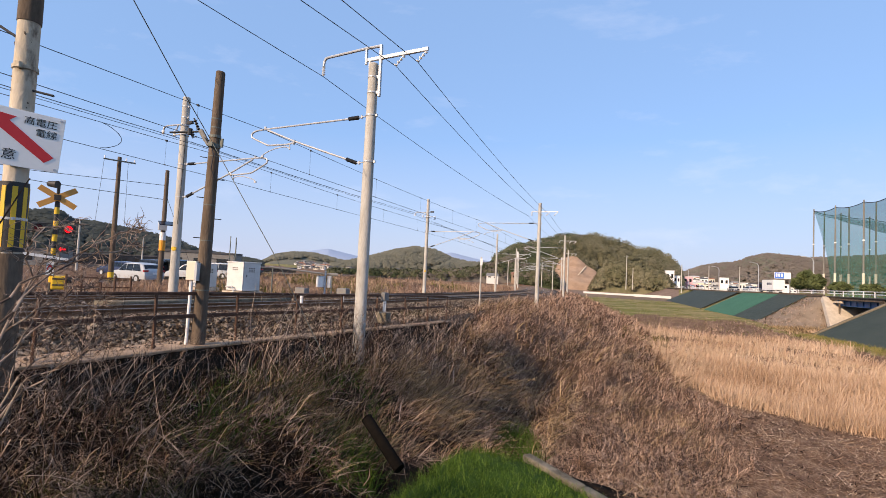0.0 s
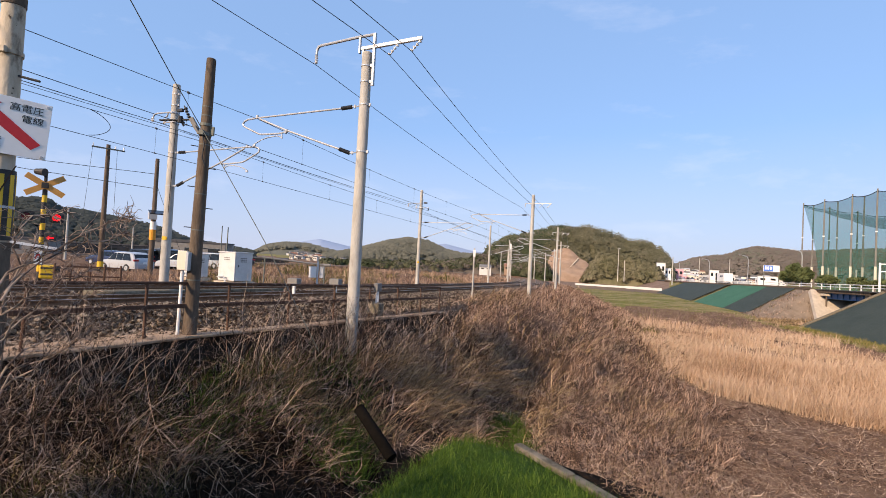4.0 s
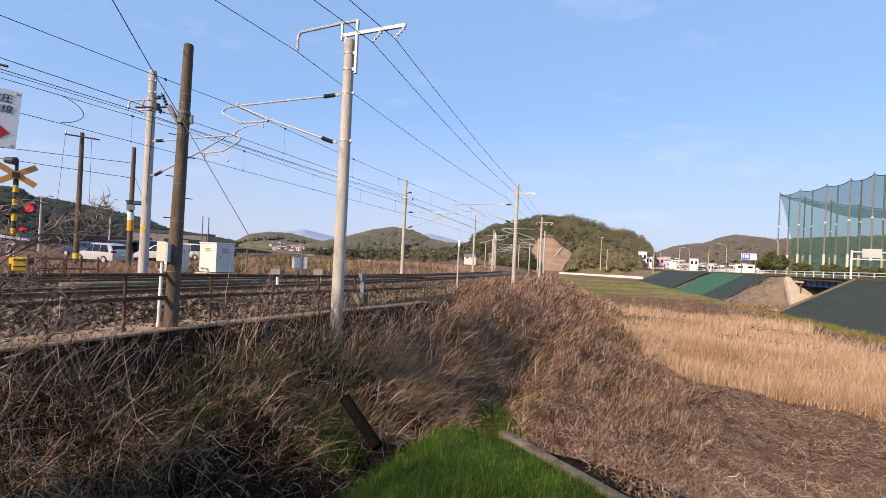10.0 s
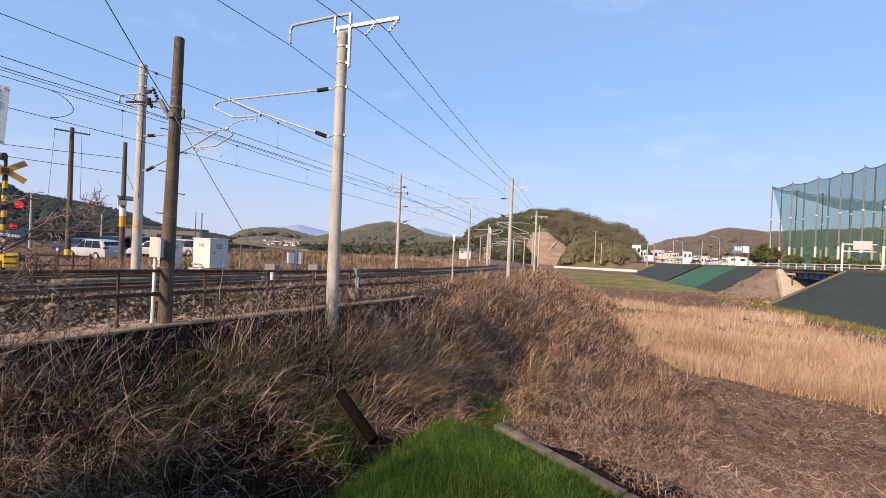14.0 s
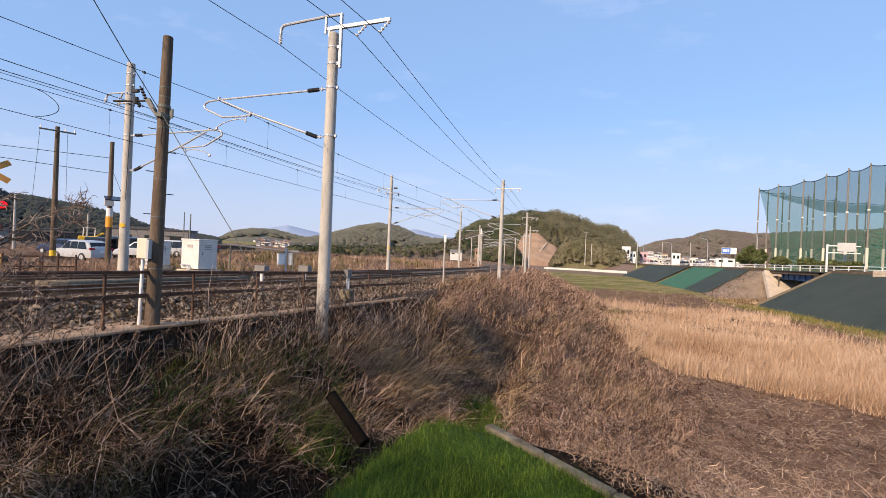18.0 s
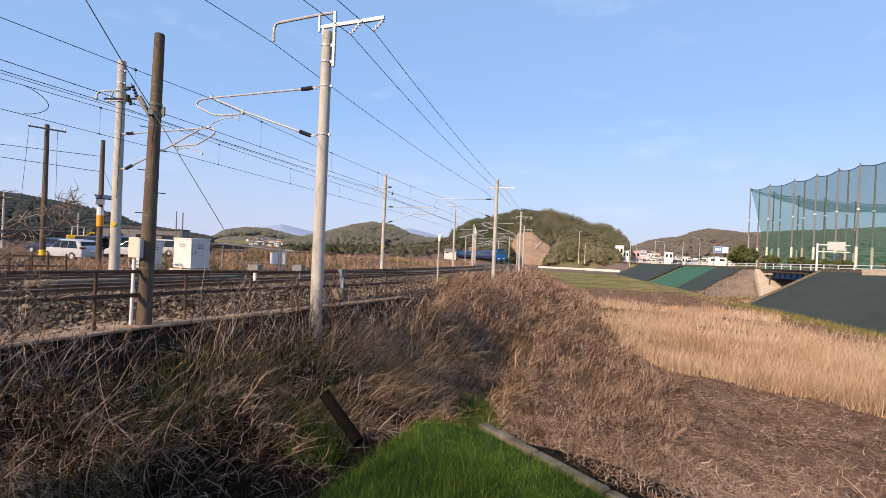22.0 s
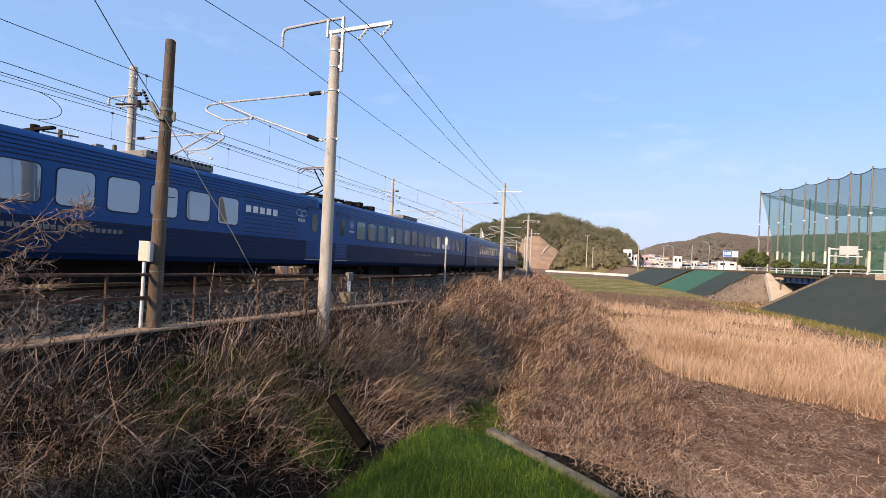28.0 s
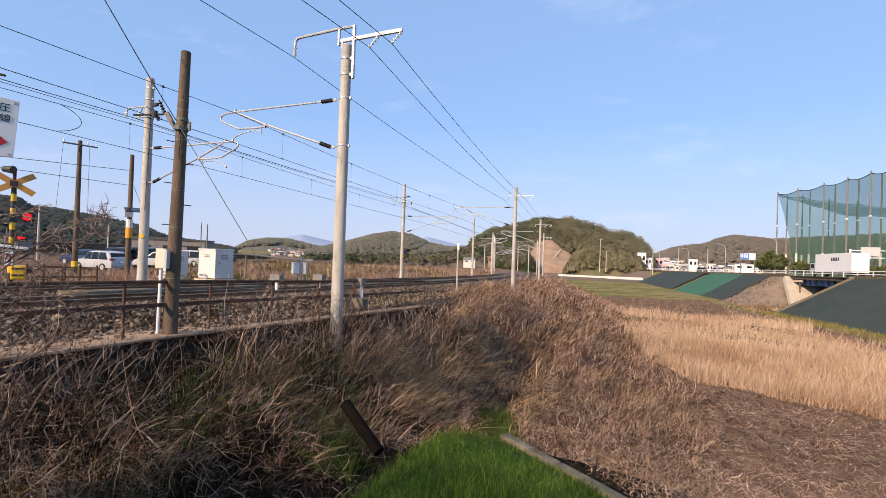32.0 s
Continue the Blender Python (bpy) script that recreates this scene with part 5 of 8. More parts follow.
def heap(x, y):
    """0 to 1: how high the dead growth is heaped up."""
    return np.clip(0.5 + 0.3 * bumps(x, y, 1.15) + 0.22 * bumps(x + 5, y + 2, 2.3) + 0.12 * bumps(x - 2, y + 7, 4.3), 0, 1)


def lay(x, y, strength, way=(0.0, 0.0)):
    """The way in which the stems lie, turning slowly from place to place."""
    a = 2.6 * bumps(x + 11, y - 4, 0.55) + 1.6 * bumps(x - 3, y + 9, 1.4)
    return np.stack([strength * np.cos(a) + way[0], strength * np.sin(a) + way[1]], -1)


def in_pit(az, d):
    """The ditch's hollow, where thinned growth bares the near-black stems that stand for shade."""
    return (az > -31) & (az < 6) & (d < np.interp(az, [-31, -27, -22, -16, -10, -4, 1, 6], [6.8, 8.0, 8.8, 9.0, 8.9, 9.2, 10.0, 10.4]))


def dark_hollow(x, y, d, rng):
    """The bare dark end of the ditch behind the grassy bank, with a stray stem here and there."""
    az = np.degrees(np.arctan2(x, y))
    return (rng.random(len(x)) < 0.85 * smooth(-5, 0, az + 1.5 * bumps(x, y, 1.5))) & (az < 6.5) & (d < 12.0 + 1.2 * bumps(x, y, 1.8))


def lawn_side(x, y):
    """True off the grassy bank, to the side of the ditch."""
    lf, rt = bank_edges(x, y)
    return (lf < np.where(y > 3.2, -0.75, -0.45)) | (y > 5.8)


def growth():
    rng = np.random.default_rng(7)
    # near-black under-layer in the ditch; shade between stems is put into its colour
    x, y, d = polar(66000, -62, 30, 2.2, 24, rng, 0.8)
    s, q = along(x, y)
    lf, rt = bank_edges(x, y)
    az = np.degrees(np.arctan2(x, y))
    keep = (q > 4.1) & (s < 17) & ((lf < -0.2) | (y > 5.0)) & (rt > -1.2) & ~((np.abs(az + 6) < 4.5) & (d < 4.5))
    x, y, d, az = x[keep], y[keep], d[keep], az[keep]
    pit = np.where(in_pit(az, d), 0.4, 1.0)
    stems("shade_weeds", x, y, pit * rng.uniform(0.3, 0.9, len(x)) * np.interp(d, [2, 5, 9], [0.5, 0.8, 1.0]), 0.4, np.maximum(0.010, d * 0.0022), M["shade_stems"], "near-black dead weeds deep in the ditch, shade put into their colour", "weeds", rng, 2, (0.72, 0.28))

    # heaped dead brush between the wall and the bank: crooked twigs lying on one another
    def brush(n, az0, az1, d0, d1, part_of, material, name, label, length, lift, height, top, wide=0.0016, kink=0.32, seg=3, way=(0.25, 0.0), lie=0.6, bend=0.12):
        x, y, d = polar(n, az0, az1, d0, d1, rng, 0.8)
        keep = part_of(x, y, d)
        x, y, d = x[keep], y[keep], d[keep]
        h = height(x, y, d)
        up = h * rng.random(len(x)) ** top
        L = rng.uniform(*length, len(x)) * np.interp(d, [2, 5, 10, 30], [0.5, 0.75, 1.0, 1.15])
        w = np.maximum(0.0032, d * wide) * rng.uniform(0.45, 1.5, len(x))
        stems(name, x, y, L, bend, w, material, label, "brush", rng, seg, lift, lay(x, y, lie, way), up, kink)

    def green_hollow(x, y, d):
        az = np.degrees(np.arctan2(x, y))
        return (az > 6.8 + 0.8 * bumps(x, y, 1.7)) & (az < 12.6 + 0.8 * bumps(x, y, 2)) & (d < 16.5 + 0.7 * bumps(x, y, 3))

    def ditch(x, y, d):
        s, q = along(x, y)
        lf, rt = bank_edges(x, y)
        az = np.degrees(np.arctan2(x, y))
        pipe = ((az > -11) & (az < -1) & (d < 4.75)) | ((az > -26) & (d < 4.5))
        open_ = ~in_pit(az, d) | (rng.random(len(x)) < np.interp(az, [-20, -14, 4], [0.26, 0.15, 0.10]))
        return (q > 4.2) & (s < 19.5) & lawn_side(x, y) & (rt > -0.3) & ~pipe & ~green_hollow(x, y, d) & ~dark_hollow(x, y, d, rng) & open_ & (rng.random(len(x)) < np.interp(q, [4.6, 5.6], [0.12, 1.0]))

    def ditch_top(x, y, d):
        s, q = along(x, y)
        az = np.degrees(np.arctan2(x, y))
        wall = np.interp(q, [4.2, 4.9, 5.9], [0.35, 0.5, 1.0])
        left = np.interp(az, [-46, -38, -30], [1.5, 1.25, 1.0])
        return (0.12 + 0.8 * heap(x, y)) * np.interp(d, [2, 5, 7, 10], [0.15, 0.35, 0.6, 1.0]) * np.maximum(wall, np.where(az < -33, 0.9, 0)) * left

    def patch(k, low, high=2.0):
        return lambda x, y, d: ditch(x, y, d) & (clump(x + 9 * k, y - 5 * k, 0.8 + 0.2 * k) > low) & (clump(x + 9 * k, y - 5 * k, 0.8 + 0.2 * k) < high)
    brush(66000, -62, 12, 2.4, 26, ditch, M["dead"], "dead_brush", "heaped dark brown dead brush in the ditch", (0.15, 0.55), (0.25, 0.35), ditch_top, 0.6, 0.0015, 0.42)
    brush(60000, -62, 12, 2.4, 24, patch(1, 0.3), M["twig"], "bramble_twigs", "crooked pale bramble twigs matted over the ditch", (0.2, 0.65), (0.30, 0.35), ditch_top, 0.3, 0.0014, 0.42)
    brush(46000, -40, 16, 5, 26, patch(2, 0.36), M["reddish"], "reddish_brush", "matted reddish-brown twigs over the ditch", (0.15, 0.5), (0.35, 0.35), ditch_top, 0.3, 0.0013, 0.42)
    def trench(x, y, d):
        s, q = along(x, y)
        az = np.degrees(np.arctan2(x, y))
        fade = rng.random(len(x)) < smooth(-16, -3, az) * smooth(9.2, 11.0, d)
        return (s > 6.0) & (s < 19.5) & (q > 5.6) & (q < 9.4) & (bank_edges(x, y)[0] < -0.6) & ~green_hollow(x, y, d) & ~dark_hollow(x, y, d, rng) & fade
    brush(34000, -16, 18, 6.2, 22, trench, M["reddish"], "trench_brush", "reddish brush leaning over the ditch", (0.25, 0.7), (0.4, 0.35), lambda x, y, d: 0.1 + 0.55 * heap(x, y), 0.5, 0.0012, 0.3, 3, (0.6, 0.0), 0.3)
    # long crooked canes thrown over the heaps
    brush(1100, -58, 6, 3.2, 16, ditch, M["twig"], "long_canes", "long pale crooked canes lying over the brush", (0.7, 1.6), (0.45, 0.3), ditch_top, 0.25, 0.0014, 0.25, 6, (0.4, 0.1), 0.5, 0.16)
    brush(7000, -50, 16, 5.0, 20, lambda x, y, d: (ditch(x, y, d) | trench(x, y, d)) & (clump(x + 3, y + 8, 1.7) > 0.45), M["twig"], "bowed_canes", "bundles of bowed pale canes lying one way", (0.7, 1.5), (0.5, 0.2), ditch_top, 0.35, 0.0015, 0.14, 5, (0.5, -0.1), 0.6, 0.2)
    brush(6000, -30, 20, 7.0, 22, lambda x, y, d: (ditch(x, y, d) | trench(x, y, d)) & (clump(x + 7, y + 3, 1.5) > 0.5), M["tan"], "bowed_grass", "bundles of long bowed tan grass over the ditch", (0.7, 1.4), (0.55, 0.2), ditch_top, 0.35, 0.0013, 0.12, 5, (0.6, -0.1), 0.5, 0.24)
    def ditch_side(x, y, d):
        s, q = along(x, y)
        return (s > 11) & (s < 24) & (q > 6.4) & (q < 10.2) & ~green_hollow(x, y, d) & ~dark_hollow(x, y, d, rng) & (clump(x + 2, y - 6, 1.3) > 0.3)
    brush(5200, -4, 16, 9.5, 26, ditch_side, M["tan"], "leaning_canes", "long reddish-tan canes leaning over the shaded ditch", (0.6, 1.3), (0.65, 0.2), lambda x, y, d: 0.2 + 0.5 * heap(x, y), 0.5, 0.0016, 0.16, 5, (0.6, -0.1), 0.5, 0.2)
    brush(2600, -4, 16, 9.5, 26, ditch_side, M["twig"], "crossed_canes", "pale canes crossing over the shaded ditch", (0.5, 1.2), (0.5, 0.3), lambda x, y, d: 0.2 + 0.5 * heap(x, y), 0.5, 0.0015, 0.3, 5, (0.2, 0.0), 0.6, 0.2)
    # combed tan grass leaning away from the wall
    x, y, d = polar(19000, -24, 8, 10.2, 20, rng, 0.9)
    s, q = along(x, y)
    keep = (q > 5.2) & (q < 7.6) & (s < 20) & ~dark_hollow(x, y, d, rng) & (clump(x + 2, y + 1, 1.1) > 0.42)
    x, y, d = x[keep], y[keep], d[keep]
    stems("tan_grass", x, y, rng.uniform(0.6, 1.35, len(x)), 0.2, np.maximum(0.004, d * 0.0010) * rng.uniform(0.5, 1.5, len(x)), M["tan"], "tall tan dry grass leaning out from the wall", "grass", rng, 4, (0.72, 0.2), (0.85, -0.1), 0.1, 0.12)
    # green and olive tufts in the hollows
    x, y, d = polar(36000, -42, 16, 4.4, 26, rng, 0.8)
    s, q = along(x, y)
    keep = ditch(x, y, d) & (clump(x + 5, y, 0.95) > 0.54)
    x, y, d = x[keep], y[keep], d[keep]
    stems("olive_grass", x, y, rng.uniform(0.3, 0.9, len(x)), 0.3, np.maximum(0.006, d * 0.0013), M["olive"], "olive-green grass tufts among the dead brush", "grass", rng, 3, (0.8, 0.2), (0.2, 0.0), 0.1)
    # darker green grass low in the ditch
    x, y, d = polar(3400, -27, -7, 8.2, 12.5, rng, 0.9)
    s, q = along(x, y)
    keep = (q > 4.8) & (clump(x + 5, y, 0.95) > 0.42) & (clump(x, y + 3, 2.1) > 0.4)
    x, y, d = x[keep], y[keep], d[keep]
    stems("ditch_tufts", x, y, rng.uniform(0.4, 1.0, len(x)), 0.25, rng.uniform(0.008, 0.018, len(x)), M["green"], "green grass tufts low in the ditch", "grass", rng, 3, (0.8, 0.15), (0.2, 0.0), 0.15)
    # unseen thicket beside the camera and along the wall, added to shade the ditch
    x1, y1, _ = polar(5200, -125, -80, 2.0, 5.0, rng, 0.9)
    x3, y3, _ = polar(13000, -90, -61, 2.9, 6.6, rng, 0.9)
    x2, y2, _ = polar(3600, -74, -54, 5.0, 8.0, rng, 0.9)
    x, y = np.concatenate([x1, x2, x3]), np.concatenate([y1, y2, y3])
    s, q = along(x, y)
    keep = (q > 6.4) & (clump(x, y, 1.1) > 0.2)
    x, y = x[keep], y[keep]
    stems("shade_thicket", x, y, rng.uniform(1.9, 3.3, len(x)), 0.04, rng.uniform(0.012, 0.03, len(x)), M["twig"], "dense leafless thicket out of view, added to shade the ditch", "bush", rng, 2, (0.985, 0.01))
    # a few unseen bushes beside the camera, added to dapple the grass
    x, y, _ = polar(2600, -96, -64, 1.7, 3.0, rng, 0.9)
    keep = clump(x + 1, y + 2, 2.4) > 0.4
    x, y = x[keep], y[keep]
    stems("shade_bushes", x, y, rng.uniform(0.8, 1.25, len(x)) * np.clip(7.1 - ground_z(x, y), 1.2, 3.4), 0.02, rng.uniform(0.012, 0.03, len(x)), M["twig"], "leafless bushes out of view, added to dapple the grassy bank", "bush", rng, 2, (0.99, 0.005))
    # tall crooked shoots along the foot of the wall
    s = np.concatenate([rng.uniform(0.5, 19, 1500), rng.choice(rng.uniform(2.0, 12.5, 20), 900) + rng.normal(0, 0.25, 900)])
    q = 4.25 + 2.2 * rng.random(2400) ** 1.6
    P = np.array([tuple(line(a, b)) for a, b in zip(s, q)])
    x, y = P[:, 0], P[:, 1]
    d = np.hypot(x, y)
    stems("tall_shoots", x, y, np.where(np.arange(len(x)) < 1500, rng.uniform(0.6, 1.7, len(x)), rng.uniform(1.3, 2.5, len(x))), 0.10, np.maximum(0.006, d * 0.0013) * rng.uniform(0.6, 1.5, len(x)), M["twig"], "tall pale crooked shoots along the foot of the wall", "weeds", rng, 6, (0.82, 0.2), (0.35, 0.0), 0.0, 0.2)
    k = rng.choice(len(x), 5200)
    stems("shoot_twigs", x[k] + rng.normal(0, 0.1, len(k)) + 0.1, y[k] + rng.normal(0, 0.1, len(k)), rng.uniform(0.2, 0.6, len(k)), 0.15, np.maximum(0.0045, d[k] * 0.0008), M["twig"], "thin side twigs of the tall shoots", "weeds", rng, 3, (0.55, 0.35), (0.3, 0.0), np.where(k < 1500, rng.uniform(0.3, 1.2, len(k)), rng.uniform(0.7, 2.0, len(k))), 0.3)
    sv = rng.uniform(-1.5, 5.5, 3000)
    sv = sv[rng.random(len(sv)) < np.interp(sv, [-1, 2.5, 4, 5.5], [1, 1, 0.4, 0.1])]
    P = np.array([tuple(line(a, 4.15 + 0.9 * b)) for a, b in zip(sv, rng.random(len(sv)))])
    x, y, d = P[:, 0], P[:, 1], np.hypot(P[:, 0], P[:, 1])
    stems("wall_weeds", x, y, rng.uniform(0.6, 1.6, len(x)), 0.25, np.maximum(0.005, d * 0.0012) * rng.uniform(0.6, 1.6, len(x)), M["twig"], "dead weeds leaning over the wall's coping", "weeds", rng, 5, (0.8, 0.2), (-0.45, 0.2), 0.0, 0.22)

    # brush beside the kerb, falling away to the field
    def kerb_side(x, y, d):
        s, q = along(x, y)
        lf, rt = bank_edges(x, y)
        az = np.degrees(np.arctan2(x, y))
        return (rt < -0.20) & (az > 5) & (q < np.interp(s, [-4, 4, 10, 20], [17, 16.5, 15.5, 14.5])) & (q > 8.3) & (s < 19) & ~((az < 12.6 + 0.8 * bumps(x, y, 2)) & (d < 16.0))

    def kerb_top(x, y, d):
        lf, rt = bank_edges(x, y)
        return (0.04 + 0.62 * heap(x * 1.25, y * 1.25) ** 1.3) * np.interp(-rt, [0.3, 0.8, 1.8], [0.3, 0.7, 1.0])
    brush(56000, 4, 64, 2.8, 24, kerb_side, M["mown"], "kerb_brush", "matted brown dead brush beside the kerb", (0.10, 0.28), (0.0, 0.3), kerb_top, 0.5, 0.0015, 0.8, 3, (0.0, 0.0), 0.1, 0.0)
    brush(26000, 4, 50, 3.2, 24, lambda x, y, d: kerb_side(x, y, d) & (clump(x, y, 1.3) > 0.35), M["reddish"], "kerb_twigs", "reddish dead twigs over the brush beside the kerb", (0.14, 0.40), (0.05, 0.3), kerb_top, 0.35, 0.0012, 0.7, 4, (0.0, 0.0), 0.15, 0.0)
    brush(44000, 6, 50, 8.5, 25, kerb_side, M["reddish"], "fallen_brush", "tangled fallen brush between the ditch and the field", (0.18, 0.5), (0.1, 0.35), kerb_top, 0.4, 0.0012, 0.55, 3, (0.1, 0.0), 0.15, 0.0)
    brush(9000, 6, 40, 8.5, 22, kerb_side, M["dead"], "dark_brush", "darker fallen brush between the ditch and the field", (0.18, 0.5), (0.2, 0.35), kerb_top, 0.4, 0.0013, 0.5, 3, (0.1, 0.0), 0.15, 0.0)
    brush(5000, 4, 34, 3.0, 9, lambda x, y, d: kerb_side(x, y, d) & (clump(x + 4, y, 1.9) > 0.5), M["tan"], "kerb_grass", "yellowed grass in the brush beside the kerb", (0.1, 0.26), (0.3, 0.3), kerb_top, 0.6, 0.0012, 0.3, 3, (0.2, 0.1), 0.2)

    # bushy slope of fine reddish twigs from the wall's end along the line
    def slope(x, y, d):
        s, q = along(x, y)
        edge = np.interp(s, [8, 16, 30, 60, 120], [11, 15, 15.5, 14, 11]) + 1.2 * bumps(x, y, 0.5)
        return (q > np.interp(s, [12, 18.5, 20.2, 23], [7.2, 5.9, 5.0, 3.0])) & (q < edge) & (s > np.where(q > 8.4, 17.5, 11))

    def slope_top(x, y, d):
        s, q = along(x, y)
        return (0.05 + 1.15 * heap(x, y) ** 1.6) * np.interp(s, [11, 18, 40, 120], [0.6, 0.9, 1.0, 0.8])
    brush(140000, -4, 40, 12, 120, slope, M["reddish"], "reddish_weeds", "dense reddish-brown dead weeds on the railway slope", (0.25, 0.6), (0.55, 0.35), slope_top, 0.6, 0.0009, 0.32, 2, (0.55, 0.0), 0.35, 0.2)
    brush(20000, -4, 32, 12, 60, lambda x, y, d: slope(x, y, d) & (clump(x, y + 4, 0.8) > 0.5), M["dead"], "dark_weeds", "darker dead weeds on the railway slope", (0.25, 0.65), (0.5, 0.35), slope_top, 0.6, 0.0010, 0.32, 2, (0.4, 0.0), 0.4, 0.2)
    brush(13000, -2, 30, 12, 40, lambda x, y, d: slope(x, y, d) & (clump(x + 6, y - 2, 0.7) > 0.55), M["tan"], "tan_weeds", "combed tan grass on the railway slope", (0.5, 1.1), (0.6, 0.2), slope_top, 0.8, 0.0009, 0.14, 3, (0.9, -0.1), 0.15, 0.3)

    # flattened stems on the low field
    def low_field(x, y, d):
        s, q = along(x, y)
        return (q > 13.5) & (straw_zone(x, y) < 0.5) & (bank_edges(x, y)[1] < -1.5) & (x < toe_x(y)) & (rng.random(len(x)) < 0.35 + 0.65 * clump(x, y, 0.9))

    def field_top(x, y, d):
        return 0.03 + 0.16 * heap(x * 1.3, y * 1.3) ** 1.5
    brush(90000, 8, 62, 9, 45, low_field, M["mown"], "flattened_stems", "flattened brown dead stems covering the low field", (0.15, 0.45), (0.10, 0.22), field_top, 0.5, 0.0011, 0.45, 2, (0.15, 0.05), 0.35, 0.04)
    brush(24000, 12, 62, 9, 34, lambda x, y, d: low_field(x, y, d) & (clump(x - 4, y, 0.5) > 0.45), M["dead"], "dark_stems", "darker fallen stems on the low field", (0.15, 0.45), (0.1, 0.22), field_top, 0.5, 0.0012, 0.45, 2, (0.15, 0.05), 0.35, 0.04)
    # pale dry leaves scattered on the field
    x, y, d = polar(3600, 16, 60, 10, 30, rng, 0.8)
    keep = low_field(x, y, d)
    x, y, d = x[keep], y[keep], d[keep]
    stems("dry_leaves", x, y, rng.uniform(0.04, 0.09, len(x)), 0.3, np.maximum(0.03, d * 0.0024), M["plume"], "pale dry leaves scattered on the field", "leaves", rng, 2, (0.2, 0.3), None, 0.2)
    # straw reeds
    x, y, d = polar(140000, 21, 62, 22, 70, rng, 0.8)
    k = straw_zone(x, y)
    keep = rng.random(len(x)) < k * (0.2 + 0.5 * clump(x, y, 0.33) + 0.4 * clump(x + 4, y, 1.3))
    x, y, d = x[keep], y[keep], d[keep]
    tall = (0.55 + 0.35 * clump(x, y, 0.33) + 0.25 * clump(x + 8, y, 1.1)) * np.where(d > 56, 0.8, 1.0)
    stems("straw_reeds", x, y, rng.uniform(0.5, 1.25, len(x)) * tall, 0.14, np.maximum(0.010, d * 0.0009) * rng.uniform(0.5, 1.8, len(x)), M["reed"], "standing straw-coloured dry reeds on the low field", "reeds", rng, 2, (0.90, 0.12), (0.3, 0.1))
    k = rng.choice(len(x), 9000, replace=False)
    k = k[(clump(x[k], y[k], 0.21) > 0.4) & (d[k] > 33) & (d[k] < 52)]
    stems("reed_plumes", x[k], y[k], rng.uniform(0.08, 0.2, len(k)), 0.4, np.maximum(0.03, d[k] * 0.0014), M["plume"], "pale fluffy seed plumes on top of the reeds", "reeds", rng, 2, (0.6, 0.3), (0.5, 0.2), zoff=0.95)
    # brown weeds past the reeds, and a greener patch beside them
    x, y, d = polar(30000, 13, 52, 42, 96, rng, 0.9)
    s, q = along(x, y)
    keep = (q > 11) & (x < toe_x(y) - 2) & (straw_zone(x, y) < 0.5) & (y < 82 + 5 * bumps(x, y, 0.2)) & (clump(x, y, 0.6) > 0.2)
    x, y, d = x[keep], y[keep], d[keep]
    stems("brown_weeds", x, y, rng.uniform(0.35, 1.0, len(x)) * np.interp(d, [42, 60, 90], [0.9, 0.8, 0.35]), 0.3, d * 0.0007, M["reddish"], "low brown weeds past the reeds", "weeds", rng, 2, (0.6, 0.28), (0.3, 0.1))
    x, y, d = polar(2600, 21.5, 26.5, 44, 55, rng, 0.9)
    keep = clump(x, y, 0.9) > 0.4
    x, y, d = x[keep], y[keep], d[keep]
    stems("green_weeds", x, y, rng.uniform(0.3, 0.8, len(x)), 0.3, d * 0.0011, M["olive"], "green weeds beside the reeds", "weeds", rng, 2, (0.7, 0.25))
    # dry grass along the slanting end of the near sheet
    u = rng.random(1500)
    y = 61.5 - 3.2 * u + rng.uniform(0, 1.0, 1500)
    x = toe_x(y) - 0.2 + 9.2 * u
    stems("edge_grass", x, y, rng.uniform(0.2, 0.6, 1500), 0.3, np.full(1500, 0.06), M["reed"], "dry tan grass along the edge of the weed sheet", "grass", rng, 2, (0.7, 0.25), zoff=0.3)
    # dry grass along the sheet's foot
    y = rng.uniform(22, 61, 5200)
    x = toe_x(y) - 0.3 - 3.2 * rng.random(5200) ** 1.5
    stems("foot_grass", x, y, rng.uniform(0.2, 0.6, 5200), 0.3, np.full(5200, 0.05), M["meadow"], "short olive and straw grass along the foot of the sheet", "grass", rng, 2, (0.75, 0.2))
    # weeds on the bare end of the road bank
    x, y, d = polar(9000, 30, 42, 70, 104, rng, 0.9)
    tx = toe_x(y)
    keep = (y > 71.5) & (y < 80.6) & (x > tx - 1.5) & (x < tx + 8.4) & (clump(x, y, 1.2) > 0.25)
    x, y, d = x[keep], y[keep], d[keep]
    stems("bank_weeds", x, y, rng.uniform(0.15, 0.6, len(x)), 0.3, d * 0.0008, M["reddish"], "dry weeds on the bare end of the road bank", "weeds", rng, 2, (0.7, 0.25))
    # dry weeds in the gap under the bridge
    y = rng.uniform(61.8, 72.0, 2600)
    x = toe_x(y) + rng.uniform(-2.5, 8.0, 2600)
    stems("gap_weeds", x, y, rng.uniform(0.25, 0.9, 2600) * (0.4 + 0.7 * clump(x, y, 1.0)), 0.3, np.full(2600, 0.06), M["tan"], "dry weeds in the gap beside the bridge", "weeds", rng, 2, (0.75, 0.22))
    # weeds beyond the tracks
    x, y, d = polar(64000, -50, 16, 22, 150, rng, 0.8)
    s, q = along(x, y)
    keep = (q < np.where(s > 28, -6.3, -8.8)) & (q > -60) & (s > 9) & (rng.random(len(x)) < 0.25 + 0.75 * clump(x, y, 0.3)) & ~((s < 33) & (q < -20))
    x, y, d = x[keep], y[keep], d[keep]
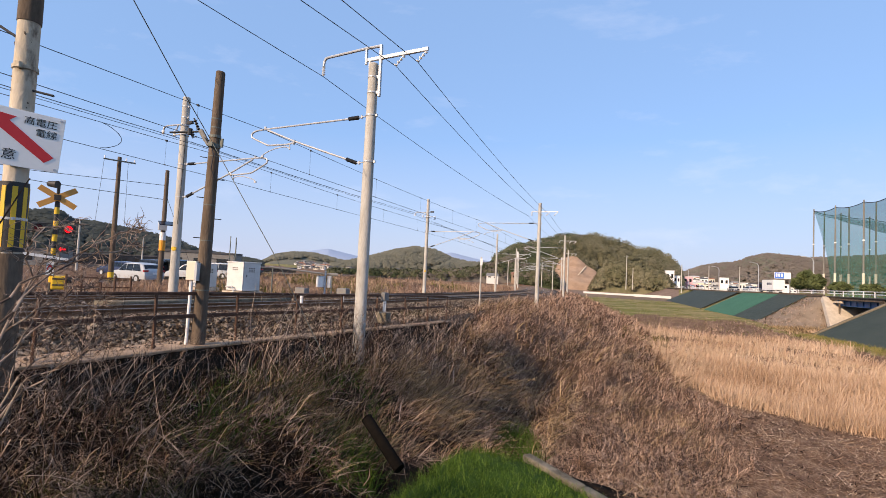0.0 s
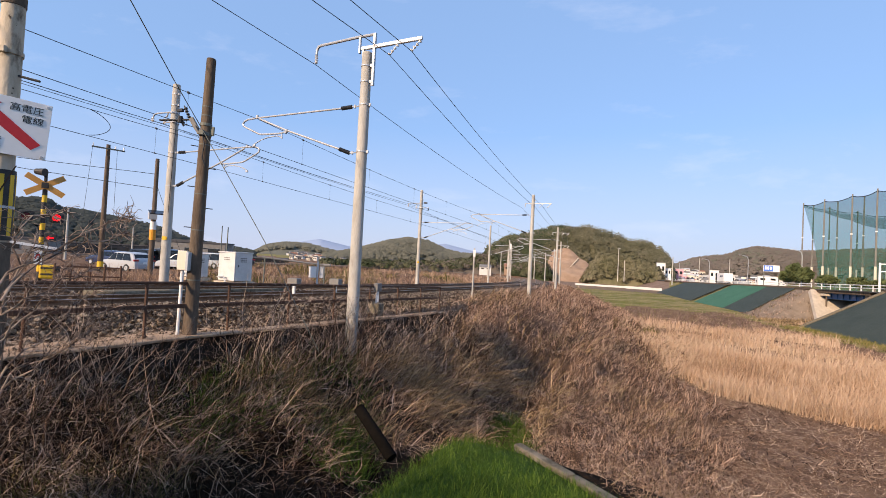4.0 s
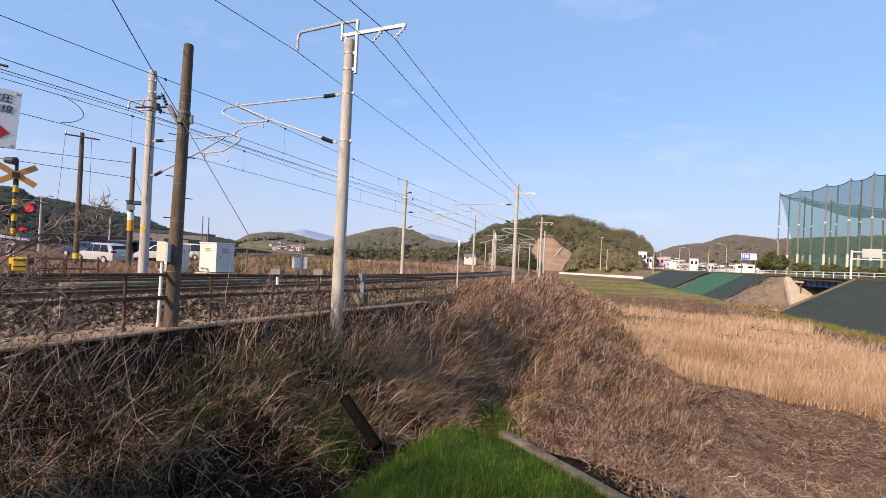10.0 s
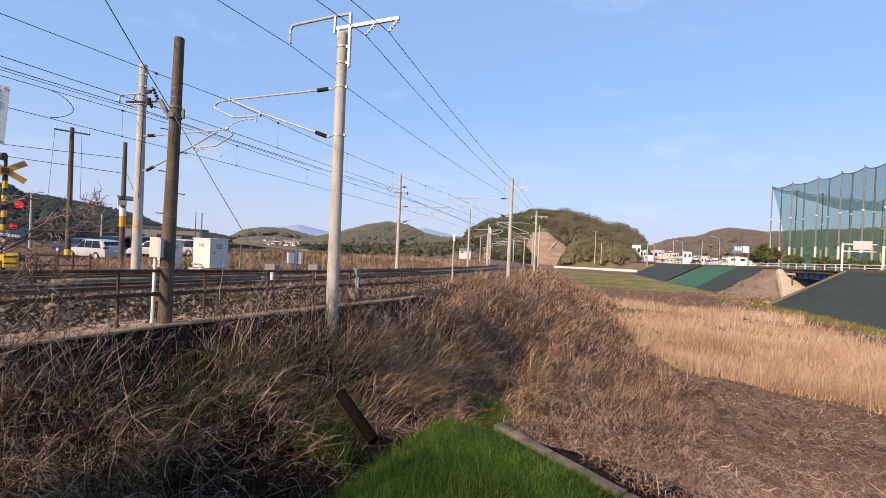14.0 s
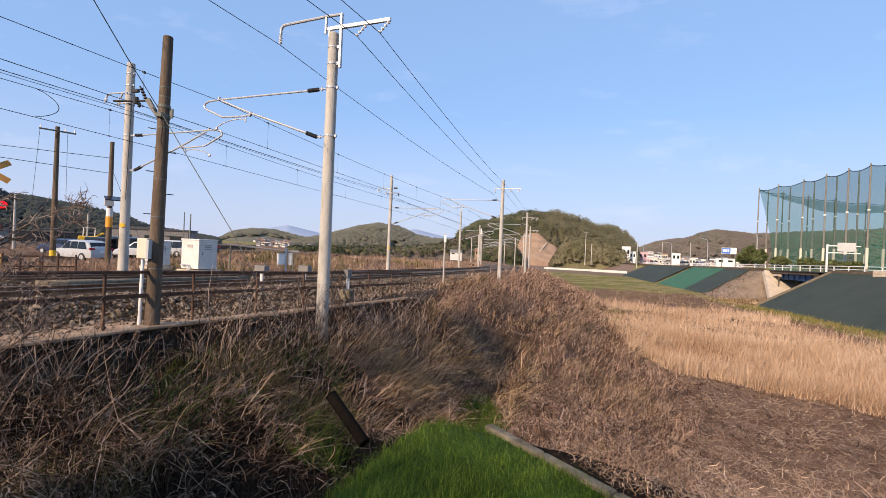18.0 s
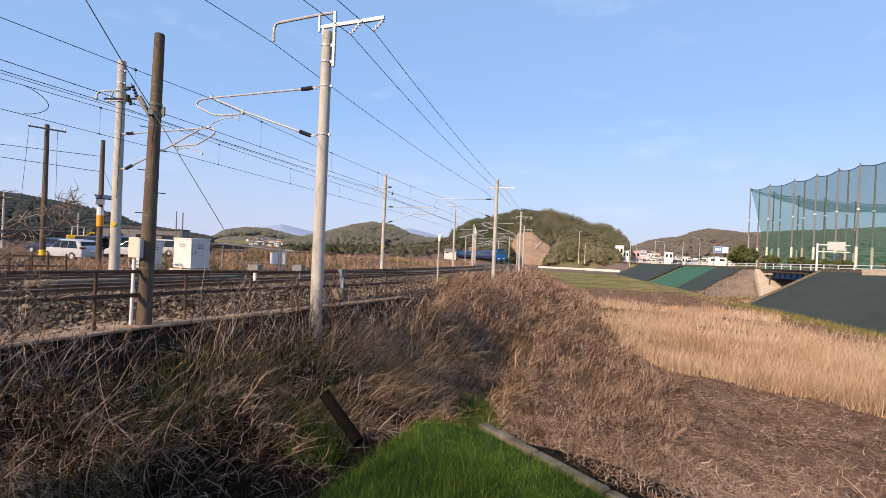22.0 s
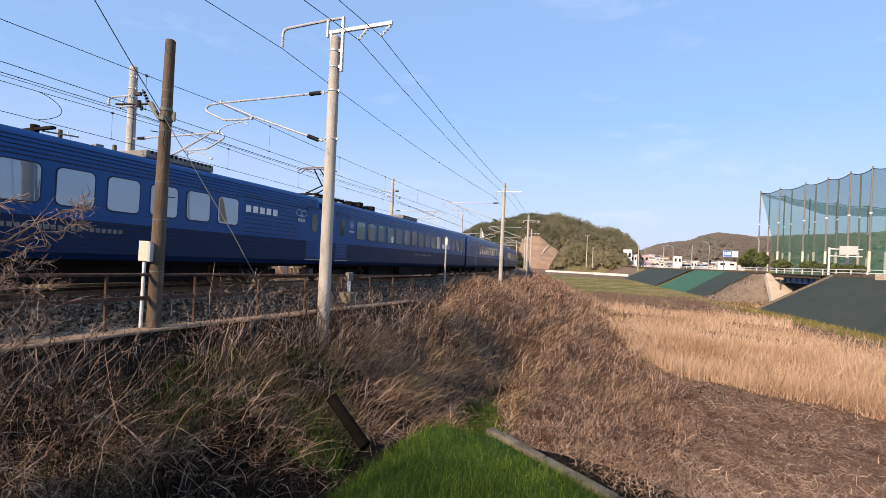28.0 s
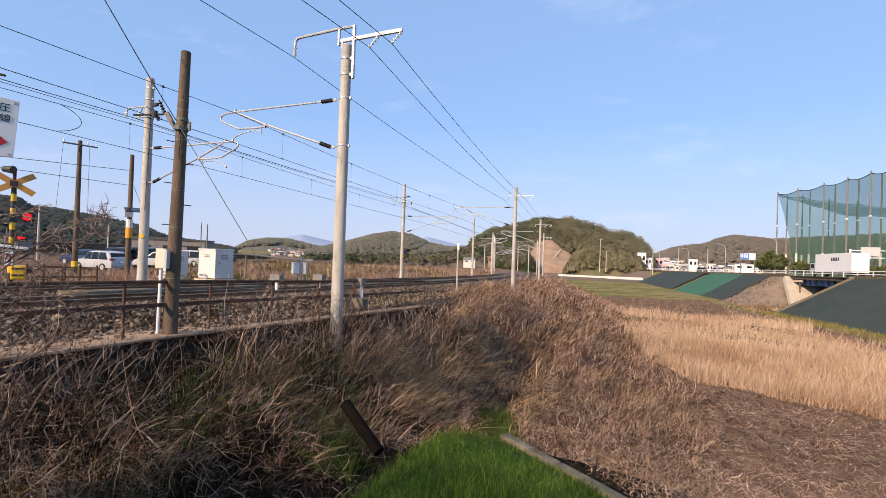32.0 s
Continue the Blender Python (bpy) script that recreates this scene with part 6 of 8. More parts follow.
    stems("dry_weeds", x, y, rng.uniform(0.4, 1.15, len(x)) * (0.55 + 0.65 * clump(x, y, 0.35)), 0.25, np.maximum(0.010, d * 0.0010), M["mown"], "dry brown weeds beyond the tracks", "weeds", rng, 2, (0.75, 0.25), (0.3, 0.0), 0.0, 0.2)
    x, y, d = polar(9000, -26, 4, 27, 70, rng, 0.8)
    s, q = along(x, y)
    keep = (q < -8.8) & (s > 9) & (clump(x + 3, y + 6, 0.25) > 0.6)
    x, y, d = x[keep], y[keep], d[keep]
    stems("green_weeds", x, y, rng.uniform(0.4, 1.3, len(x)), 0.3, d * 0.0013, M["olive"], "olive-green weeds among the dry ones beyond the tracks", "weeds", rng, 2, (0.7, 0.25))
    # thin weeds on the gravel shoulder
    x, y, d = polar(34000, -48, 12, 9, 60, rng, 0.8)
    s, q = along(x, y)
    keep = (q > 1.9) & (q < 4.0) & (clump(x, y, 1.3) > np.interp(s, [2, 9, 16], [0.55, 0.3, 0.1]))
    x, y, d = x[keep], y[keep], d[keep]
    stems("shoulder_weeds", x, y, rng.uniform(0.12, 0.5, len(x)), 0.35, np.maximum(0.005, d * 0.0009), M["tan"], "thin dry weeds on the gravel shoulder", "weeds", rng, 3, (0.7, 0.25), zoff=0.05)
    P = np.array([tuple(line(a, 1.9 + 1.9 * b)) for a, b in zip(rng.uniform(14.5, 21.0, 2600), rng.random(2600))])
    x, y = P[:, 0], P[:, 1]
    keep = clump(x + 1, y, 1.6) > 0.35
    x, y = x[keep], y[keep]
    stems("shoulder_grass", x, y, rng.uniform(0.12, 0.4, len(x)), 0.3, rng.uniform(0.008, 0.018, len(x)), M["olive"], "olive-green grass on the shoulder near the fence's end", "grass", rng, 3, (0.75, 0.2), zoff=0.05)
    # green grass on the near bank
    x, y, d = polar(74000, -40, 50, 1.5, 5.0, rng, 0.7)
    lf, rt = bank_edges(x, y)
    keep = (lf > -0.30 + 0.10 * bumps(x, y, 3)) & (rt > 0.02) & (y < 4.9)
    x, y, d = x[keep], y[keep], d[keep]
    stems("green_grass", x, y, rng.uniform(0.04, 0.13, len(x)) * (0.45 + 0.8 * clump(x, y, 3.1)), 0.3, rng.uniform(0.0022, 0.005, len(x)), M["green"], "lush green grass on the bank", "grass", rng, 2, (0.8, 0.25))
    x, y, d = polar(16000, 5.0, 14, 4.4, 17.0, rng, 0.9)
    keep = green_hollow(x, y, d) & (bank_edges(x, y)[0] < 0) & (clump(x, y, 2.2) > 0.25) & (d > 8.5)
    stems("ditch_grass", x[keep], y[keep], rng.uniform(0.25, 0.7, keep.sum()), 0.3, rng.uniform(0.008, 0.017, keep.sum()), M["green"], "green grass down in the ditch", "grass", rng, 2, (0.75, 0.25))
    # turf and banks far across the field
    x, y, d = polar(9000, 14, 62, 60, 170, rng, 0.9)
    s, q = along(x, y)
    tx = toe_x(y)
    keep = (q > 12) & (x < tx + 8.6) & (straw_zone(x, y) < 0.5) & ((x < tx - 0.6) | ((y > 75.5) & (y < 80.5)) | ((y > 106.3) & (y < 108.7)))
    x, y, d = x[keep], y[keep], d[keep]
    stems("meadow_tufts", x, y, rng.uniform(0.1, 0.3, len(x)), 0.3, d * 0.0011, M["meadow"], "short olive and straw tufts on the far meadow", "grass", rng, 2, (0.8, 0.2))


growth()


def bare_bush(base, boughs, seed, reach=4.5):
    """A leafless bush: crooked boughs through the named ways (azimuth, rise), with fine twigs towards their ends."""
    rng = random.Random(seed)
    b = empty("bare_bush", Matrix.Translation(base), "leafless bush of crooked brown boughs with fine twig heads", "bush")

    def wobble(k):
        return Vector((rng.uniform(-k, k), rng.uniform(-k, k), rng.uniform(-k, k)))
    for bough in boughs:
        way = [Vector((rng.uniform(-.25, .25), rng.uniform(-.25, .25), -0.1))] + [spot(az, reach + rng.uniform(-.15, .15), 6.5 + reach * tan) - base for az, tan in bough]
        pts = [way[0]]
        for p, q in zip(way, way[1:]):
            for k in range(1, 4):
                pts.append(p.lerp(q, k / 3) + wobble(0.022))
        bm = B()
        n = len(pts) - 1
        r0 = 0.0095
        for k in range(n):
            rod(bm, pts[k], pts[k + 1], r0 * (1 - 0.75 * k / n), r0 * (1 - 0.75 * (k + 1) / n), 6, False)
        part("bough", bm, M["cane"], b)
        bm = B()
        for k in range(n // 3, n + 1):
            for _ in range(2 if k < n - 4 else 6):
                q = pts[k]
                ahead = (pts[min(k + 1, n)] - pts[max(k - 1, 0)]).normalized()
                e = (ahead * 0.5 + wobble(0.9)).normalized()
                left = rng.uniform(0.12, 0.3) if k < n - 4 else rng.uniform(0.05, 0.16)
                r = 0.0032
                while left > 0 and r > 0.001:
                    step = min(left, rng.uniform(0.025, 0.06))
                    nxt = q + e * step
                    rod(bm, q, nxt, r, r * 0.85, 4, False)
                    if rng.random() < 0.5:
                        rod(bm, nxt, nxt + (e + wobble(1.0)).normalized() * step * 1.1, r * 0.7, r * 0.4, 3, False)
                    q, e, r, left = nxt, (e + wobble(0.7)).normalized(), r * 0.85, left - step
        tagged(part("twig_head", bm, M["cane"], b), "fine crooked twigs and dry seed heads", kind="stuff")
    return b


bare_bush(spot(-55, 4.6), [
    ((-43.6, -0.09), (-42.2, -0.059), (-40.0, -0.024), (-37.5, 0.0085), (-35.8, 0.028), (-34.2, 0.048), (-33.7, 0.053)),
    ((-43.5, -0.12), (-41.5, -0.055), (-38.8, -0.017), (-36.6, -0.003), (-34.6, 0.013), (-33.9, 0.018)),
    ((-43.2, -0.11), (-41.6, -0.045), (-42.3, -0.005), (-41.8, 0.019), (-40.3, 0.04), (-39.0, 0.047)),
    ((-43.6, -0.14), (-41.0, -0.10), (-38.6, -0.065), (-36.8, -0.05)),
], 3)
bare_bush(spot(-54, 5.2), [
    ((-43.0, -0.17), (-40.5, -0.12), (-39.0, -0.06), (-38.2, -0.03)),
    ((-42.0, -0.20), (-39.0, -0.15), (-37.2, -0.10), (-36.0, -0.085)),
    ((-43.5, -0.16), (-42.4, -0.08), (-41.0, -0.03), (-40.6, 0.0)),
    ((-41.5, -0.22), (-38.0, -0.18), (-35.8, -0.13)),
    ((-43.8, -0.2), (-42.0, -0.14), (-40.8, -0.08), (-38.9, -0.09)),
    ((-42.5, -0.24), (-39.5, -0.2), (-37.0, -0.16), (-35.2, -0.15)),
], 5, 5.0)


# ---- things beside the line ----
def sp(az, d, tan):
    return spot(az, d, 6.5 + d * tan)


def facing(p, az):
    """A pose at p whose -y side faces the compass way az."""
    return Matrix.Translation(p) @ Matrix.Rotation(radians(180 - az), 4, "Z")


# kerb of the bank: a row of concrete blocks
kerb = empty("kerb", Matrix(), "weathered concrete kerb blocks beside the grass", "kerb", kind="structure")
for k in range(7):
    a = Vector((0.82, 4.12, 0)).lerp(Vector((3.1, 0.03, 0)), k / 7)
    b = Vector((0.82, 4.12, 0)).lerp(Vector((3.1, 0.03, 0)), (k + 0.985) / 7)
    m = Matrix.Translation((a + b) / 2 + Vector((0, 0, 4.79))) @ (b - a).to_track_quat("X", "Z").to_matrix().to_4x4()
    bm = B()
    box(bm, (0, 0, 0), ((b - a).length, 0.09, 0.24), m, 0.02)
    part("kerb_block", bm, M["kerbstone"], kerb)

# tilted black pipe in the weeds
bm = B()
a, b = sp(-8.3, 4.3, -0.326), sp(-4.3, 3.95, -0.424)
rod(bm, a, b + (b - a) * 0.06, 0.05, 0.05, 16)
rod(bm, a + (a - b).normalized() * 0.004, a, 0.053, 0.053, 16)
tagged(part("pipe", bm, M["pipe"]), "tilted black pipe sticking out of the weeds", "pipe")


def text_mesh(name, body, size, material, parent, m, depth=0.002):
    cu = bpy.data.curves.new(name, "FONT")
    cu.body, cu.size, cu.extrude, cu.align_x, cu.align_y = body, size, depth, "CENTER", "CENTER"
    tmp = bpy.data.objects.new(name, cu)
    scene.collection.objects.link(tmp)
    me = bpy.data.meshes.new_from_object(tmp.evaluated_get(bpy.context.evaluated_depsgraph_get()))
    bpy.data.objects.remove(tmp)
    me.materials.clear()
    me.materials.append(material)
    ob = new(name, me)
    ob.parent = parent
    ob.matrix_local = m
    return ob


def warning_pole():
    p0 = spot(-43.35, 9.15)
    top = 6.5 + 9.15 * 0.62
    base = p0.z - 0.3
    p = empty("warning_pole", Matrix.Translation((p0.x, p0.y, base)), "weathered concrete pole with striped band and warning sign", "pole")
    H = top - base
    bm = B()
    rod(bm, (0, 0, 0), (0, 0, H), 0.158, 0.125, 24)
    smooth_all(part("shaft", bm, M["flaking"], p))

    def zt(t):
        return 6.5 + 9.15 * t - base
    bm = B()
    rod(bm, (0, 0, zt(0.365)), (0, 0, H + 0.004), 0.144, 0.131, 24)
    smooth_all(part("dark_sleeve", bm, M["old_concrete"], p, "dark brown upper sleeve"))
    bm = B()
    rod(bm, (0, 0, zt(-0.005)), (0, 0, zt(0.105)), 0.166, 0.164, 24)
    lower = B()
    rod(lower, (0, 0, 0.0), (0, 0, zt(-0.008)), 0.168, 0.163, 24)
    smooth_all(part("dark_foot", lower, M["old_concrete"], p, "dark brown foot of the pole"))
    band = smooth_all(part("striped_band", bm, M["stripeblack"], p, "black band with yellow upright stripes"))
    for k in range(8):
        a = math.tau * k / 8
        bm = B()
        m = Matrix.Rotation(a, 4, "Z")
        box(bm, (0.164, 0, (zt(0.002) + zt(0.098)) / 2), (0.008, 0.06, zt(0.098) - zt(0.002)), m, 0.002)
        part("yellow_stripe", bm, M["yellow"], band)
    bm = B()
    rod(bm, (0, 0, zt(0.045)), (0, 0, zt(0.049)), 0.171, 0.171, 24)
    part("strap", bm, M["galv"], p)
    for t in (0.29, 0.135):
        bm = B()
        rod(bm, (0, 0, zt(t) - 0.03), (0, 0, zt(t) + 0.03), 0.153, 0.153, 24)
        box(bm, (0.05, -0.165, zt(t)), (0.07, 0.06, 0.09), bevel=0.01)
        part("pole_clamp", bm, M["flaking"], p)
    rp = random.Random(3)
    for i in range(16):
        a, h = rp.uniform(-2.6, -0.4), zt(rp.uniform(0.12, 0.36))
        bm = B()
        box(bm, (0, 0, 0), (0.004, rp.uniform(0.006, 0.022), rp.uniform(0.012, 0.04)), Matrix.Translation((0.142 * math.cos(a), 0.142 * math.sin(a), h)) @ Matrix.Rotation(a, 4, "Z") @ pose(0, 0, 0, rp.uniform(-50, 50), 0, 0), 0.002)
        part("paint_flake", bm, M["old_concrete"], p, "dark bare spot where the paint has flaked off")
    bm = B()
    tube(bm, [(0.14, 0.0, zt(0.255)), (0.4, 0.05, zt(0.25))], 0.018, 8)
    part("step_bolt", bm, M["black"], p)
    bm = B()
    tube(bm, [(-0.14, 0.0, zt(0.34)), (-0.45, -0.02, zt(0.36))], 0.02, 8)
    part("step_bolt", bm, M["black"], p)
    # sign: right edge at azimuth -40.5, facing the bank
    w, hgt = 0.95, 0.82
    c = Vector((p0.x, p0.y, 0)) - Vector((math.sin(radians(-43)), math.cos(radians(-43)), 0)) * 0.2
    cz = 6.5 + 9.0 * 0.176
    m = Matrix.Translation(Vector((-(p0.x - c.x), -(p0.y - c.y), cz - base))) @ Matrix.Rotation(radians(41), 4, "Z") @ pose(0, 0, 0, 0, 3.0, 0)
    bm = B()
    box(bm, (0, 0, 0), (w, 0.012, hgt), bevel=0.004)
    sign = part("sign_plate", bm, M["signwhite"], p, "white enamel warning sign with red arrow")
    sign.matrix_local = m
    # red arrow from lower right to upper left
    bm = B()
    pts = [(0.30, -0.29), (0.40, -0.2), (-0.13, 0.23), (-0.06, 0.30), (-0.36, 0.33), (-0.32, 0.06), (-0.25, 0.13)]
    fr = [bm.verts.new((x, -0.010, z)) for x, z in pts]
    bk = [bm.verts.new((x, -0.005, z)) for x, z in pts]
    bm.faces.new(fr)
    for i in range(7):
        bm.faces.new((fr[i], bk[i], bk[(i + 1) % 7], fr[(i + 1) % 7]))
    bmesh.ops.recalc_face_normals(bm, faces=bm.faces)
    part("arrow", bm, M["red"], sign, "red slanting arrow")
    for body, x, z, size in (("\u9ad8\u96fb\u5727", 0.205, 0.275, 0.125), ("\u96fb\u7dda", 0.28, 0.125, 0.125), ("\u6ce8\u610f", -0.17, -0.26, 0.17)):
        text_mesh("lettering", body, size, M["ink"], sign, Matrix.Translation((x, -0.009, z)) @ pose(0, 0, 0, 90, 0, 0))
    for x in (-0.43, 0.43):
        for z in (-0.37, 0.37):
            bm = B()
            rod(bm, (x, -0.02, z), (x, 0, z), 0.018, 0.018, 10)
            part("bolt", bm, M["galv"], sign)
    bm = B()
    box(bm, (-0.35, 0.0, -0.62), (0.42, 0.01, 0.3), bevel=0.003)
    part("small_plate", bm, M["panelgrey"], sign, "small grey plate under the sign")
    return p


warning_pole()


def stub_pole():
    p0 = spot(-27.5, 11.55, 6.5 - 0.166 * 11.55)
    H = 4.23 + 0.166 * 11.55
    p = empty("signal_pole", Matrix.Translation(p0) @ pose(0, 0, 0, 0, 0.9, 0), "brown weathered concrete pole on the wall with a cream box", "pole")
    bm = B()
    rod(bm, (0, 0, -0.25), (0, 0, H - 0.02), 0.155, 0.098, 20)
    rod(bm, (0, 0, H - 0.02), (0, 0, H), 0.098, 0.085, 20)
    smooth_all(part("shaft", bm, M["old_concrete"], p))
    for h in (1.2, 2.3, 3.1, 4.2, 4.85, 5.05):
        bm = B()
        rod(bm, (0, 0, h - 0.012), (0, 0, h + 0.012), 0.157 - 0.0092 * h, 0.157 - 0.0092 * h, 20)
        part("pole_band", bm, M["steelpost"], p)
    for i in range(6):
        bm = B()
        a = 0.6 + math.pi * (i % 2)
        h = 1.9 + 0.45 * i
        tube(bm, [(0.12 * math.cos(a), 0.12 * math.sin(a), h), (0.26 * math.cos(a), 0.26 * math.sin(a), h)], 0.01, 6)
        part("step_bolt", bm, M["black"], p)
    bm = B()
    box(bm, (-0.16, -0.17, 1.62), (0.2, 0.14, 0.42), bevel=0.012)
    bx = part("junction_box", bm, M["cream"], p, "cream steel junction box")
    bm = B()
    box(bm, (-0.04, -0.19, 1.6), (0.06, 0.16, 0.4), bevel=0.01)
    part("box_side", bm, M["panelgrey"], bx)
    bm = B()
    rod(bm, (-0.17, -0.16, -0.02), (-0.17, -0.16, 1.42), 0.035, 0.035, 10)
    part("conduit", bm, M["white"], p, "white plastic cable conduit")
    # wire anchor: band, yoke, strain insulators and a bracket
    bm = B()
    rod(bm, (0, 0, 4.40), (0, 0, 4.48), 0.128, 0.126, 16)
    rod(bm, (0, 0, 4.62), (0, 0, 4.68), 0.126, 0.124, 16)
    box(bm, (0.0, -0.15, 4.44), (0.1, 0.1, 0.1), bevel=0.01)
    box(bm, (0.14, 0, 4.52), (0.1, 0.05, 0.2), bevel=0.01)
    part("anchor_band", bm, M["steelpost"], p, "dark steel anchor bands")
    bm = B()
    box(bm, (0, 0, 0), (0.10, 0.08, 0.30), pose(-0.22, -0.08, 4.64, 0, -32, 0), 0.02)
    box(bm, (0, 0, 0), (0.05, 0.12, 0.2), pose(-0.13, -0.1, 4.50, 0, -32, 0), 0.01)
    part("anchor_clamp", bm, M["roofgrey"], p, "weathered grey wire anchor")
    bm = B()
    for i in range(4):
        c = Vector((-0.33 - 0.03 * i, -0.1, 4.77 + 0.06 * i))
        rod(bm, c, c + Vector((-0.015, 0, 0.03)), 0.038, 0.028, 10)
    rod(bm, (-0.3, -0.1, 4.70), (-0.46, -0.1, 5.02), 0.015, 0.015, 6)
    part("strain_insulator", bm, M["black"], p, "small dark strain insulator")
    bm = B()
    tube(bm, [(-0.25, -0.08, 4.74), (-0.5, -0.1, 4.70), (-0.95, -0.12, 4.66)], 0.022, 8)
    rod(bm, (-0.52, -0.1, 4.64), (-0.52, -0.1, 4.78), 0.05, 0.05, 8)
    part("strain_rod", bm, M["black"], p)
    bm = B()
    tube(bm, [(0.0, -0.13, 4.42), (0.08, -0.17, 4.2), (0.05, -0.16, 3.9), (0.12, -0.13, 3.7)], 0.012, 6)
    part("loose_wire", bm, M["black"], p)
    return p


stub_pole()
wire("guy_wire", [sp(-35.7, 8.6, 0.463), sp(-30.5, 9.9, 0.3114), sp(-27.7, 11.2, 0.2332)], 0.009, "grey steel guy wire to the pole").data.materials[0] = M["steelpost"]
wire("guy_wire", [sp(-27.7, 11.2, 0.2332), sp(-20.3, 10.6, 0.0174), sp(-13.5, 10.3, -0.205)], 0.009, "grey steel guy wire anchored in the weeds").data.materials[0] = M["steelpost"]


def cabinet(az0, az1, d, t0, t1, label, q_turn=0.0):
    """A relay cabinet with door lines, seen at two faces."""
    h = (t1 - t0) * d
    c = sp((az0 + az1) / 2, d, t0)
    w = radians(az1 - az0) * d
    m = Matrix.Translation(c) @ Matrix.Rotation(-TH, 4, "Z")
    k = empty("relay_cabinet", m, label, "cabinet")
    bm = B()
    box(bm, (0, 0, h / 2 + 0.08), (w * 0.72, w * 0.66, h - 0.1), bevel=0.015)
    body = part("body", bm, M["cabinet"], k)
    bm = B()
    box(bm, (0, 0, h + 0.0), (w * 0.76, w * 0.70, 0.06), bevel=0.012)
    part("lid", bm, M["cabinet"], k)
    bm = B()
    box(bm, (w * 0.365, 0, h / 2 + 0.08), (0.012, w * 0.58, h - 0.3), bevel=0.003)
    d1 = part("door", bm, M["cabinet"], k)
    bm = B()
    box(bm, (w * 0.375, -w * 0.2, h / 2 + 0.1), (0.02, 0.04, 0.12), bevel=0.004)
    part("handle", bm, M["black"], d1)
    bm = B()
    for i in range(3):
        for j in range(4):
            box(bm, (w * 0.374, -0.18 + j * 0.1, h - 0.28 - i * 0.09), (0.006, 0.075, 0.05))
    part("lettering", bm, M["roofgrey"], k, "small illegible grey lettering")
    bm = B()
    for i in range(2):
        for j in range(4):
            box(bm, (-0.15 + j * 0.1, -w * 0.332, h - 0.28 - i * 0.09), (0.075, 0.006, 0.05))
    part("lettering", bm, M["roofgrey"], k)
    bm = B()
    box(bm, (0, 0, 0.0), (w * 0.9, w * 0.8, 0.16), bevel=0.01)
    part("plinth", bm, M["coping"], k)
    bm = B()
    tube(bm, [(-w * 0.3, -w * 0.4, 0.3), (0.0, -w * 0.42, 0.34), (w * 0.1, -w * 0.42, 0.06)], 0.035, 8)
    part("cable_box", bm, M["panelgrey"], k)
    return k


cabinet(-25.1, -21.5, 26, -0.066, -0.006, "white steel relay cabinet beside the tracks")
cabinet(-28.6, -26.0, 29, -0.060, -0.012, "smaller white steel cabinet behind a pole")


def track_device(az, d, t0, t1, wide, label):
    m = Matrix.Translation(sp(az, d, t0)) @ Matrix.Rotation(-TH, 4, "Z")
    k = empty("trackside_device", m, label, "signal box", "trackside devices")
    h = (t1 - t0) * d
    bm = B()
    rod(bm, (0, 0, -0.3), (0, 0, h * 0.7), 0.06, 0.06, 10)
    part("post", bm, M["white"], k)
    bm = B()
    box(bm, (0, 0, h * 0.82), (wide, 0.28, h * 0.42), bevel=0.02)
    part("housing", bm, M["roofgrey"], k)
    bm = B()
    rod(bm, (-wide / 2 - 0.1, 0, h * 0.85), (-wide / 2 + 0.05, 0, h * 0.85), 0.07, 0.09, 10)
    part("snout", bm, M["black"], k)
    return k


track_device(-16.8, 19.5, -0.088, -0.054, 0.5, "grey obstacle detector on a white post")
track_device(-12.0, 20.5, -0.084, -0.052, 0.5, "grey obstacle detector on a white post")
def twin_boxes():
    az, d = -14.2, 27.0
    k = empty("trackside_box", facing(sp(az, d, -0.066), az + 8), "white trackside box and slim case on a grey post", "signal box")
    bm = B()
    rod(bm, (0, 0, -0.3), (0, 0, 1.35), 0.05, 0.05, 10)
    part("post", bm, M["galv"], k)
    for x, w, z, h, mt in ((0.28, 0.42, 0.72, 0.6, "white"), (-0.2, 0.2, 0.72, 0.62, "panelgrey")):
        bm = B()
        box(bm, (x, -0.12, z), (w, 0.24, h), bevel=0.02)
        c = part("case", bm, M[mt], k)
        bm = B()
        box(bm, (x, -0.12, z + h / 2 + 0.015), (w + 0.05, 0.3, 0.03), bevel=0.008)
        part("lid", bm, M["panelgrey"], c)
    return k


twin_boxes()
# grey pipe barrier beyond the tracks
bar = empty("pipe_barrier", Matrix.Translation(sp(-20.4, 30, -0.07)), "long galvanised pipe barrier on posts among the weeds", "barrier")
o_ = bar.location.copy()
e0, e1 = sp(-20.6, 30, -0.0125) - o_, sp(-13.2, 30, -0.0235) - o_
bm = B()
rod(bm, e0, e1, 0.055, 0.05, 10)
rod(bm, e1 - Vector((0.3, 0, 0)), e1 + Vector((0.25, 0, 0.02)), 0.1, 0.09, 10)
part("boom", bm, M["roofgrey"], bar, "dull galvanised pipe boom")
for u_ in (0.05, 0.97):
    bm = B()
    q_ = e0.lerp(e1, u_)
    rod(bm, Vector((q_.x, q_.y, -0.6)), q_, 0.04, 0.04, 8)
    part("post", bm, M["steelpost"], bar)
track_device(-6.9, 16.8, -0.100, -0.058, 0.16, "slim white marker post with a dark cap")
bm = B()
box(bm, (0, 0, 0.12), (0.45, 0.35, 0.36), Matrix.Translation(sp(-7.0, 16.2, -0.118)) @ Matrix.Rotation(-TH, 4, "Z"), 0.03)
tagged(part("concrete_block", bm, M["kerbstone"]), "square concrete footing block on the shoulder", "block")


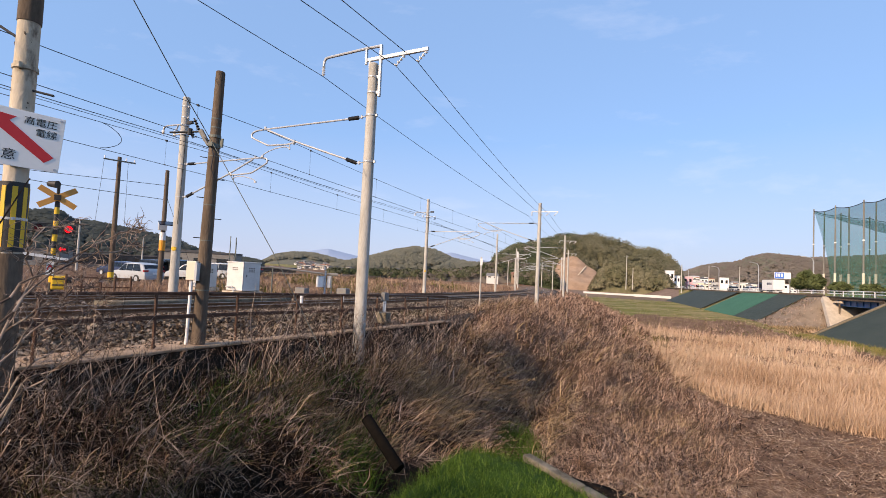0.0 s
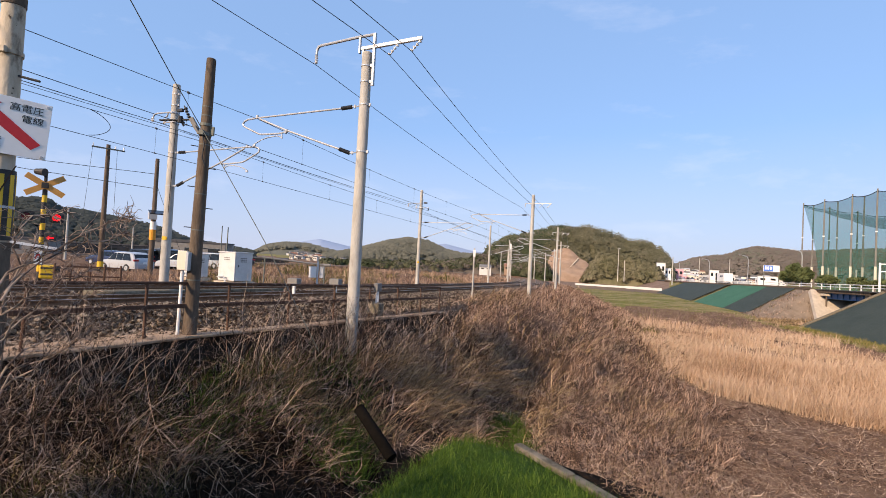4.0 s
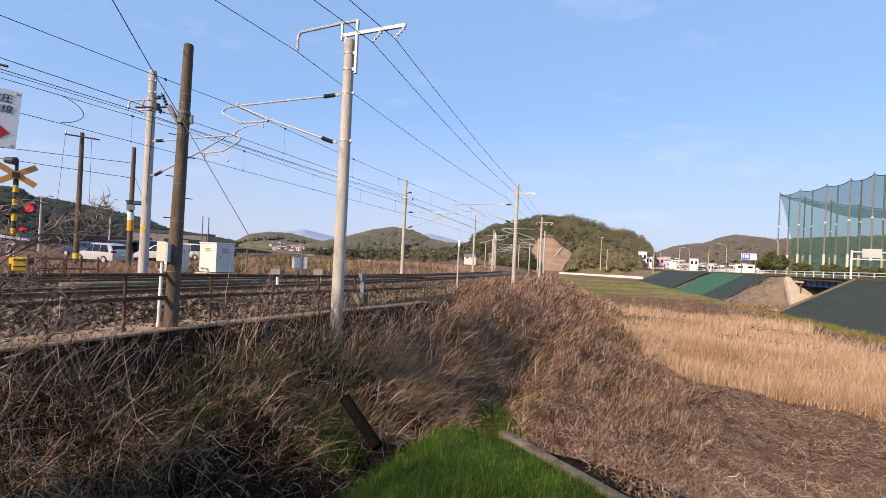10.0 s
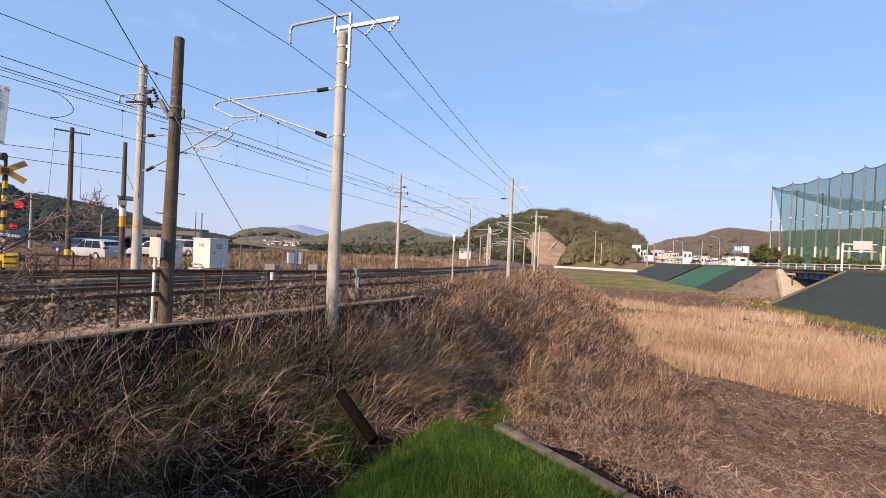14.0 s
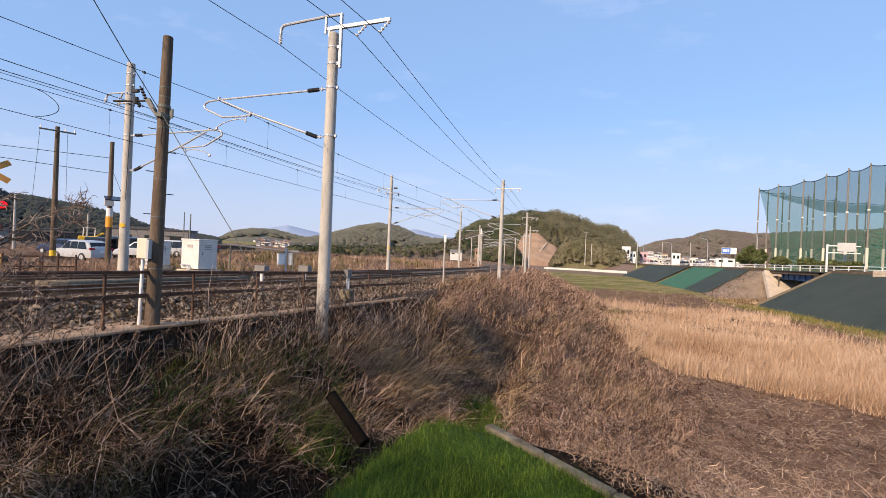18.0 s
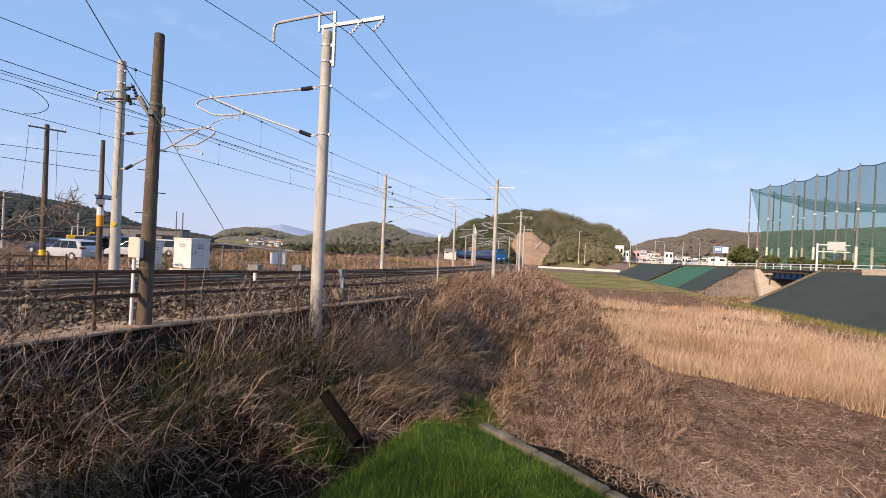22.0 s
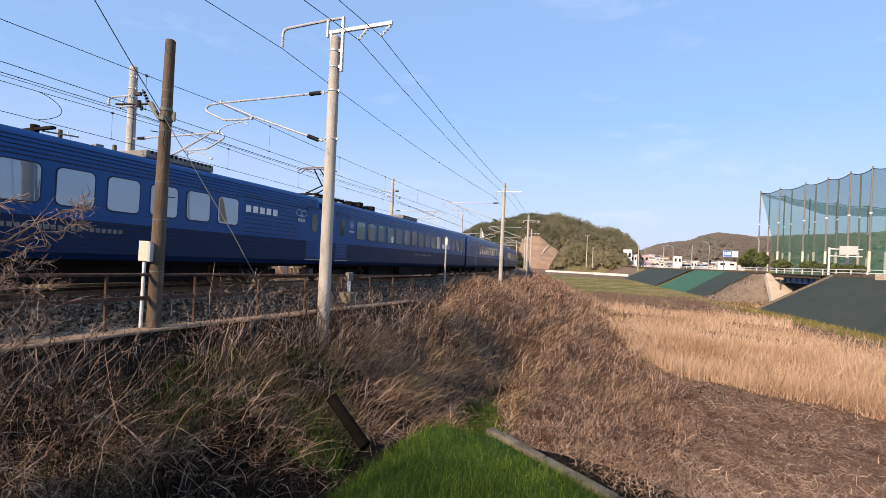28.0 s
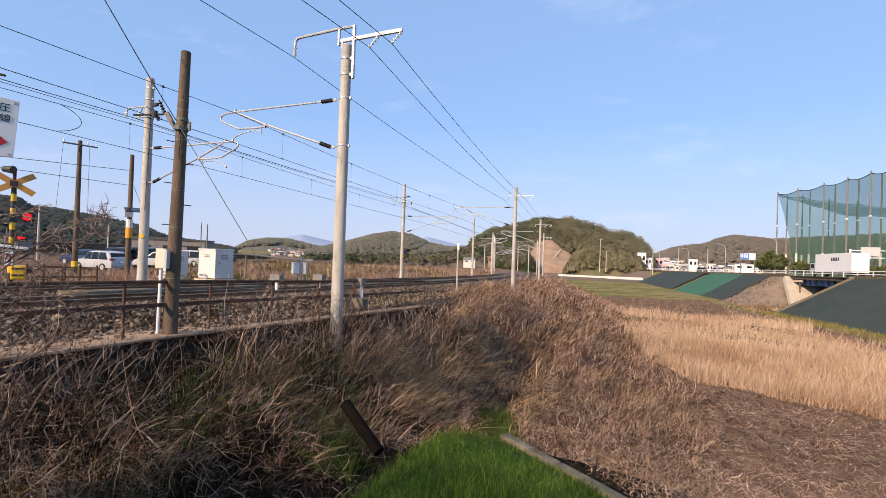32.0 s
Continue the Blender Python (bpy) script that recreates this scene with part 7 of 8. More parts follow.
def slim_post(az, d, t0, t1, r, material, label, name="marker_post"):
    bm = B()
    a, b = sp(az, d, t0), sp(az, d, t1)
    h = b.z - a.z
    rod(bm, (0, 0, -0.4), (0, 0, h), r, r * 0.85, 10)
    ob = part(name, bm, material)
    ob.location = a
    tagged(ob, label, "post", "slim posts")
    bm = B()
    box(bm, (0, -r, h * 0.88), (r * 2.6, 0.02, h * 0.16))
    part("plate", bm, M["white"], ob)
    return ob


slim_post(4.85, 28.0, -0.062, 0.030, 0.055, M["concrete"], "slim concrete marker post beside the track")
slim_post(9.3, 95, -0.0213, 0.0457, 0.12, M["concrete"], "distant concrete post by the curve")

# cable trough and low concrete edge beyond the second track
sweep("cable_trough", -12, 45, 1.5, [(-7.6, -0.5), (-7.6, -0.3), (-7.25, -0.3), (-7.25, -0.5)], M["coping"])
tagged(bpy.data.objects["cable_trough"], "pale concrete cable trough beside the tracks", "trough", kind="structure")


def utility_pole(az, d, t0, t1, r, arms, label, mtl="old_concrete", extras=""):
    a = sp(az, d, t0)
    H = (t1 - t0) * d
    k = empty("utility_pole", Matrix.Translation(a) @ Matrix.Rotation(radians(-az + 8), 4, "Z"), label, "pole", "utility poles")
    bm = B()
    rod(bm, (0, 0, -0.6), (0, 0, H), r, r * 0.68, 12)
    smooth_all(part("shaft", bm, M[mtl], k))
    for i, (h, w) in enumerate(arms):
        bm = B()
        box(bm, (0, -r, H - h), (w, 0.09, 0.1))
        part("crossarm", bm, M["steelpost"], k)
        for x in (-w * 0.46, w * 0.2, w * 0.46):
            bm = B()
            rod(bm, (x, -r, H - h + 0.05), (x, -r, H - h + 0.28), 0.05, 0.035, 8)
            part("insulator", bm, M["white"], k)
    if extras == "solar":
        bm = B()
        box(bm, (0.15, -0.2, H * 0.555), (1.3, 0.9, 0.06), pose(0, 0, 0, 18, 0, 0))
        part("solar_panel", bm, M["solar"], k, "dark tilted solar panel")
        bm = B()
        box(bm, (-0.1, -0.3, H * 0.5), (0.5, 0.3, 0.55), bevel=0.02)
        part("control_box", bm, M["panelgrey"], k)
        bm = B()
        rod(bm, (0, 0, H * 0.38), (0, 0, H * 0.45), r * 1.1, r * 1.1, 12)
        part("white_wrap", bm, M["white"], k)
        bm = B()
        rod(bm, (0, 0, H * 0.29), (0, 0, H * 0.38), r * 1.12, r * 1.12, 12)
        part("amber_wrap", bm, M["ambersheet"], k, "amber reflective sheet")
    if extras == "yellow":
        bm = B()
        rod(bm, (0, 0, 0), (0, 0, H * 0.06), r * 1.06, r * 1.04, 12)
        part("yellow_base", bm, M["yellow"], k, "yellow and black striped base wrap")
    return k


utility_pole(-35.75, 44, -0.0464, 0.1722, 0.2, ((0.35, 2.1),), "brown utility pole with one crossarm at the car park", extras="yellow")
utility_pole(-31.5, 38, -0.0520, 0.1597, 0.18, (), "brown utility pole with a solar panel", extras="solar")
utility_pole(-38.5, 70, -0.03, 0.055, 0.13, (), "far slim concrete pole", "concrete")
utility_pole(-33.2, 90, -0.03, 0.03, 0.13, (), "far slim concrete pole", "concrete")
utility_pole(-24.9, 60, -0.03, 0.045, 0.07, (), "slim grey lamp pole", "steelpost")
utility_pole(-24.3, 62, -0.03, 0.043, 0.09, (), "slim dark steel lamp pole", "steelpost")
for az, d, t1 in ((21.9, 150, 0.045), (22.6, 170, 0.02), (27.6, 130, 0.03), (30.2, 190, 0.03), (33.0, 170, 0.03)):
    utility_pole(az, d, -0.02, t1, 0.14, ((0.4, 1.2),) if t1 > 0.04 else (), "distant slim pole by the road", "concrete")
for t0, t1, az0, az1 in ((0.1118, 0.1045, -41.5, -31.6), (0.1285, 0.1312, -42.2, -31.6)):
    wire("service_wire", [sp(az0 - 8, 40, t0 + 0.008), sp(az0, 39, t0), sp(az1, 38, t1)], 0.018, "dark service wire between utility poles")
for az0, az1, t0 in ((-37.0, -37.6, 0.166), (-35.0, -34.9, 0.166)):
    wire("stay_wire", [sp(az0, 44, t0), sp(az1, 43, -0.03)], 0.012, "thin pale stay wire of the pole")
wire("service_wire", [sp(-31.5, 38, 0.115), sp(-28.0, 37, -0.05)], 0.014, "thin stay wire of the pole")
# extra overhead lines on the left row of poles
for q, h in ((-7.98, 7.22), (-7.14, 7.0), (-5.85, 6.55)):
    spans = (-13.0,) + LEFT_POLES
    for a, b in zip(spans, spans[1:]):
        wire("feeder_wire", sag(line(a, q, h), line(b, q, h + (0.25 if b < 60 and a > 0 else 0.0)), 0.12), 0.010, "dark feeder wire on the pole row")
for s in LEFT_POLES[:2]:
    m = Matrix.Translation(line(s, -6.7)) @ Matrix.Rotation(-line_heading(s), 4, "Z")
    k = empty("pole_bracket", m, "steel bracket with insulators on the catenary pole", "bracket")
    bm = B()
    tube(bm, [(0.1, -0.17, 7.50), (-1.0, -0.17, 7.54), (-1.2, -0.17, 7.48), (-1.26, -0.17, 7.36)], 0.035, 8)
    tube(bm, [(-0.5, -0.17, 7.06), (0.9, -0.17, 7.08)], 0.035, 8)
    tube(bm, [(-0.2, -0.17, 7.5), (-0.32, -0.17, 7.28)], 0.03, 6)
    rod(bm, (0, 0, 7.46), (0, 0, 7.54), 0.19, 0.19, 16)
    rod(bm, (0, 0, 7.03), (0, 0, 7.11), 0.195, 0.195, 16)
    part("arm", bm, M["galv"], k)
    bm = B()
    box(bm, (0.5, -0.1, 7.56), (0.35, 0.12, 0.14), bevel=0.02)
    part("wire_clamp", bm, M["black"], k)
    for x, z in ((-1.27, 7.20), (-0.42, 7.06), (0.85, 6.85)):
        bm = B()
        for i in range(3):
            rod(bm, (x, -0.17, z + 0.06 * i), (x, -0.17, z + 0.05 + 0.06 * i), 0.075, 0.04, 10)
        rod(bm, (x, -0.17, z - 0.05), (x, -0.17, z + 0.3), 0.018, 0.018, 6)
        part("insulator", bm, M["white"] if x < 0.5 else M["black"], k)
    bm = B()
    rod(bm, (0.16, -0.12, 3.0), (0.2, -0.05, 7.2), 0.012, 0.012, 6)
    part("earth_wire", bm, M["black"], k)
    bm = B()
    tilt = Matrix.Rotation(radians(28), 4, "Z")
    for i in range(9):
        box(bm, (0.205 * math.sin(radians(-28 + 7 * i)), -0.205 * math.cos(radians(-28 + 7 * i)), 1.9), (0.027, 0.008, 0.18 * math.sqrt(1.0 - 0.8 * ((i - 4) / 4.5) ** 2)), tilt)
    part("yellow_tag", bm, M["yellow"], k, "round yellow tag on the pole")
# jumper loop between messenger and contact wire of the second track
pts = []
for i in range(21):
    u = i / 20
    c = line(8.4, -3.8, 0) + Vector((0, 0, 4.92 + 0.84 * (1 - u)))
    out = 0.62 * math.sin(math.pi * u) ** 0.7
    pts.append(c + Vector((DIR.x, DIR.y, 0)) * (out - 0.1))
wire("jumper_wire", pts, 0.011, "thin looped jumper wire between two overhead wires")


# ---- level crossing at the car park ----
def crossing_signal():
    d = 22.0
    a = sp(-40.3, d, -0.062)
    k = empty("crossing_signal", Matrix.Translation(a) @ Matrix.Rotation(radians(40.3 - 4), 4, "Z"), "level crossing signal post with crossbuck and red lamps", "signal")
    bm = B()
    rod(bm, (0, 0, -0.3), (0, 0, 3.35), 0.075, 0.075, 14)
    smooth_all(part("post", bm, M["stripeblack"], k))
    for i in range(6):
        bm = B()
        rod(bm, (0, 0, 0.2 + i * 0.5), (0, 0, 0.45 + i * 0.5), 0.079, 0.079, 14)
        part("yellow_band", bm, M["yellow"], k)
    z = 0.0883 * d + 0.062 * d
    for sgn in (1, -1):
        bm = B()
        box(bm, (0, -0.10 - 0.012 * sgn, z), (1.25, 0.02, 0.2), Matrix.Translation((0, 0, z)) @ pose(0, 0, 0, 0, sgn * 32, 0) @ Matrix.Translation((0, 0, -z)), 0.005)
        part("crossbuck_board", bm, M["orange"], k, "faded yellow crossbuck board")
    bm = B()
    box(bm, (0, -0.13, z), (0.2, 0.04, 0.2), bevel=0.01)
    part("hub", bm, M["stripeblack"], k)
    bm = B()
    rod(bm, (-0.28, 0, z + 0.48), (-0.02, -0.2, z + 0.46), 0.10, 0.14, 12)
    rod(bm, (0, 0, 3.2), (0.0, 0, z + 0.55), 0.05, 0.05, 8)
    part("horn", bm, M["stripeblack"], k)
    zl = (0.0365 + 0.062) * d
    bm = B()
    rod(bm, (-0.5, -0.02, zl + 0.17), (0.42, -0.02, zl + 0.17), 0.02, 0.02, 8)
    part("lamp_arm", bm, M["stripeblack"], k)
    for x, mm, lab in ((-0.46, "darklamp", "unlit red lamp"), (0.38, "redlamp", "lit red lamp")):
        bm = B()
        box(bm, (x, 0.02, zl), (0.42, 0.12, 0.34), bevel=0.05)
        hb = part("lamp_board", bm, M["stripeblack"], k)
        bm = B()
        rod(bm, (x, -0.08, zl), (x, -0.04, zl), 0.115, 0.125, 20)
        part("lamp_lens", bm, M[mm], hb, lab)
        bm = B()
        n = 10
        for i in range(n):
            a0, a1 = math.pi * i / n, math.pi * (i + 1) / n
            pts = [(x + rr * math.cos(a), y, zl + rr * math.sin(a)) for a, y, rr in ((a0, -0.04, 0.15), (a1, -0.04, 0.15), (a1, -0.18, 0.15), (a0, -0.18, 0.15))]
            bm.faces.new([bm.verts.new(p) for p in pts])
        bmesh.ops.remove_doubles(bm, verts=bm.verts, dist=0.001)
        bmesh.ops.solidify(bm, geom=bm.faces[:], thickness=0.012)
        part("lamp_hood", bm, M["stripeblack"], hb, "black sheet-metal hood")
    bm = B()
    box(bm, (0.25, -0.1, 1.42), (0.36, 0.2, 0.3), bevel=0.02)
    ab = part("arrow_box", bm, M["stripeblack"], k)
    bm = B()
    box(bm, (0.27, -0.21, 1.42), (0.16, 0.01, 0.045))
    v = [bm.verts.new(p) for p in ((0.22, -0.212, 1.5), (0.22, -0.212, 1.34), (0.14, -0.212, 1.42))]
    bm.faces.new(v)
    part("arrow_lamp", bm, M["redlamp"], ab, "lit red direction arrow")
    bm = B()
    box(bm, (-0.05, -0.1, 0.72), (0.22, 0.02, 0.5))
    sg = part("notice", bm, M["white"], k, "white notice with red chevron")
    bm = B()
    for sgn in (1, -1):
        box(bm, (-0.05 + sgn * 0.045, -0.115, 0.74), (0.05, 0.006, 0.2), Matrix.Translation((-0.05, 0, 0.74)) @ pose(0, 0, 0, 0, -sgn * 25, 0) @ Matrix.Translation((0.05, 0, -0.74)))
    part("chevron", bm, M["red"], sg)
    bm = B()
    box(bm, (0.24, -0.05, 0.2), (0.46, 0.38, 0.5), bevel=0.06)
    bmc = part("barrier_machine", bm, M["yellow"], k, "yellow barrier machine housing")
    for z_ in (0.12, 0.34):
        bm = B()
        box(bm, (0.24, -0.245, z_), (0.38, 0.012, 0.05))
        part("band", bm, M["stripeblack"], bmc)
    bm = B()
    rod(bm, (0.45, -0.1, 0.28), (0.6, -0.1, 0.28), 0.11, 0.11, 12)
    part("hub_plate", bm, M["stripeblack"], bmc)
    bm = B()
    box(bm, (-1.0, -0.3, 1.1), (2.6, 0.06, 0.09), pose(0, 0, 0, 0, 8, 0))
    part("barrier_arm", bm, M["white"], k, "white barrier arm")
    return k


crossing_signal()
for i, (az, d) in enumerate(((-39.2, 21), (-38.0, 21.5), (-36.6, 22))):
    bm = B()
    for h in (0.25, 0.6):
        box(bm, (0.5, 0, h), (1.05, 0.04, 0.05))
    for x in (0, 1.0):
        rod(bm, (x, 0, -0.3), (x, 0, 0.7), 0.035, 0.035, 8)
    ob = part("guard_rail", bm, M["rust"])
    ob.matrix_world = Matrix.Translation(sp(az, d, -0.072)) @ Matrix.Rotation(radians(-az), 4, "Z")
    tagged(ob, "low rusty guard rail at the crossing", "rail", "guard rails")


# ---- vehicles ----
def car(p, az, paint, L=4.7, W=1.8, H=1.6, label="", van=False, name="car"):
    """Nose to local +x."""
    k = empty(name, Matrix.Translation(p) @ Matrix.Rotation(radians(90 - az), 4, "Z"), label, "car", "parked cars")
    h = L / 2
    fr = 1.0 if van else 0.35
    tops = [(-h, 0.93), (-h + 0.07, 1.05), (-h + (0.2 if van else 0.5), H - 0.13), (-h + (0.6 if van else 0.95), H - 0.03), (-0.3, H), (fr, H - 0.05), (h - 1.2, 1.0), (h - 0.55, 0.93), (h - 0.12, 0.78), (h, 0.6)]
    xs = [q[0] for q in tops] + [-h + 1.2, (fr + h - 1.2) / 2, 0.1]
    bm = B()
    rows = []
    for x in sorted(xs):
        T = float(np.interp(x, [q[0] for q in tops], [q[1] for q in tops]))
        w = W / 2 * (1 - 0.10 * (abs(x) / h) ** 5)
        s_ = max(0.0, min(1.0, (T - 0.95) / (H - 0.95)))
        half = [(w * 0.97, 0.3), (w, 0.6), (w * 0.975, min(T - 0.06, 0.95)), (w * (0.95 - 0.13 * s_), T - 0.06), (w * (0.86 - 0.14 * s_), T - 0.01), (w * 0.4, T)]
        rows.append([bm.verts.new((x, -y, z)) for y, z in half] + [bm.verts.new((x, y, z)) for y, z in reversed(half)])
    for p0, p1 in zip(rows, rows[1:]):
        for i in range(len(p0)):
            bm.faces.new((p0[i], p1[i], p1[(i + 1) % len(p0)], p0[(i + 1) % len(p0)]))
    bm.faces.new(rows[0])
    bm.faces.new(rows[-1])
    bmesh.ops.recalc_face_normals(bm, faces=bm.faces)
    body = smooth_all(part("body", bm, paint, k), 40)
    for sy in (-1, 1):
        spans = ((-h + 0.42, -h + 1.42), (-h + 1.45, -0.02), (0.01, h - 1.3))
        for x0, x1 in spans:
            bm = B()
            v = [(x0, 0.97), (x1, 0.97), (min(x1, (0.32 if not van else 0.95)), H - 0.13), (x0 + (0.36 if x0 < -h + 0.5 and not van else 0.03), H - 0.13)]
            bm.faces.new([bm.verts.new((x, sy * (W / 2 * (0.975 if z < 1.1 else 0.845) + 0.004), z)) for x, z in v])
            bmesh.ops.solidify(bm, geom=bm.faces[:], thickness=0.012)
            part("side_window", bm, M["carglass"], k)
        for x in (-h + 0.9, h - 0.9):
            bm = B()
            rod(bm, (x, sy * (W / 2 - 0.18), 0.33), (x, sy * (W / 2 + 0.01), 0.33), 0.33, 0.33, 20)
            w = part("wheel", bm, M["black"], k)
            bm = B()
            rod(bm, (x, sy * (W / 2 + 0.0), 0.33), (x, sy * (W / 2 + 0.02), 0.33), 0.2, 0.19, 14)
            part("rim", bm, M["galv"], w)
        bm = B()
        box(bm, (-h + 0.06, sy * (W / 2 - 0.2), 1.0), (0.16, 0.38, 0.16), bevel=0.02)
        part("tail_light", bm, M["tail"], k)
    bm = B()
    bm.faces.new([bm.verts.new(v) for v in ((-h + 0.10, -W * 0.4, 1.06), (-h + 0.10, W * 0.4, 1.06), (-h + (0.14 if van else 0.42), W * 0.36, H - 0.17), (-h + (0.14 if van else 0.42), -W * 0.36, H - 0.17))])
    bmesh.ops.solidify(bm, geom=bm.faces[:], thickness=0.03)
    part("rear_window", bm, M["carglass"], k)
    bm = B()
    bm.faces.new([bm.verts.new(v) for v in ((fr + 0.06, -W * 0.37, H - 0.07), (fr + 0.06, W * 0.37, H - 0.07), (h - 1.2, W * 0.43, 1.02), (h - 1.2, -W * 0.43, 1.02))])
    bmesh.ops.solidify(bm, geom=bm.faces[:], thickness=0.03)
    part("windscreen", bm, M["carglass"], k)
    bm = B()
    box(bm, (-h + 0.02, 0, 0.5), (0.1, W * 0.88, 0.26), bevel=0.03)
    part("bumper", bm, paint, k)
    bm = B()
    box(bm, (-h - 0.03, 0, 0.78), (0.02, 0.34, 0.16))
    part("plate", bm, M["white"], k)
    return k


car(sp(-33.6, 47, -0.0495), -68, M["carwhite"], 4.5, 1.85, 1.66, "white estate car parked behind dry weeds")
car(sp(-28.6, 52, -0.044), -88, M["carwhite"], 4.4, 1.75, 1.6, "white car parked among other cars")
car(sp(-26.2, 56, -0.040), -85, M["carwhite"], 4.4, 1.75, 1.75, "white van-like car parked beside others", True)
car(sp(-35.0, 56, -0.040), -70, M["carblue"], 4.5, 1.8, 1.5, "dark blue car parked behind a white one")
car(sp(-32.2, 58, -0.038), -70, M["cardark"], 4.6, 1.8, 1.75, "black van parked behind a white car", True)
car(sp(-30.4, 57, -0.039), -60, M["cardark"], 4.6, 1.8, 1.9, "black minivan parked in the car park", True)
car(sp(-23.2, 64, -0.034), -62, M["cardark"], 4.6, 1.8, 1.6, "dark car behind the cabinet")


# ---- buildings ----
def building(p, az, w, dpt, h, wall, roof, label, floors=1, gable=False, name="building"):
    k = empty(name, Matrix.Translation(p) @ Matrix.Rotation(radians(-az), 4, "Z"), label, "building")
    bm = B()
    box(bm, (0, 0, h / 2 - 2.0), (w, dpt, h + 4.0))
    part("wall", bm, wall, k)
    bm = B()
    if gable:
        r = h + w * 0.22
        v = [bm.verts.new(q) for q in ((-w * .55, -dpt * .55, h - .05), (w * .55, -dpt * .55, h - .05), (w * .55, dpt * .55, h - .05), (-w * .55, dpt * .55, h - .05), (-w * .5, 0, r), (w * .5, 0, r))]
        for f in ((0, 1, 5, 4), (2, 3, 4, 5), (0, 4, 3), (1, 2, 5), (3, 2, 1, 0)):
            bm.faces.new([v[i] for i in f])
    else:
        box(bm, (0, 0, h + 0.12), (w + 0.3, dpt + 0.3, 0.24))
    part("roof", bm, roof, k)
    n = max(2, int(w / 3))
    for fl in range(floors):
        z = h * (fl + 0.55) / floors
        for i in range(n):
            x = -w / 2 + w * (i + 0.5) / n
            bm = B()
            box(bm, (x, -dpt / 2 - 0.02, z), (w / n * 0.5, 0.08, h / floors * 0.38))
            part("window", bm, M["carglass"], k)
    return k


rb = random.Random(11)
for i in range(170):
    az = 25.4 + 12.0 * (i + rb.uniform(-0.4, 0.4)) / 170
    climb = rb.random() ** 1.4 if az < 30.5 else rb.random() * 0.3
    d = 300 + 170 * climb
    w = rb.uniform(1.8, 4.6)
    h = rb.choice((1.8, 2.2, 2.8, 3.6))
    wl_ = rb.choice(("render", "white", "white", "white", "cream", "panelgrey", "pink" if 27.5 < az < 29.5 else "white"))
    building(spot(az, d, 1.6 + climb * 6.0), az + rb.uniform(-35, 35), w, w * 0.7, h, M[wl_], M[rb.choice(("roofdark", "panelgrey", "panelgrey", "roofgrey", "redroof", "roofgrey"))], "small town building beyond the road", 1, rb.random() < 0.6)
for az, d, z, w, h, wl_ in ((26.4, 222, 5.4, 3.4, 4.9, "white"), (27.1, 226, 4.6, 2.6, 3.6, "white"), (25.2, 280, 2.6, 3.6, 1.8, "white"), (28.2, 306, 4.0, 5.0, 4.8, "pink"), (28.9, 302, 2.4, 2.6, 2.4, "pink"), (31.6, 290, 4.2, 4.2, 4.6, "white"), (33.2, 290, 2.6, 3.0, 3.6, "render"), (36.3, 235, 4.6, 7, 2.2, "white"), (37.4, 240, 3.2, 3, 1.4, "white")):
    building(spot(az, d, z), az - 6, w, 3, h, M[wl_], M["panelgrey"], ("pink" if wl_ == "pink" else "white") + " boxy shop building beyond the road", 1)
# hillside town at the far hill's foot
for i in range(120):
    az = -17.6 + 6.6 * (i + rb.random()) / 120
    f_ = max(0.0, 0.45 * rb.random() - 0.3)
    d = 740 + 160 * f_ if f_ else rb.uniform(430, 735)
    top_ = float(np.interp(az, [-23, -21.6, -19.9, -18, -15.4, -12.7, -10], [-0.004, -0.001, 0.0166, 0.0231, 0.0221, 0.0115, 0.0054])) * 900 + 6.5
    h_ = math.sin(f_ * math.pi / 2) ** 0.8
    z_ = (top_ - 6.0) * h_ - (1 - h_) * 2.0 + 0.3 if f_ else float(ground_z(d * math.sin(radians(az)), d * math.cos(radians(az))))
    k_ = d / 760
    building(spot(az, d, z_), az + rb.uniform(-40, 40), k_ * rb.uniform(4, 8), 4, rb.uniform(2.0, 3.6), M[rb.choice(("render", "roofgrey", "cream", "panelgrey", "white"))], M[rb.choice(("redroof", "roofdark", "roofgrey", "roofdark"))], "small distant house at the hill's foot", 1, True, "house")
for az, d, w, h, wl_, rf in ((6.3, 200, 5, 1.2, "render", "roofgrey"), (3.6, 235, 3.6, 1.5, "white", "panelgrey"), (9.3, 215, 5, 2.2, "clay", "redroof"), (-5.5, 300, 2, 1.6, "white", "roofdark")):
    building(spot(az, d, 3.4), az, w, 5, h, M[wl_], M[rf], "low house among fields beyond the railway", 1, True, "house")
for az, d, w, h, wl_ in ((-27.3, 95, 11, 3.4, "roofgrey"), (-29.0, 96, 7.5, 3.6, "cardark"), (-36.0, 120, 22, 2.4, "cardark"), (-33.5, 150, 10, 3.4, "roofgrey"), (-40.8, 95, 5, 2.4, "roofgrey"), (-22.6, 120, 20, 2.2, "cardark")):
    building(spot(az, d), az + 12, w, 9, h, M[wl_], M["roofdark"], "low shed building behind the car park")
building(sp(-16.5, 85, -0.050), -40, 26, 8, 2.0, M["cardark"], M["old_concrete"], "long dark low shed with a weathered roof beyond the weeds")
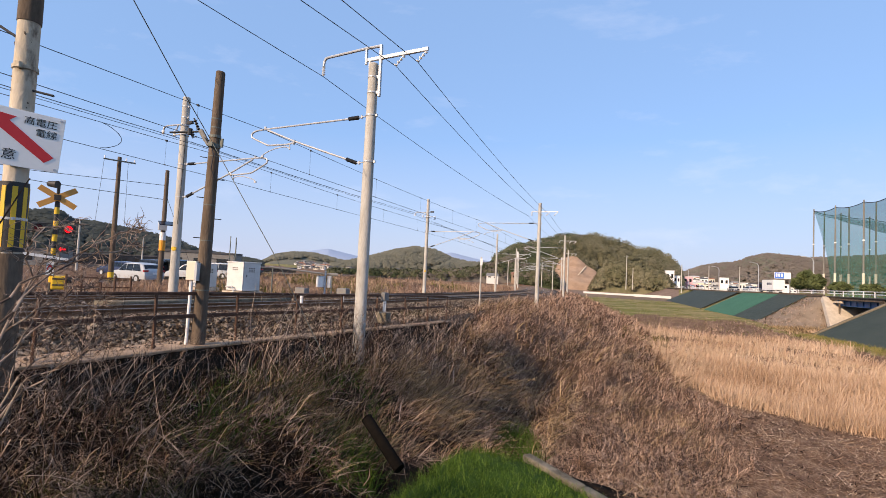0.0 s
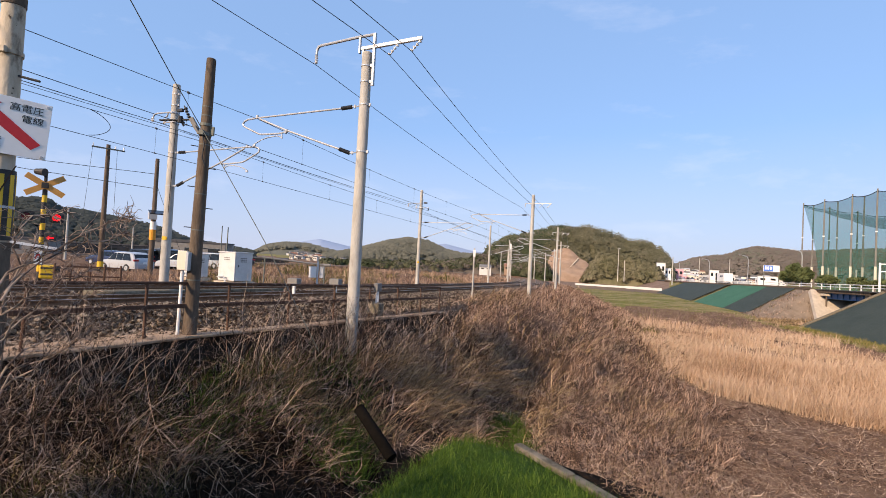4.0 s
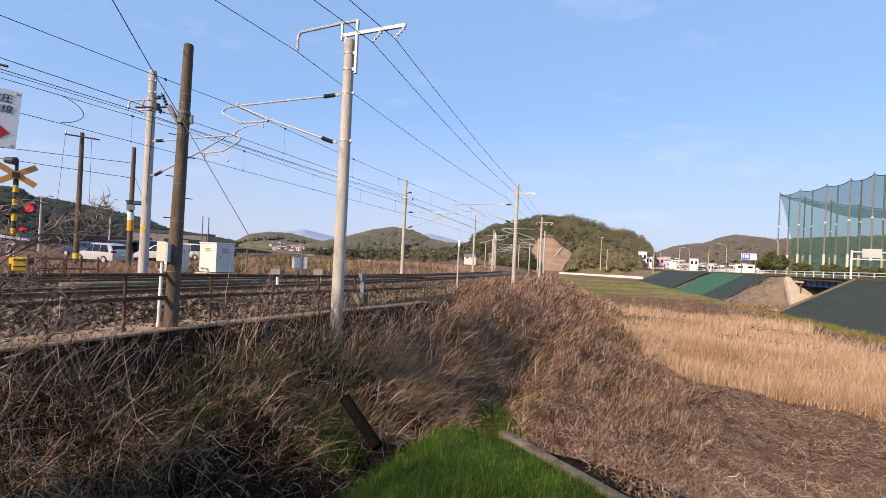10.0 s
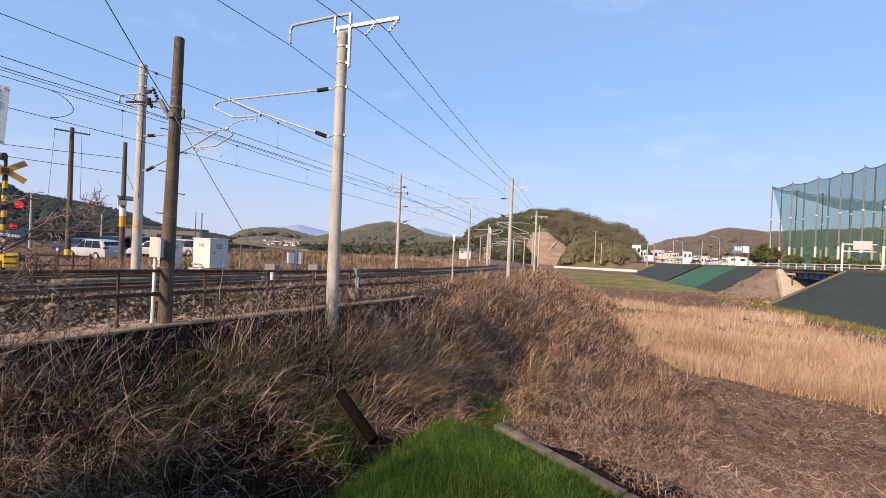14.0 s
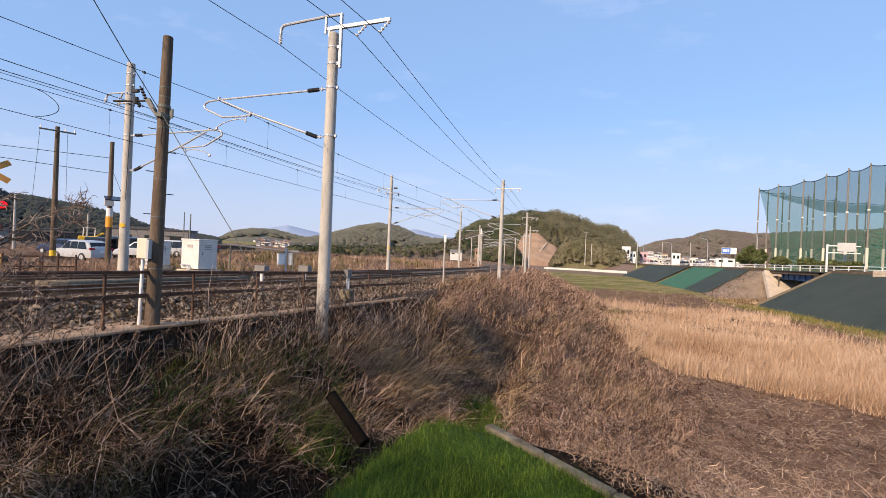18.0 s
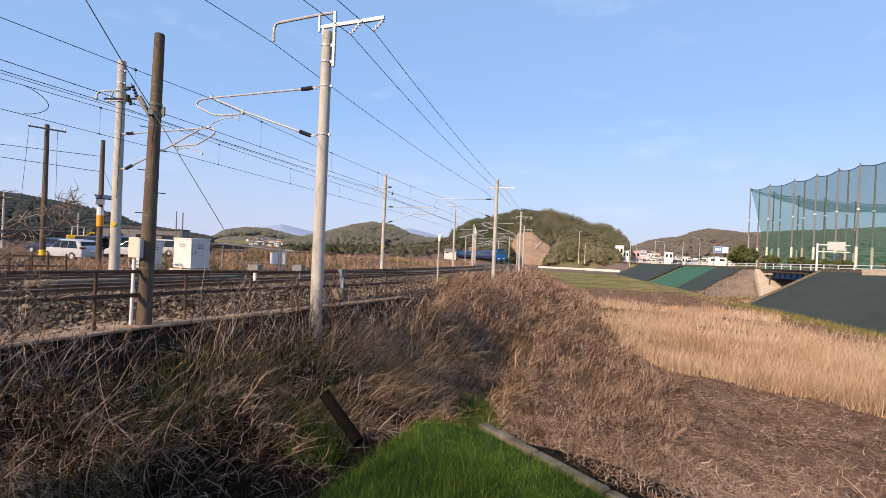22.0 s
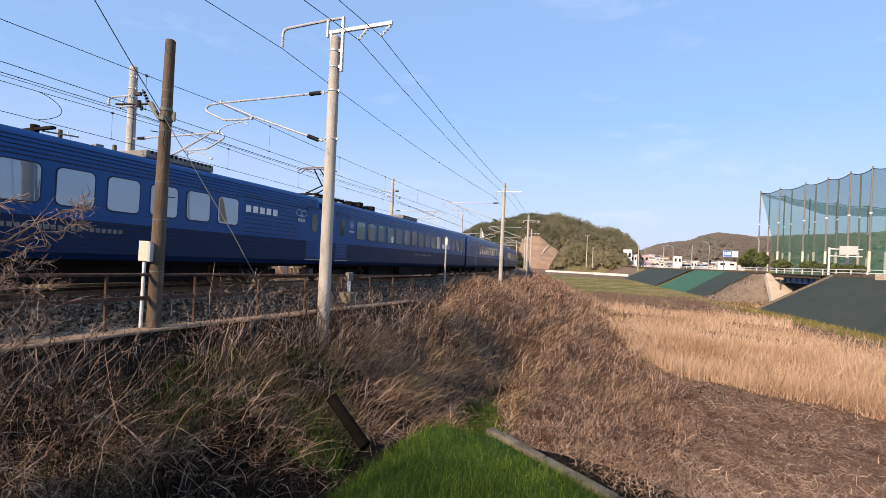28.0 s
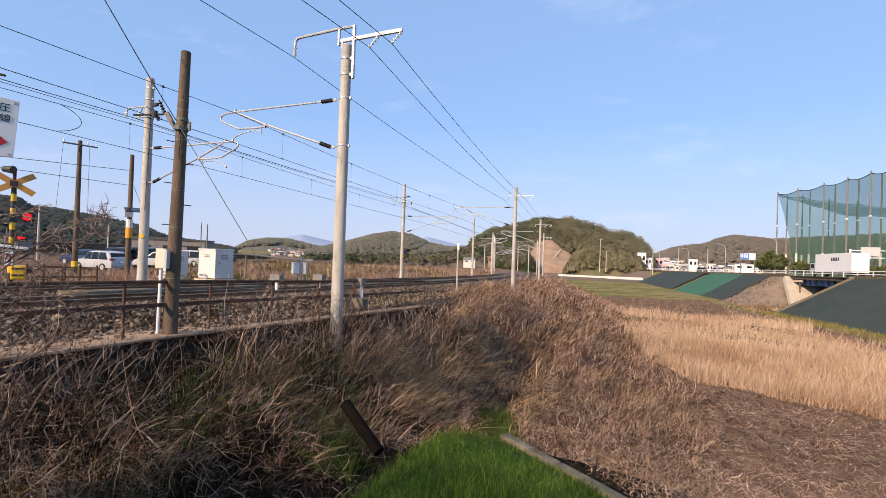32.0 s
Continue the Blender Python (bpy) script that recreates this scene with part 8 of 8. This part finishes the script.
# billboard
bb = empty("billboard", facing(spot(36.6, 170, 4.2), 216), "blue and white roadside billboard on posts", "billboard")
bm = B()
box(bm, (0, 0, 5.1), (4.0, 0.3, 1.9), bevel=0.03)
part("board", bm, M["white"], bb)
bm = B()
box(bm, (-0.75, -0.17, 5.1), (2.3, 0.05, 1.75))
pn = part("panel", bm, M["signblue"], bb, "blue panel with pale bars")
bm = B()
for i in range(3):
    box(bm, (-1.4 + i * 0.62, -0.21, 5.2), (0.4, 0.03, 0.9))
part("lettering", bm, M["white"], pn)
for x in (-1.8, 1.8):
    bm = B()
    rod(bm, (x, 0, -2), (x, 0, 3.8), 0.14, 0.14, 8)
    part("leg", bm, M["steelpost"], bb)


# ---- bridge and road furniture ----
def by_road(y, off):
    return Vector((float(toe_x(y)) + off, y, float(road_z(y))))


def bridge():
    y0, y1 = 62.0, 74.0
    a, b = by_road(y0, 9.0), by_road(y1, 9.0)
    d = b - a
    m = Matrix.Translation((a + b) / 2) @ d.to_track_quat("X", "Z").to_matrix().to_4x4()
    k = empty("bridge", m, "short road bridge with blue steel girder and pale abutments", "bridge")
    L = d.length
    bm = B()
    box(bm, (0.4, -5.3, -0.22), (L + 2.4, 10.2, 0.44), bevel=0.03)
    part("deck", bm, M["old_concrete"], k, "weathered concrete deck")
    for yy in (-1.1, -4, -7):
        bm = B()
        box(bm, (0.9, yy, -0.92), (L - 1.4, 0.03, 0.86))
        for z in (-0.5, -1.34):
            box(bm, (0.9, yy, z), (L - 1.4, 0.34, 0.04))
        for i in range(7):
            box(bm, (0.9 + (i - 3) * (L - 2.0) / 6.4, yy + 0.08, -0.92), (0.03, 0.14, 0.8))
        part("girder", bm, M["girder"], k, "blue painted steel girder")
    bm = B()
    box(bm, (-L / 2 + 0.9, -5.3, -3.2), (1.4, 8.8, 5.5))
    part("abutment", bm, M["coping"], k, "pale concrete abutment")
    bm = B()
    v = [(-L / 2 + 1.7, -1.0, -0.45), (-L / 2 - 1.6, -1.0, -0.45), (-L / 2 + 1.7, -1.0, -2.6), (-L / 2 - 1.6, -1.0, -2.6)]
    v = [bm.verts.new((x, y + s_, z)) for x, y, z in v for s_ in (0.0, -0.3)]
    bmesh.ops.convex_hull(bm, input=v)
    part("wing_wall", bm, M["coping"], k, "pale concrete wing wall")
    bm = B()
    rod(bm, (L / 2 - 2.2, -0.3, -4.4), (L / 2 - 2.2, -0.3, -0.9), 0.12, 0.12, 8)
    part("drain_pipe", bm, M["old_concrete"], k, "grey drain pipe")
    bm = B()
    box(bm, (L / 2 - 1.6, -0.4, -0.75), (1.9, 0.5, 0.35), bevel=0.03)
    part("drain_box", bm, M["coping"], k)
    return k


bridge()


def rail_run(y0, y1, off, step, material, label):
    k = empty("guard_rail", Matrix.Translation(by_road(y0, off)), label, "railing", "road railings")
    o = by_road(y0, off)
    y = y0
    while y < y1:
        p, q = by_road(y, off) - o, by_road(min(y + step, y1), off) - o
        bm = B()
        rod(bm, p, p + Vector((0, 0, 1.0)), 0.06, 0.06, 6)
        part("post", bm, material, k)
        for h in (0.95, 0.55):
            bm = B()
            rod(bm, p + Vector((0, 0, h)), q + Vector((0, 0, h)), 0.05, 0.05, 6)
            part("rail_bar", bm, material, k)
        y += step
    return k


for y0, y1 in ((30, 58.5), (75.6, 170)):
    strip("road_edge", y0, y1, 8.82, 9.08, 1.0, 1.0, M["old_concrete"], "low weathered concrete edge along the road", "kerb", 30, 0.34)
# pale concrete edge down the slanting end of the near sheet
bm = B()
a, b = Vector((49.75, 61.55, 0.0)), Vector((58.05, 58.25, 5.42))
box(bm, (0, 0, 0), ((b - a).length, 0.36, 0.24), Matrix.Translation((a + b) / 2) @ (b - a).to_track_quat("X", "Z").to_matrix().to_4x4(), 0.03)
tagged(part("sheet_edge", bm, M["kerbstone"]), "pale weathered concrete edge beside the weed sheet", "kerb", kind="structure")
rail_run(28, 75, 9.15, 2.5, M["white"], "white steel railing along the road and bridge")
rail_run(76, 170, 9.15, 4.0, M["white"], "white road guard rail along the bank")


def gantry_sign():
    p = spot(44.6, 104, 5.0)
    k = empty("road_sign", facing(p, 225) @ Matrix.Scale(1.2, 4), "white cantilever road sign gantry with grey sign backs", "road sign")
    bm = B()
    rod(bm, (0, 0, -0.2), (0, 0, 4.1), 0.14, 0.12, 12)
    part("post", bm, M["white"], k)
    for z in (3.9, 2.9):
        bm = B()
        rod(bm, (0, 0, z), (3.6, 0.4, z), 0.08, 0.07, 8)
        part("arm", bm, M["white"], k)
    bm = B()
    box(bm, (2.1, -0.05, 3.75), (2.0, 0.06, 1.25), pose(0, 0, 0, 0, 0, 6), 0.02)
    sp_ = part("sign_panel", bm, M["panelgrey"], k, "grey ribbed back of the sign panel")
    bm = B()
    for i in range(5):
        box(bm, (2.1, -0.1, 3.25 + i * 0.25), (2.0, 0.05, 0.06), pose(0, 0, 0, 0, 0, 6))
    part("stiffener", bm, M["galv"], sp_)
    return k


gantry_sign()
for y, off, tint, word in ((112, 13.0, "carwhite", "white"), (131, 16.0, "cardark", "black"), (152, 13.0, "carwhite", "white"), (171, 15.5, "carwhite", "white"), (196, 13.0, "carblue", "dark blue"), (215, 15.5, "carwhite", "white")):
    car(by_road(y, off) + Vector((0, 0, 0.13)), 12, M[tint], 4.3, 1.75, 1.55, word + " car standing on the road on the bank")
for y in (95, 120, 150, 185):
    p = by_road(y, 18.5)
    k = empty("street_lamp", Matrix.Translation(p), "grey street lamp with a curved arm", "street lamp", "street lamps")
    bm = B()
    tube(bm, [(0, 0, 0), (0, 0, 7.0), (-0.4, 0, 7.8), (-2.0, 0, 8.1)], 0.08, 8)
    part("post", bm, M["galv"], k)
    bm = B()
    box(bm, (-2.2, 0, 8.08), (0.7, 0.25, 0.12), bevel=0.03)
    part("lamp_head", bm, M["panelgrey"], k)
# low concrete wall and white edge across the far meadow
for az0, az1, d, t, h, lab in ((17.2, 22.8, 150, -0.0345, 0.28, "pale low concrete channel wall across the meadow"), (22.8, 26.6, 148, -0.0345, 0.36, "pale low concrete channel wall across the meadow")):
    a, b = sp(az0, d, t), sp(az1, d, t)
    bm = B()
    box(bm, (0, 0, 0), ((b - a).length, 0.5, h * 2), Matrix.Translation((a + b) / 2) @ (b - a).to_track_quat("X", "Z").to_matrix().to_4x4())
    tagged(part("channel_wall", bm, M["render"]), lab, "wall", kind="structure")


# ---- practice net ----
def net_range():
    H = 16.8
    base = 6.5

    def pt(az, t):
        d = H / t
        return Vector((d * math.sin(radians(az)), d * math.cos(radians(az)), base))
    front = [pt(a, t) for a, t in ((39.0, 0.1285), (40.6, 0.1335), (42.6, 0.1405), (44.3, 0.1475), (45.9, 0.155), (47.4, 0.161), (49.6, 0.168), (52.5, 0.175), (56, 0.18))]
    back = [pt(a, t) for a, t in ((39.0, 0.1285), (41.0, 0.121), (43.0, 0.1135), (45.0, 0.1065), (47.2, 0.1005), (49.6, 0.098), (52.5, 0.096), (56.0, 0.095))]
    k = empty("practice_net", Matrix(), "tall green golf practice net hung on slim steel poles", "net")
    between = [a.lerp(b, 0.5) * 1.06 for a, b in zip(front, front[1:])]
    for p in between:
        p.z = base
    for row, nm in ((front, "pole"), (back[1:], "pole"), (between, "pole")):
        for p in row:
            bm = B()
            rod(bm, p - Vector((0, 0, 4)), p + Vector((0, 0, H + 0.4)), 0.16, 0.12, 10)
            pl = part(nm, bm, M["netpole"], k)
            bm = B()
            rod(bm, p + Vector((0, 0, -0.5)), p + Vector((0, 0, 3.0)), 0.21, 0.21, 10)
            part("sleeve", bm, M["cream"], pl, "pale lower sleeve")
            bm = B()
            rod(bm, p + Vector((0, 0, H * 0.55)), p + Vector((0, 0, H * 0.565)), 0.2, 0.2, 8)
            part("lamp_ring", bm, M["white"], pl)
    inner = [p for p in front]

    def curtain(row, name, material, swag, bow):
        bm = B()
        prev = None
        for a, b in zip(row, row[1:]):
            for i in range(7):
                if i == 0 and prev:
                    continue
                u = i / 6
                p = a.lerp(b, u)
                top = H - swag * 4 * u * (1 - u)
                slant = (b - a) * (0.8 * (1 - u)) if a is row[0] else Vector()
                col = [bm.verts.new(p + slant * (1 - v) + Vector((bow * math.sin(math.pi * v), 0, -3 + (top + 3) * v))) for v in (0, 0.25, 0.5, 0.75, 1.0)]
                if prev:
                    for j in range(4):
                        bm.faces.new((prev[j], col[j], col[j + 1], prev[j + 1]))
                prev = col
        ob = smooth_all(part(name, bm, material, k, "see-through green netting"))
        return ob
    curtain(front, "front_net", M["net"], 0.5, 1.2)
    curtain(back, "back_net", M["net"], 0.9, 0.5)
    bm = B()
    n = 48

    def walk_along(row, u):
        t = u * (len(row) - 1)
        i = min(int(t), len(row) - 2)
        return row[i].lerp(row[i + 1], t - i)
    prev = None
    for i in range(n + 1):
        a, b = walk_along(front, i / n), walk_along(back, i / n)
        lu = (i * 8 / n) % 1.0
        col = [bm.verts.new(a.lerp(b, v) + Vector((0, 0, H - 0.5 * 4 * lu * (1 - lu) * (1 - v) - 0.6 * v - 4.5 * 4 * v * (1 - v) * min(1, (a - b).length / 40)))) for v in (0, 0.2, 0.4, 0.6, 0.8, 1)]
        if prev:
            for j in range(5):
                bm.faces.new((prev[j], col[j], col[j + 1], prev[j + 1]))
        prev = col
    smooth_all(part("roof_net", bm, M["netroof"], k, "sagging dark netting roof"))
    for row in (front, back):
        bm = B()
        for a, b in zip(row, row[1:]):
            pts = sag(a + Vector((0, 0, H)), b + Vector((0, 0, H)), 0.5, 6)
            for p, q in zip(pts, pts[1:]):
                rod(bm, p, q, 0.07, 0.07, 5, False)
        part("edge_rope", bm, M["wire"], k)
    return k


net_range()


# dark trees at the foot of the net
def broadleaf(p, h, r, seed, label):
    rng = np.random.default_rng(seed)
    k = empty("tree", Matrix.Translation(p), label, "tree", "trees by the net")
    bm = B()
    rod(bm, (0, 0, -0.3), (0, 0, h * 0.6), 0.16, 0.06, 8)
    for i in range(5):
        a = i * 1.3
        rod(bm, (0, 0, h * (0.2 + 0.07 * i)), (r * 0.7 * math.cos(a), r * 0.7 * math.sin(a), h * (0.45 + 0.08 * i)), 0.06, 0.02, 6)
    part("trunk", bm, M["trunk"], k)
    n = 1600
    c = rng.normal(size=(n, 3))
    c /= np.linalg.norm(c, axis=1, keepdims=True)
    c *= (rng.random(n) ** 0.4)[:, None] * (1 + 0.25 * np.sin(5 * c[:, 0]) * np.cos(4 * c[:, 1]))[:, None]
    c = c * np.array([r, r, h * 0.42]) + np.array([0, 0, h * 0.55])
    u, w = rng.normal(size=(n, 3)), rng.normal(size=(n, 3))
    e = 0.19
    T = np.stack([c + u * e, c - u * e * 0.5 + w * e, c - u * e * 0.5 - w * e], 1).reshape(-1, 3)
    crown = quads("crown", T, np.arange(len(T)).reshape(-1, 3), M["hedge"])
    crown.parent = k
    return k


for i, (az, d, h, r) in enumerate(((38.5, 116, 4.2, 1.5), (39.3, 114, 3.4, 1.3), (37.9, 119, 2.8, 1.1), (43.2, 112, 1.9, 1.6), (44.8, 108, 1.6, 1.5), (50.5, 100, 1.8, 1.8), (41.0, 114, 2.0, 1.6), (46.5, 106, 1.5, 1.5))):
    broadleaf(spot(az, d, 5.5), h, r, 40 + i, "dark evergreen tree beside the practice net")
# concrete parapet on the near bank
bm = B()
a, b = by_road(51.0, 8.6), by_road(22.0, 8.6)
box(bm, (0, 0, 0), ((b - a).length, 0.4, 1.15), Matrix.Translation((a + b) / 2 + Vector((0, 0, -0.1))) @ (b - a).to_track_quat("X", "Z").to_matrix().to_4x4(), 0.03)
tagged(part("parapet", bm, M["coping"]), "weathered concrete parapet along the road bank", "wall", kind="structure")


# ---- moving road vehicles ----
def box_truck(paint, L, label, top=2.85):
    k = empty("box_truck", Matrix(), label, "truck", "road traffic")
    bm = B()
    box(bm, (-0.9, 0, (0.65 + top) / 2), (L - 1.9, 2.1, top - 0.65), bevel=0.04)
    part("cargo_box", bm, M["white"], k, "white cargo box")
    bm = B()
    box(bm, (L / 2 - 0.95, 0, 1.25), (1.6, 1.9, 1.7), bevel=0.12)
    cab = part("cab", bm, paint, k)
    bm = B()
    box(bm, (L / 2 - 0.2, 0, 1.6), (0.12, 1.6, 0.7))
    part("windscreen", bm, M["carglass"], cab)
    for sy in (-1, 1):
        bm = B()
        box(bm, (L / 2 - 0.9, sy * 0.955, 1.62), (0.9, 0.03, 0.6))
        part("side_window", bm, M["carglass"], cab)
        for x in (-L / 2 + 1.2, L / 2 - 1.2):
            bm = B()
            rod(bm, (x, sy * 0.7, 0.4), (x, sy * 0.98, 0.4), 0.4, 0.4, 16)
            part("wheel", bm, M["black"], k)
    bm = B()
    box(bm, (-0.5, 0, 0.6), (L - 1.0, 0.9, 0.2))
    part("chassis", bm, M["under"], k)
    bm = B()
    for i in range(5):
        box(bm, (-2.4 + i * 0.42, 1.055, top - 0.85), (0.3, 0.02, 0.5))
    part("lettering", bm, M["carblue"], k, "dark blue lettering bars")
    return k


TRUCK_A = box_truck(M["carwhite"], 11.0, "long white box truck driving along the road", 3.45)
TRUCK_B = box_truck(M["carblue"], 6.8, "box truck with a blue cab driving along the road")


def excavator():
    k = empty("excavator", Matrix(), "yellow excavator crawling beyond the car park", "excavator")
    size = Matrix.Scale(1.4, 4)

    def piece(name, bm, material, parent, label=""):
        bmesh.ops.transform(bm, matrix=size, verts=bm.verts)
        return part(name, bm, material, parent, label)
    for sy in (-0.85, 0.85):
        bm = B()
        box(bm, (0, sy, 0.4), (2.7, 0.42, 0.62), bevel=0.2)
        piece("crawler", bm, M["black"], k, "black rubber crawler track")
    bm = B()
    box(bm, (-0.3, 0, 1.05), (1.9, 1.8, 0.6), bevel=0.12)
    rod(bm, (-0.2, 0, 0.6), (-0.2, 0, 0.8), 0.5, 0.5, 14)
    piece("body", bm, M["yellow"], k)
    for x in (-0.75, 0.45):
        for sy in (-0.35, 0.5):
            bm = B()
            rod(bm, (x, sy, 1.3), (x + 0.05, sy, 2.35), 0.05, 0.05, 6)
            piece("cab_post", bm, M["white"], k)
    bm = B()
    box(bm, (-0.13, 0.08, 2.4), (1.4, 1.05, 0.08), bevel=0.02)
    piece("cab_roof", bm, M["cream"], k, "pale cab roof")
    bm = B()
    box(bm, (-0.35, 0.08, 1.6), (0.4, 0.5, 0.6), bevel=0.08)
    piece("seat", bm, M["black"], k)
    bm = B()
    tube(bm, [(0.5, -0.15, 1.15), (1.25, -0.15, 1.75), (2.2, -0.15, 1.55)], 0.13, 8)
    piece("boom", bm, M["yellow"], k)
    bm = B()
    tube(bm, [(2.2, -0.15, 1.6), (2.45, -0.15, 0.85)], 0.10, 8)
    box(bm, (2.35, -0.15, 0.7), (0.5, 0.6, 0.45), bevel=0.08)
    piece("bucket_arm", bm, M["yellow"], k)
    return k


DIGGER = excavator()


def motions():
    v, head = 27.2, 21.9
    for k, car in enumerate(CARS):
        rows, t = [], 0.0
        while t < 32.01:
            mid = head - v * (t - 25.5) + 20.5 * k + 10.2 + float(np.interp(t, [25.5, 28.0, 29.5], [0.9, 0.2, 0.0]))
            a, b = line(mid - 7, 0), line(mid + 7, 0)
            d = (a - b).normalized()
            turn = d.to_track_quat("X", "Z").to_matrix().to_4x4()
            m = Matrix.Translation((a + b) / 2) @ turn
            rows.append((t, m @ TAIL_TURN if k == 6 else m))
            t += 0.5
        walk(car, rows)
    for truck, t_ref, y_ref, speed in ((TRUCK_A, 31.5, 62.3, 6.6), (TRUCK_B, 0.0, 98.5, 5.0)):
        rows, t = [], 0.0
        while t < 32.01:
            y = max(-45.0, min(285.0, y_ref + speed * (t - t_ref)))
            a, b = by_road(y, 11.5), by_road(y + 2, 11.5)
            turn = (b - a).to_track_quat("X", "Z").to_matrix().to_4x4()
            rows.append((t, Matrix.Translation(a + Vector((0, 0, 0.13))) @ turn))
            t += 1.0
        walk(truck, rows)
    rows = []
    for t, az in ((0, -28.5), (15, -28.6), (16.5, -31.5), (17, -32.4), (18, -32.96), (19, -33.4), (20, -33.6), (21.5, -33.4), (22, -33.1), (23, -32.9), (24, -32.4), (24.6, -31.3), (26, -29.0), (32, -28.5)):
        rows.append((t, Matrix.Translation(spot(az, 105)) @ Matrix.Rotation(radians(-az), 4, "Z")))
    walk(DIGGER, rows)


motions()
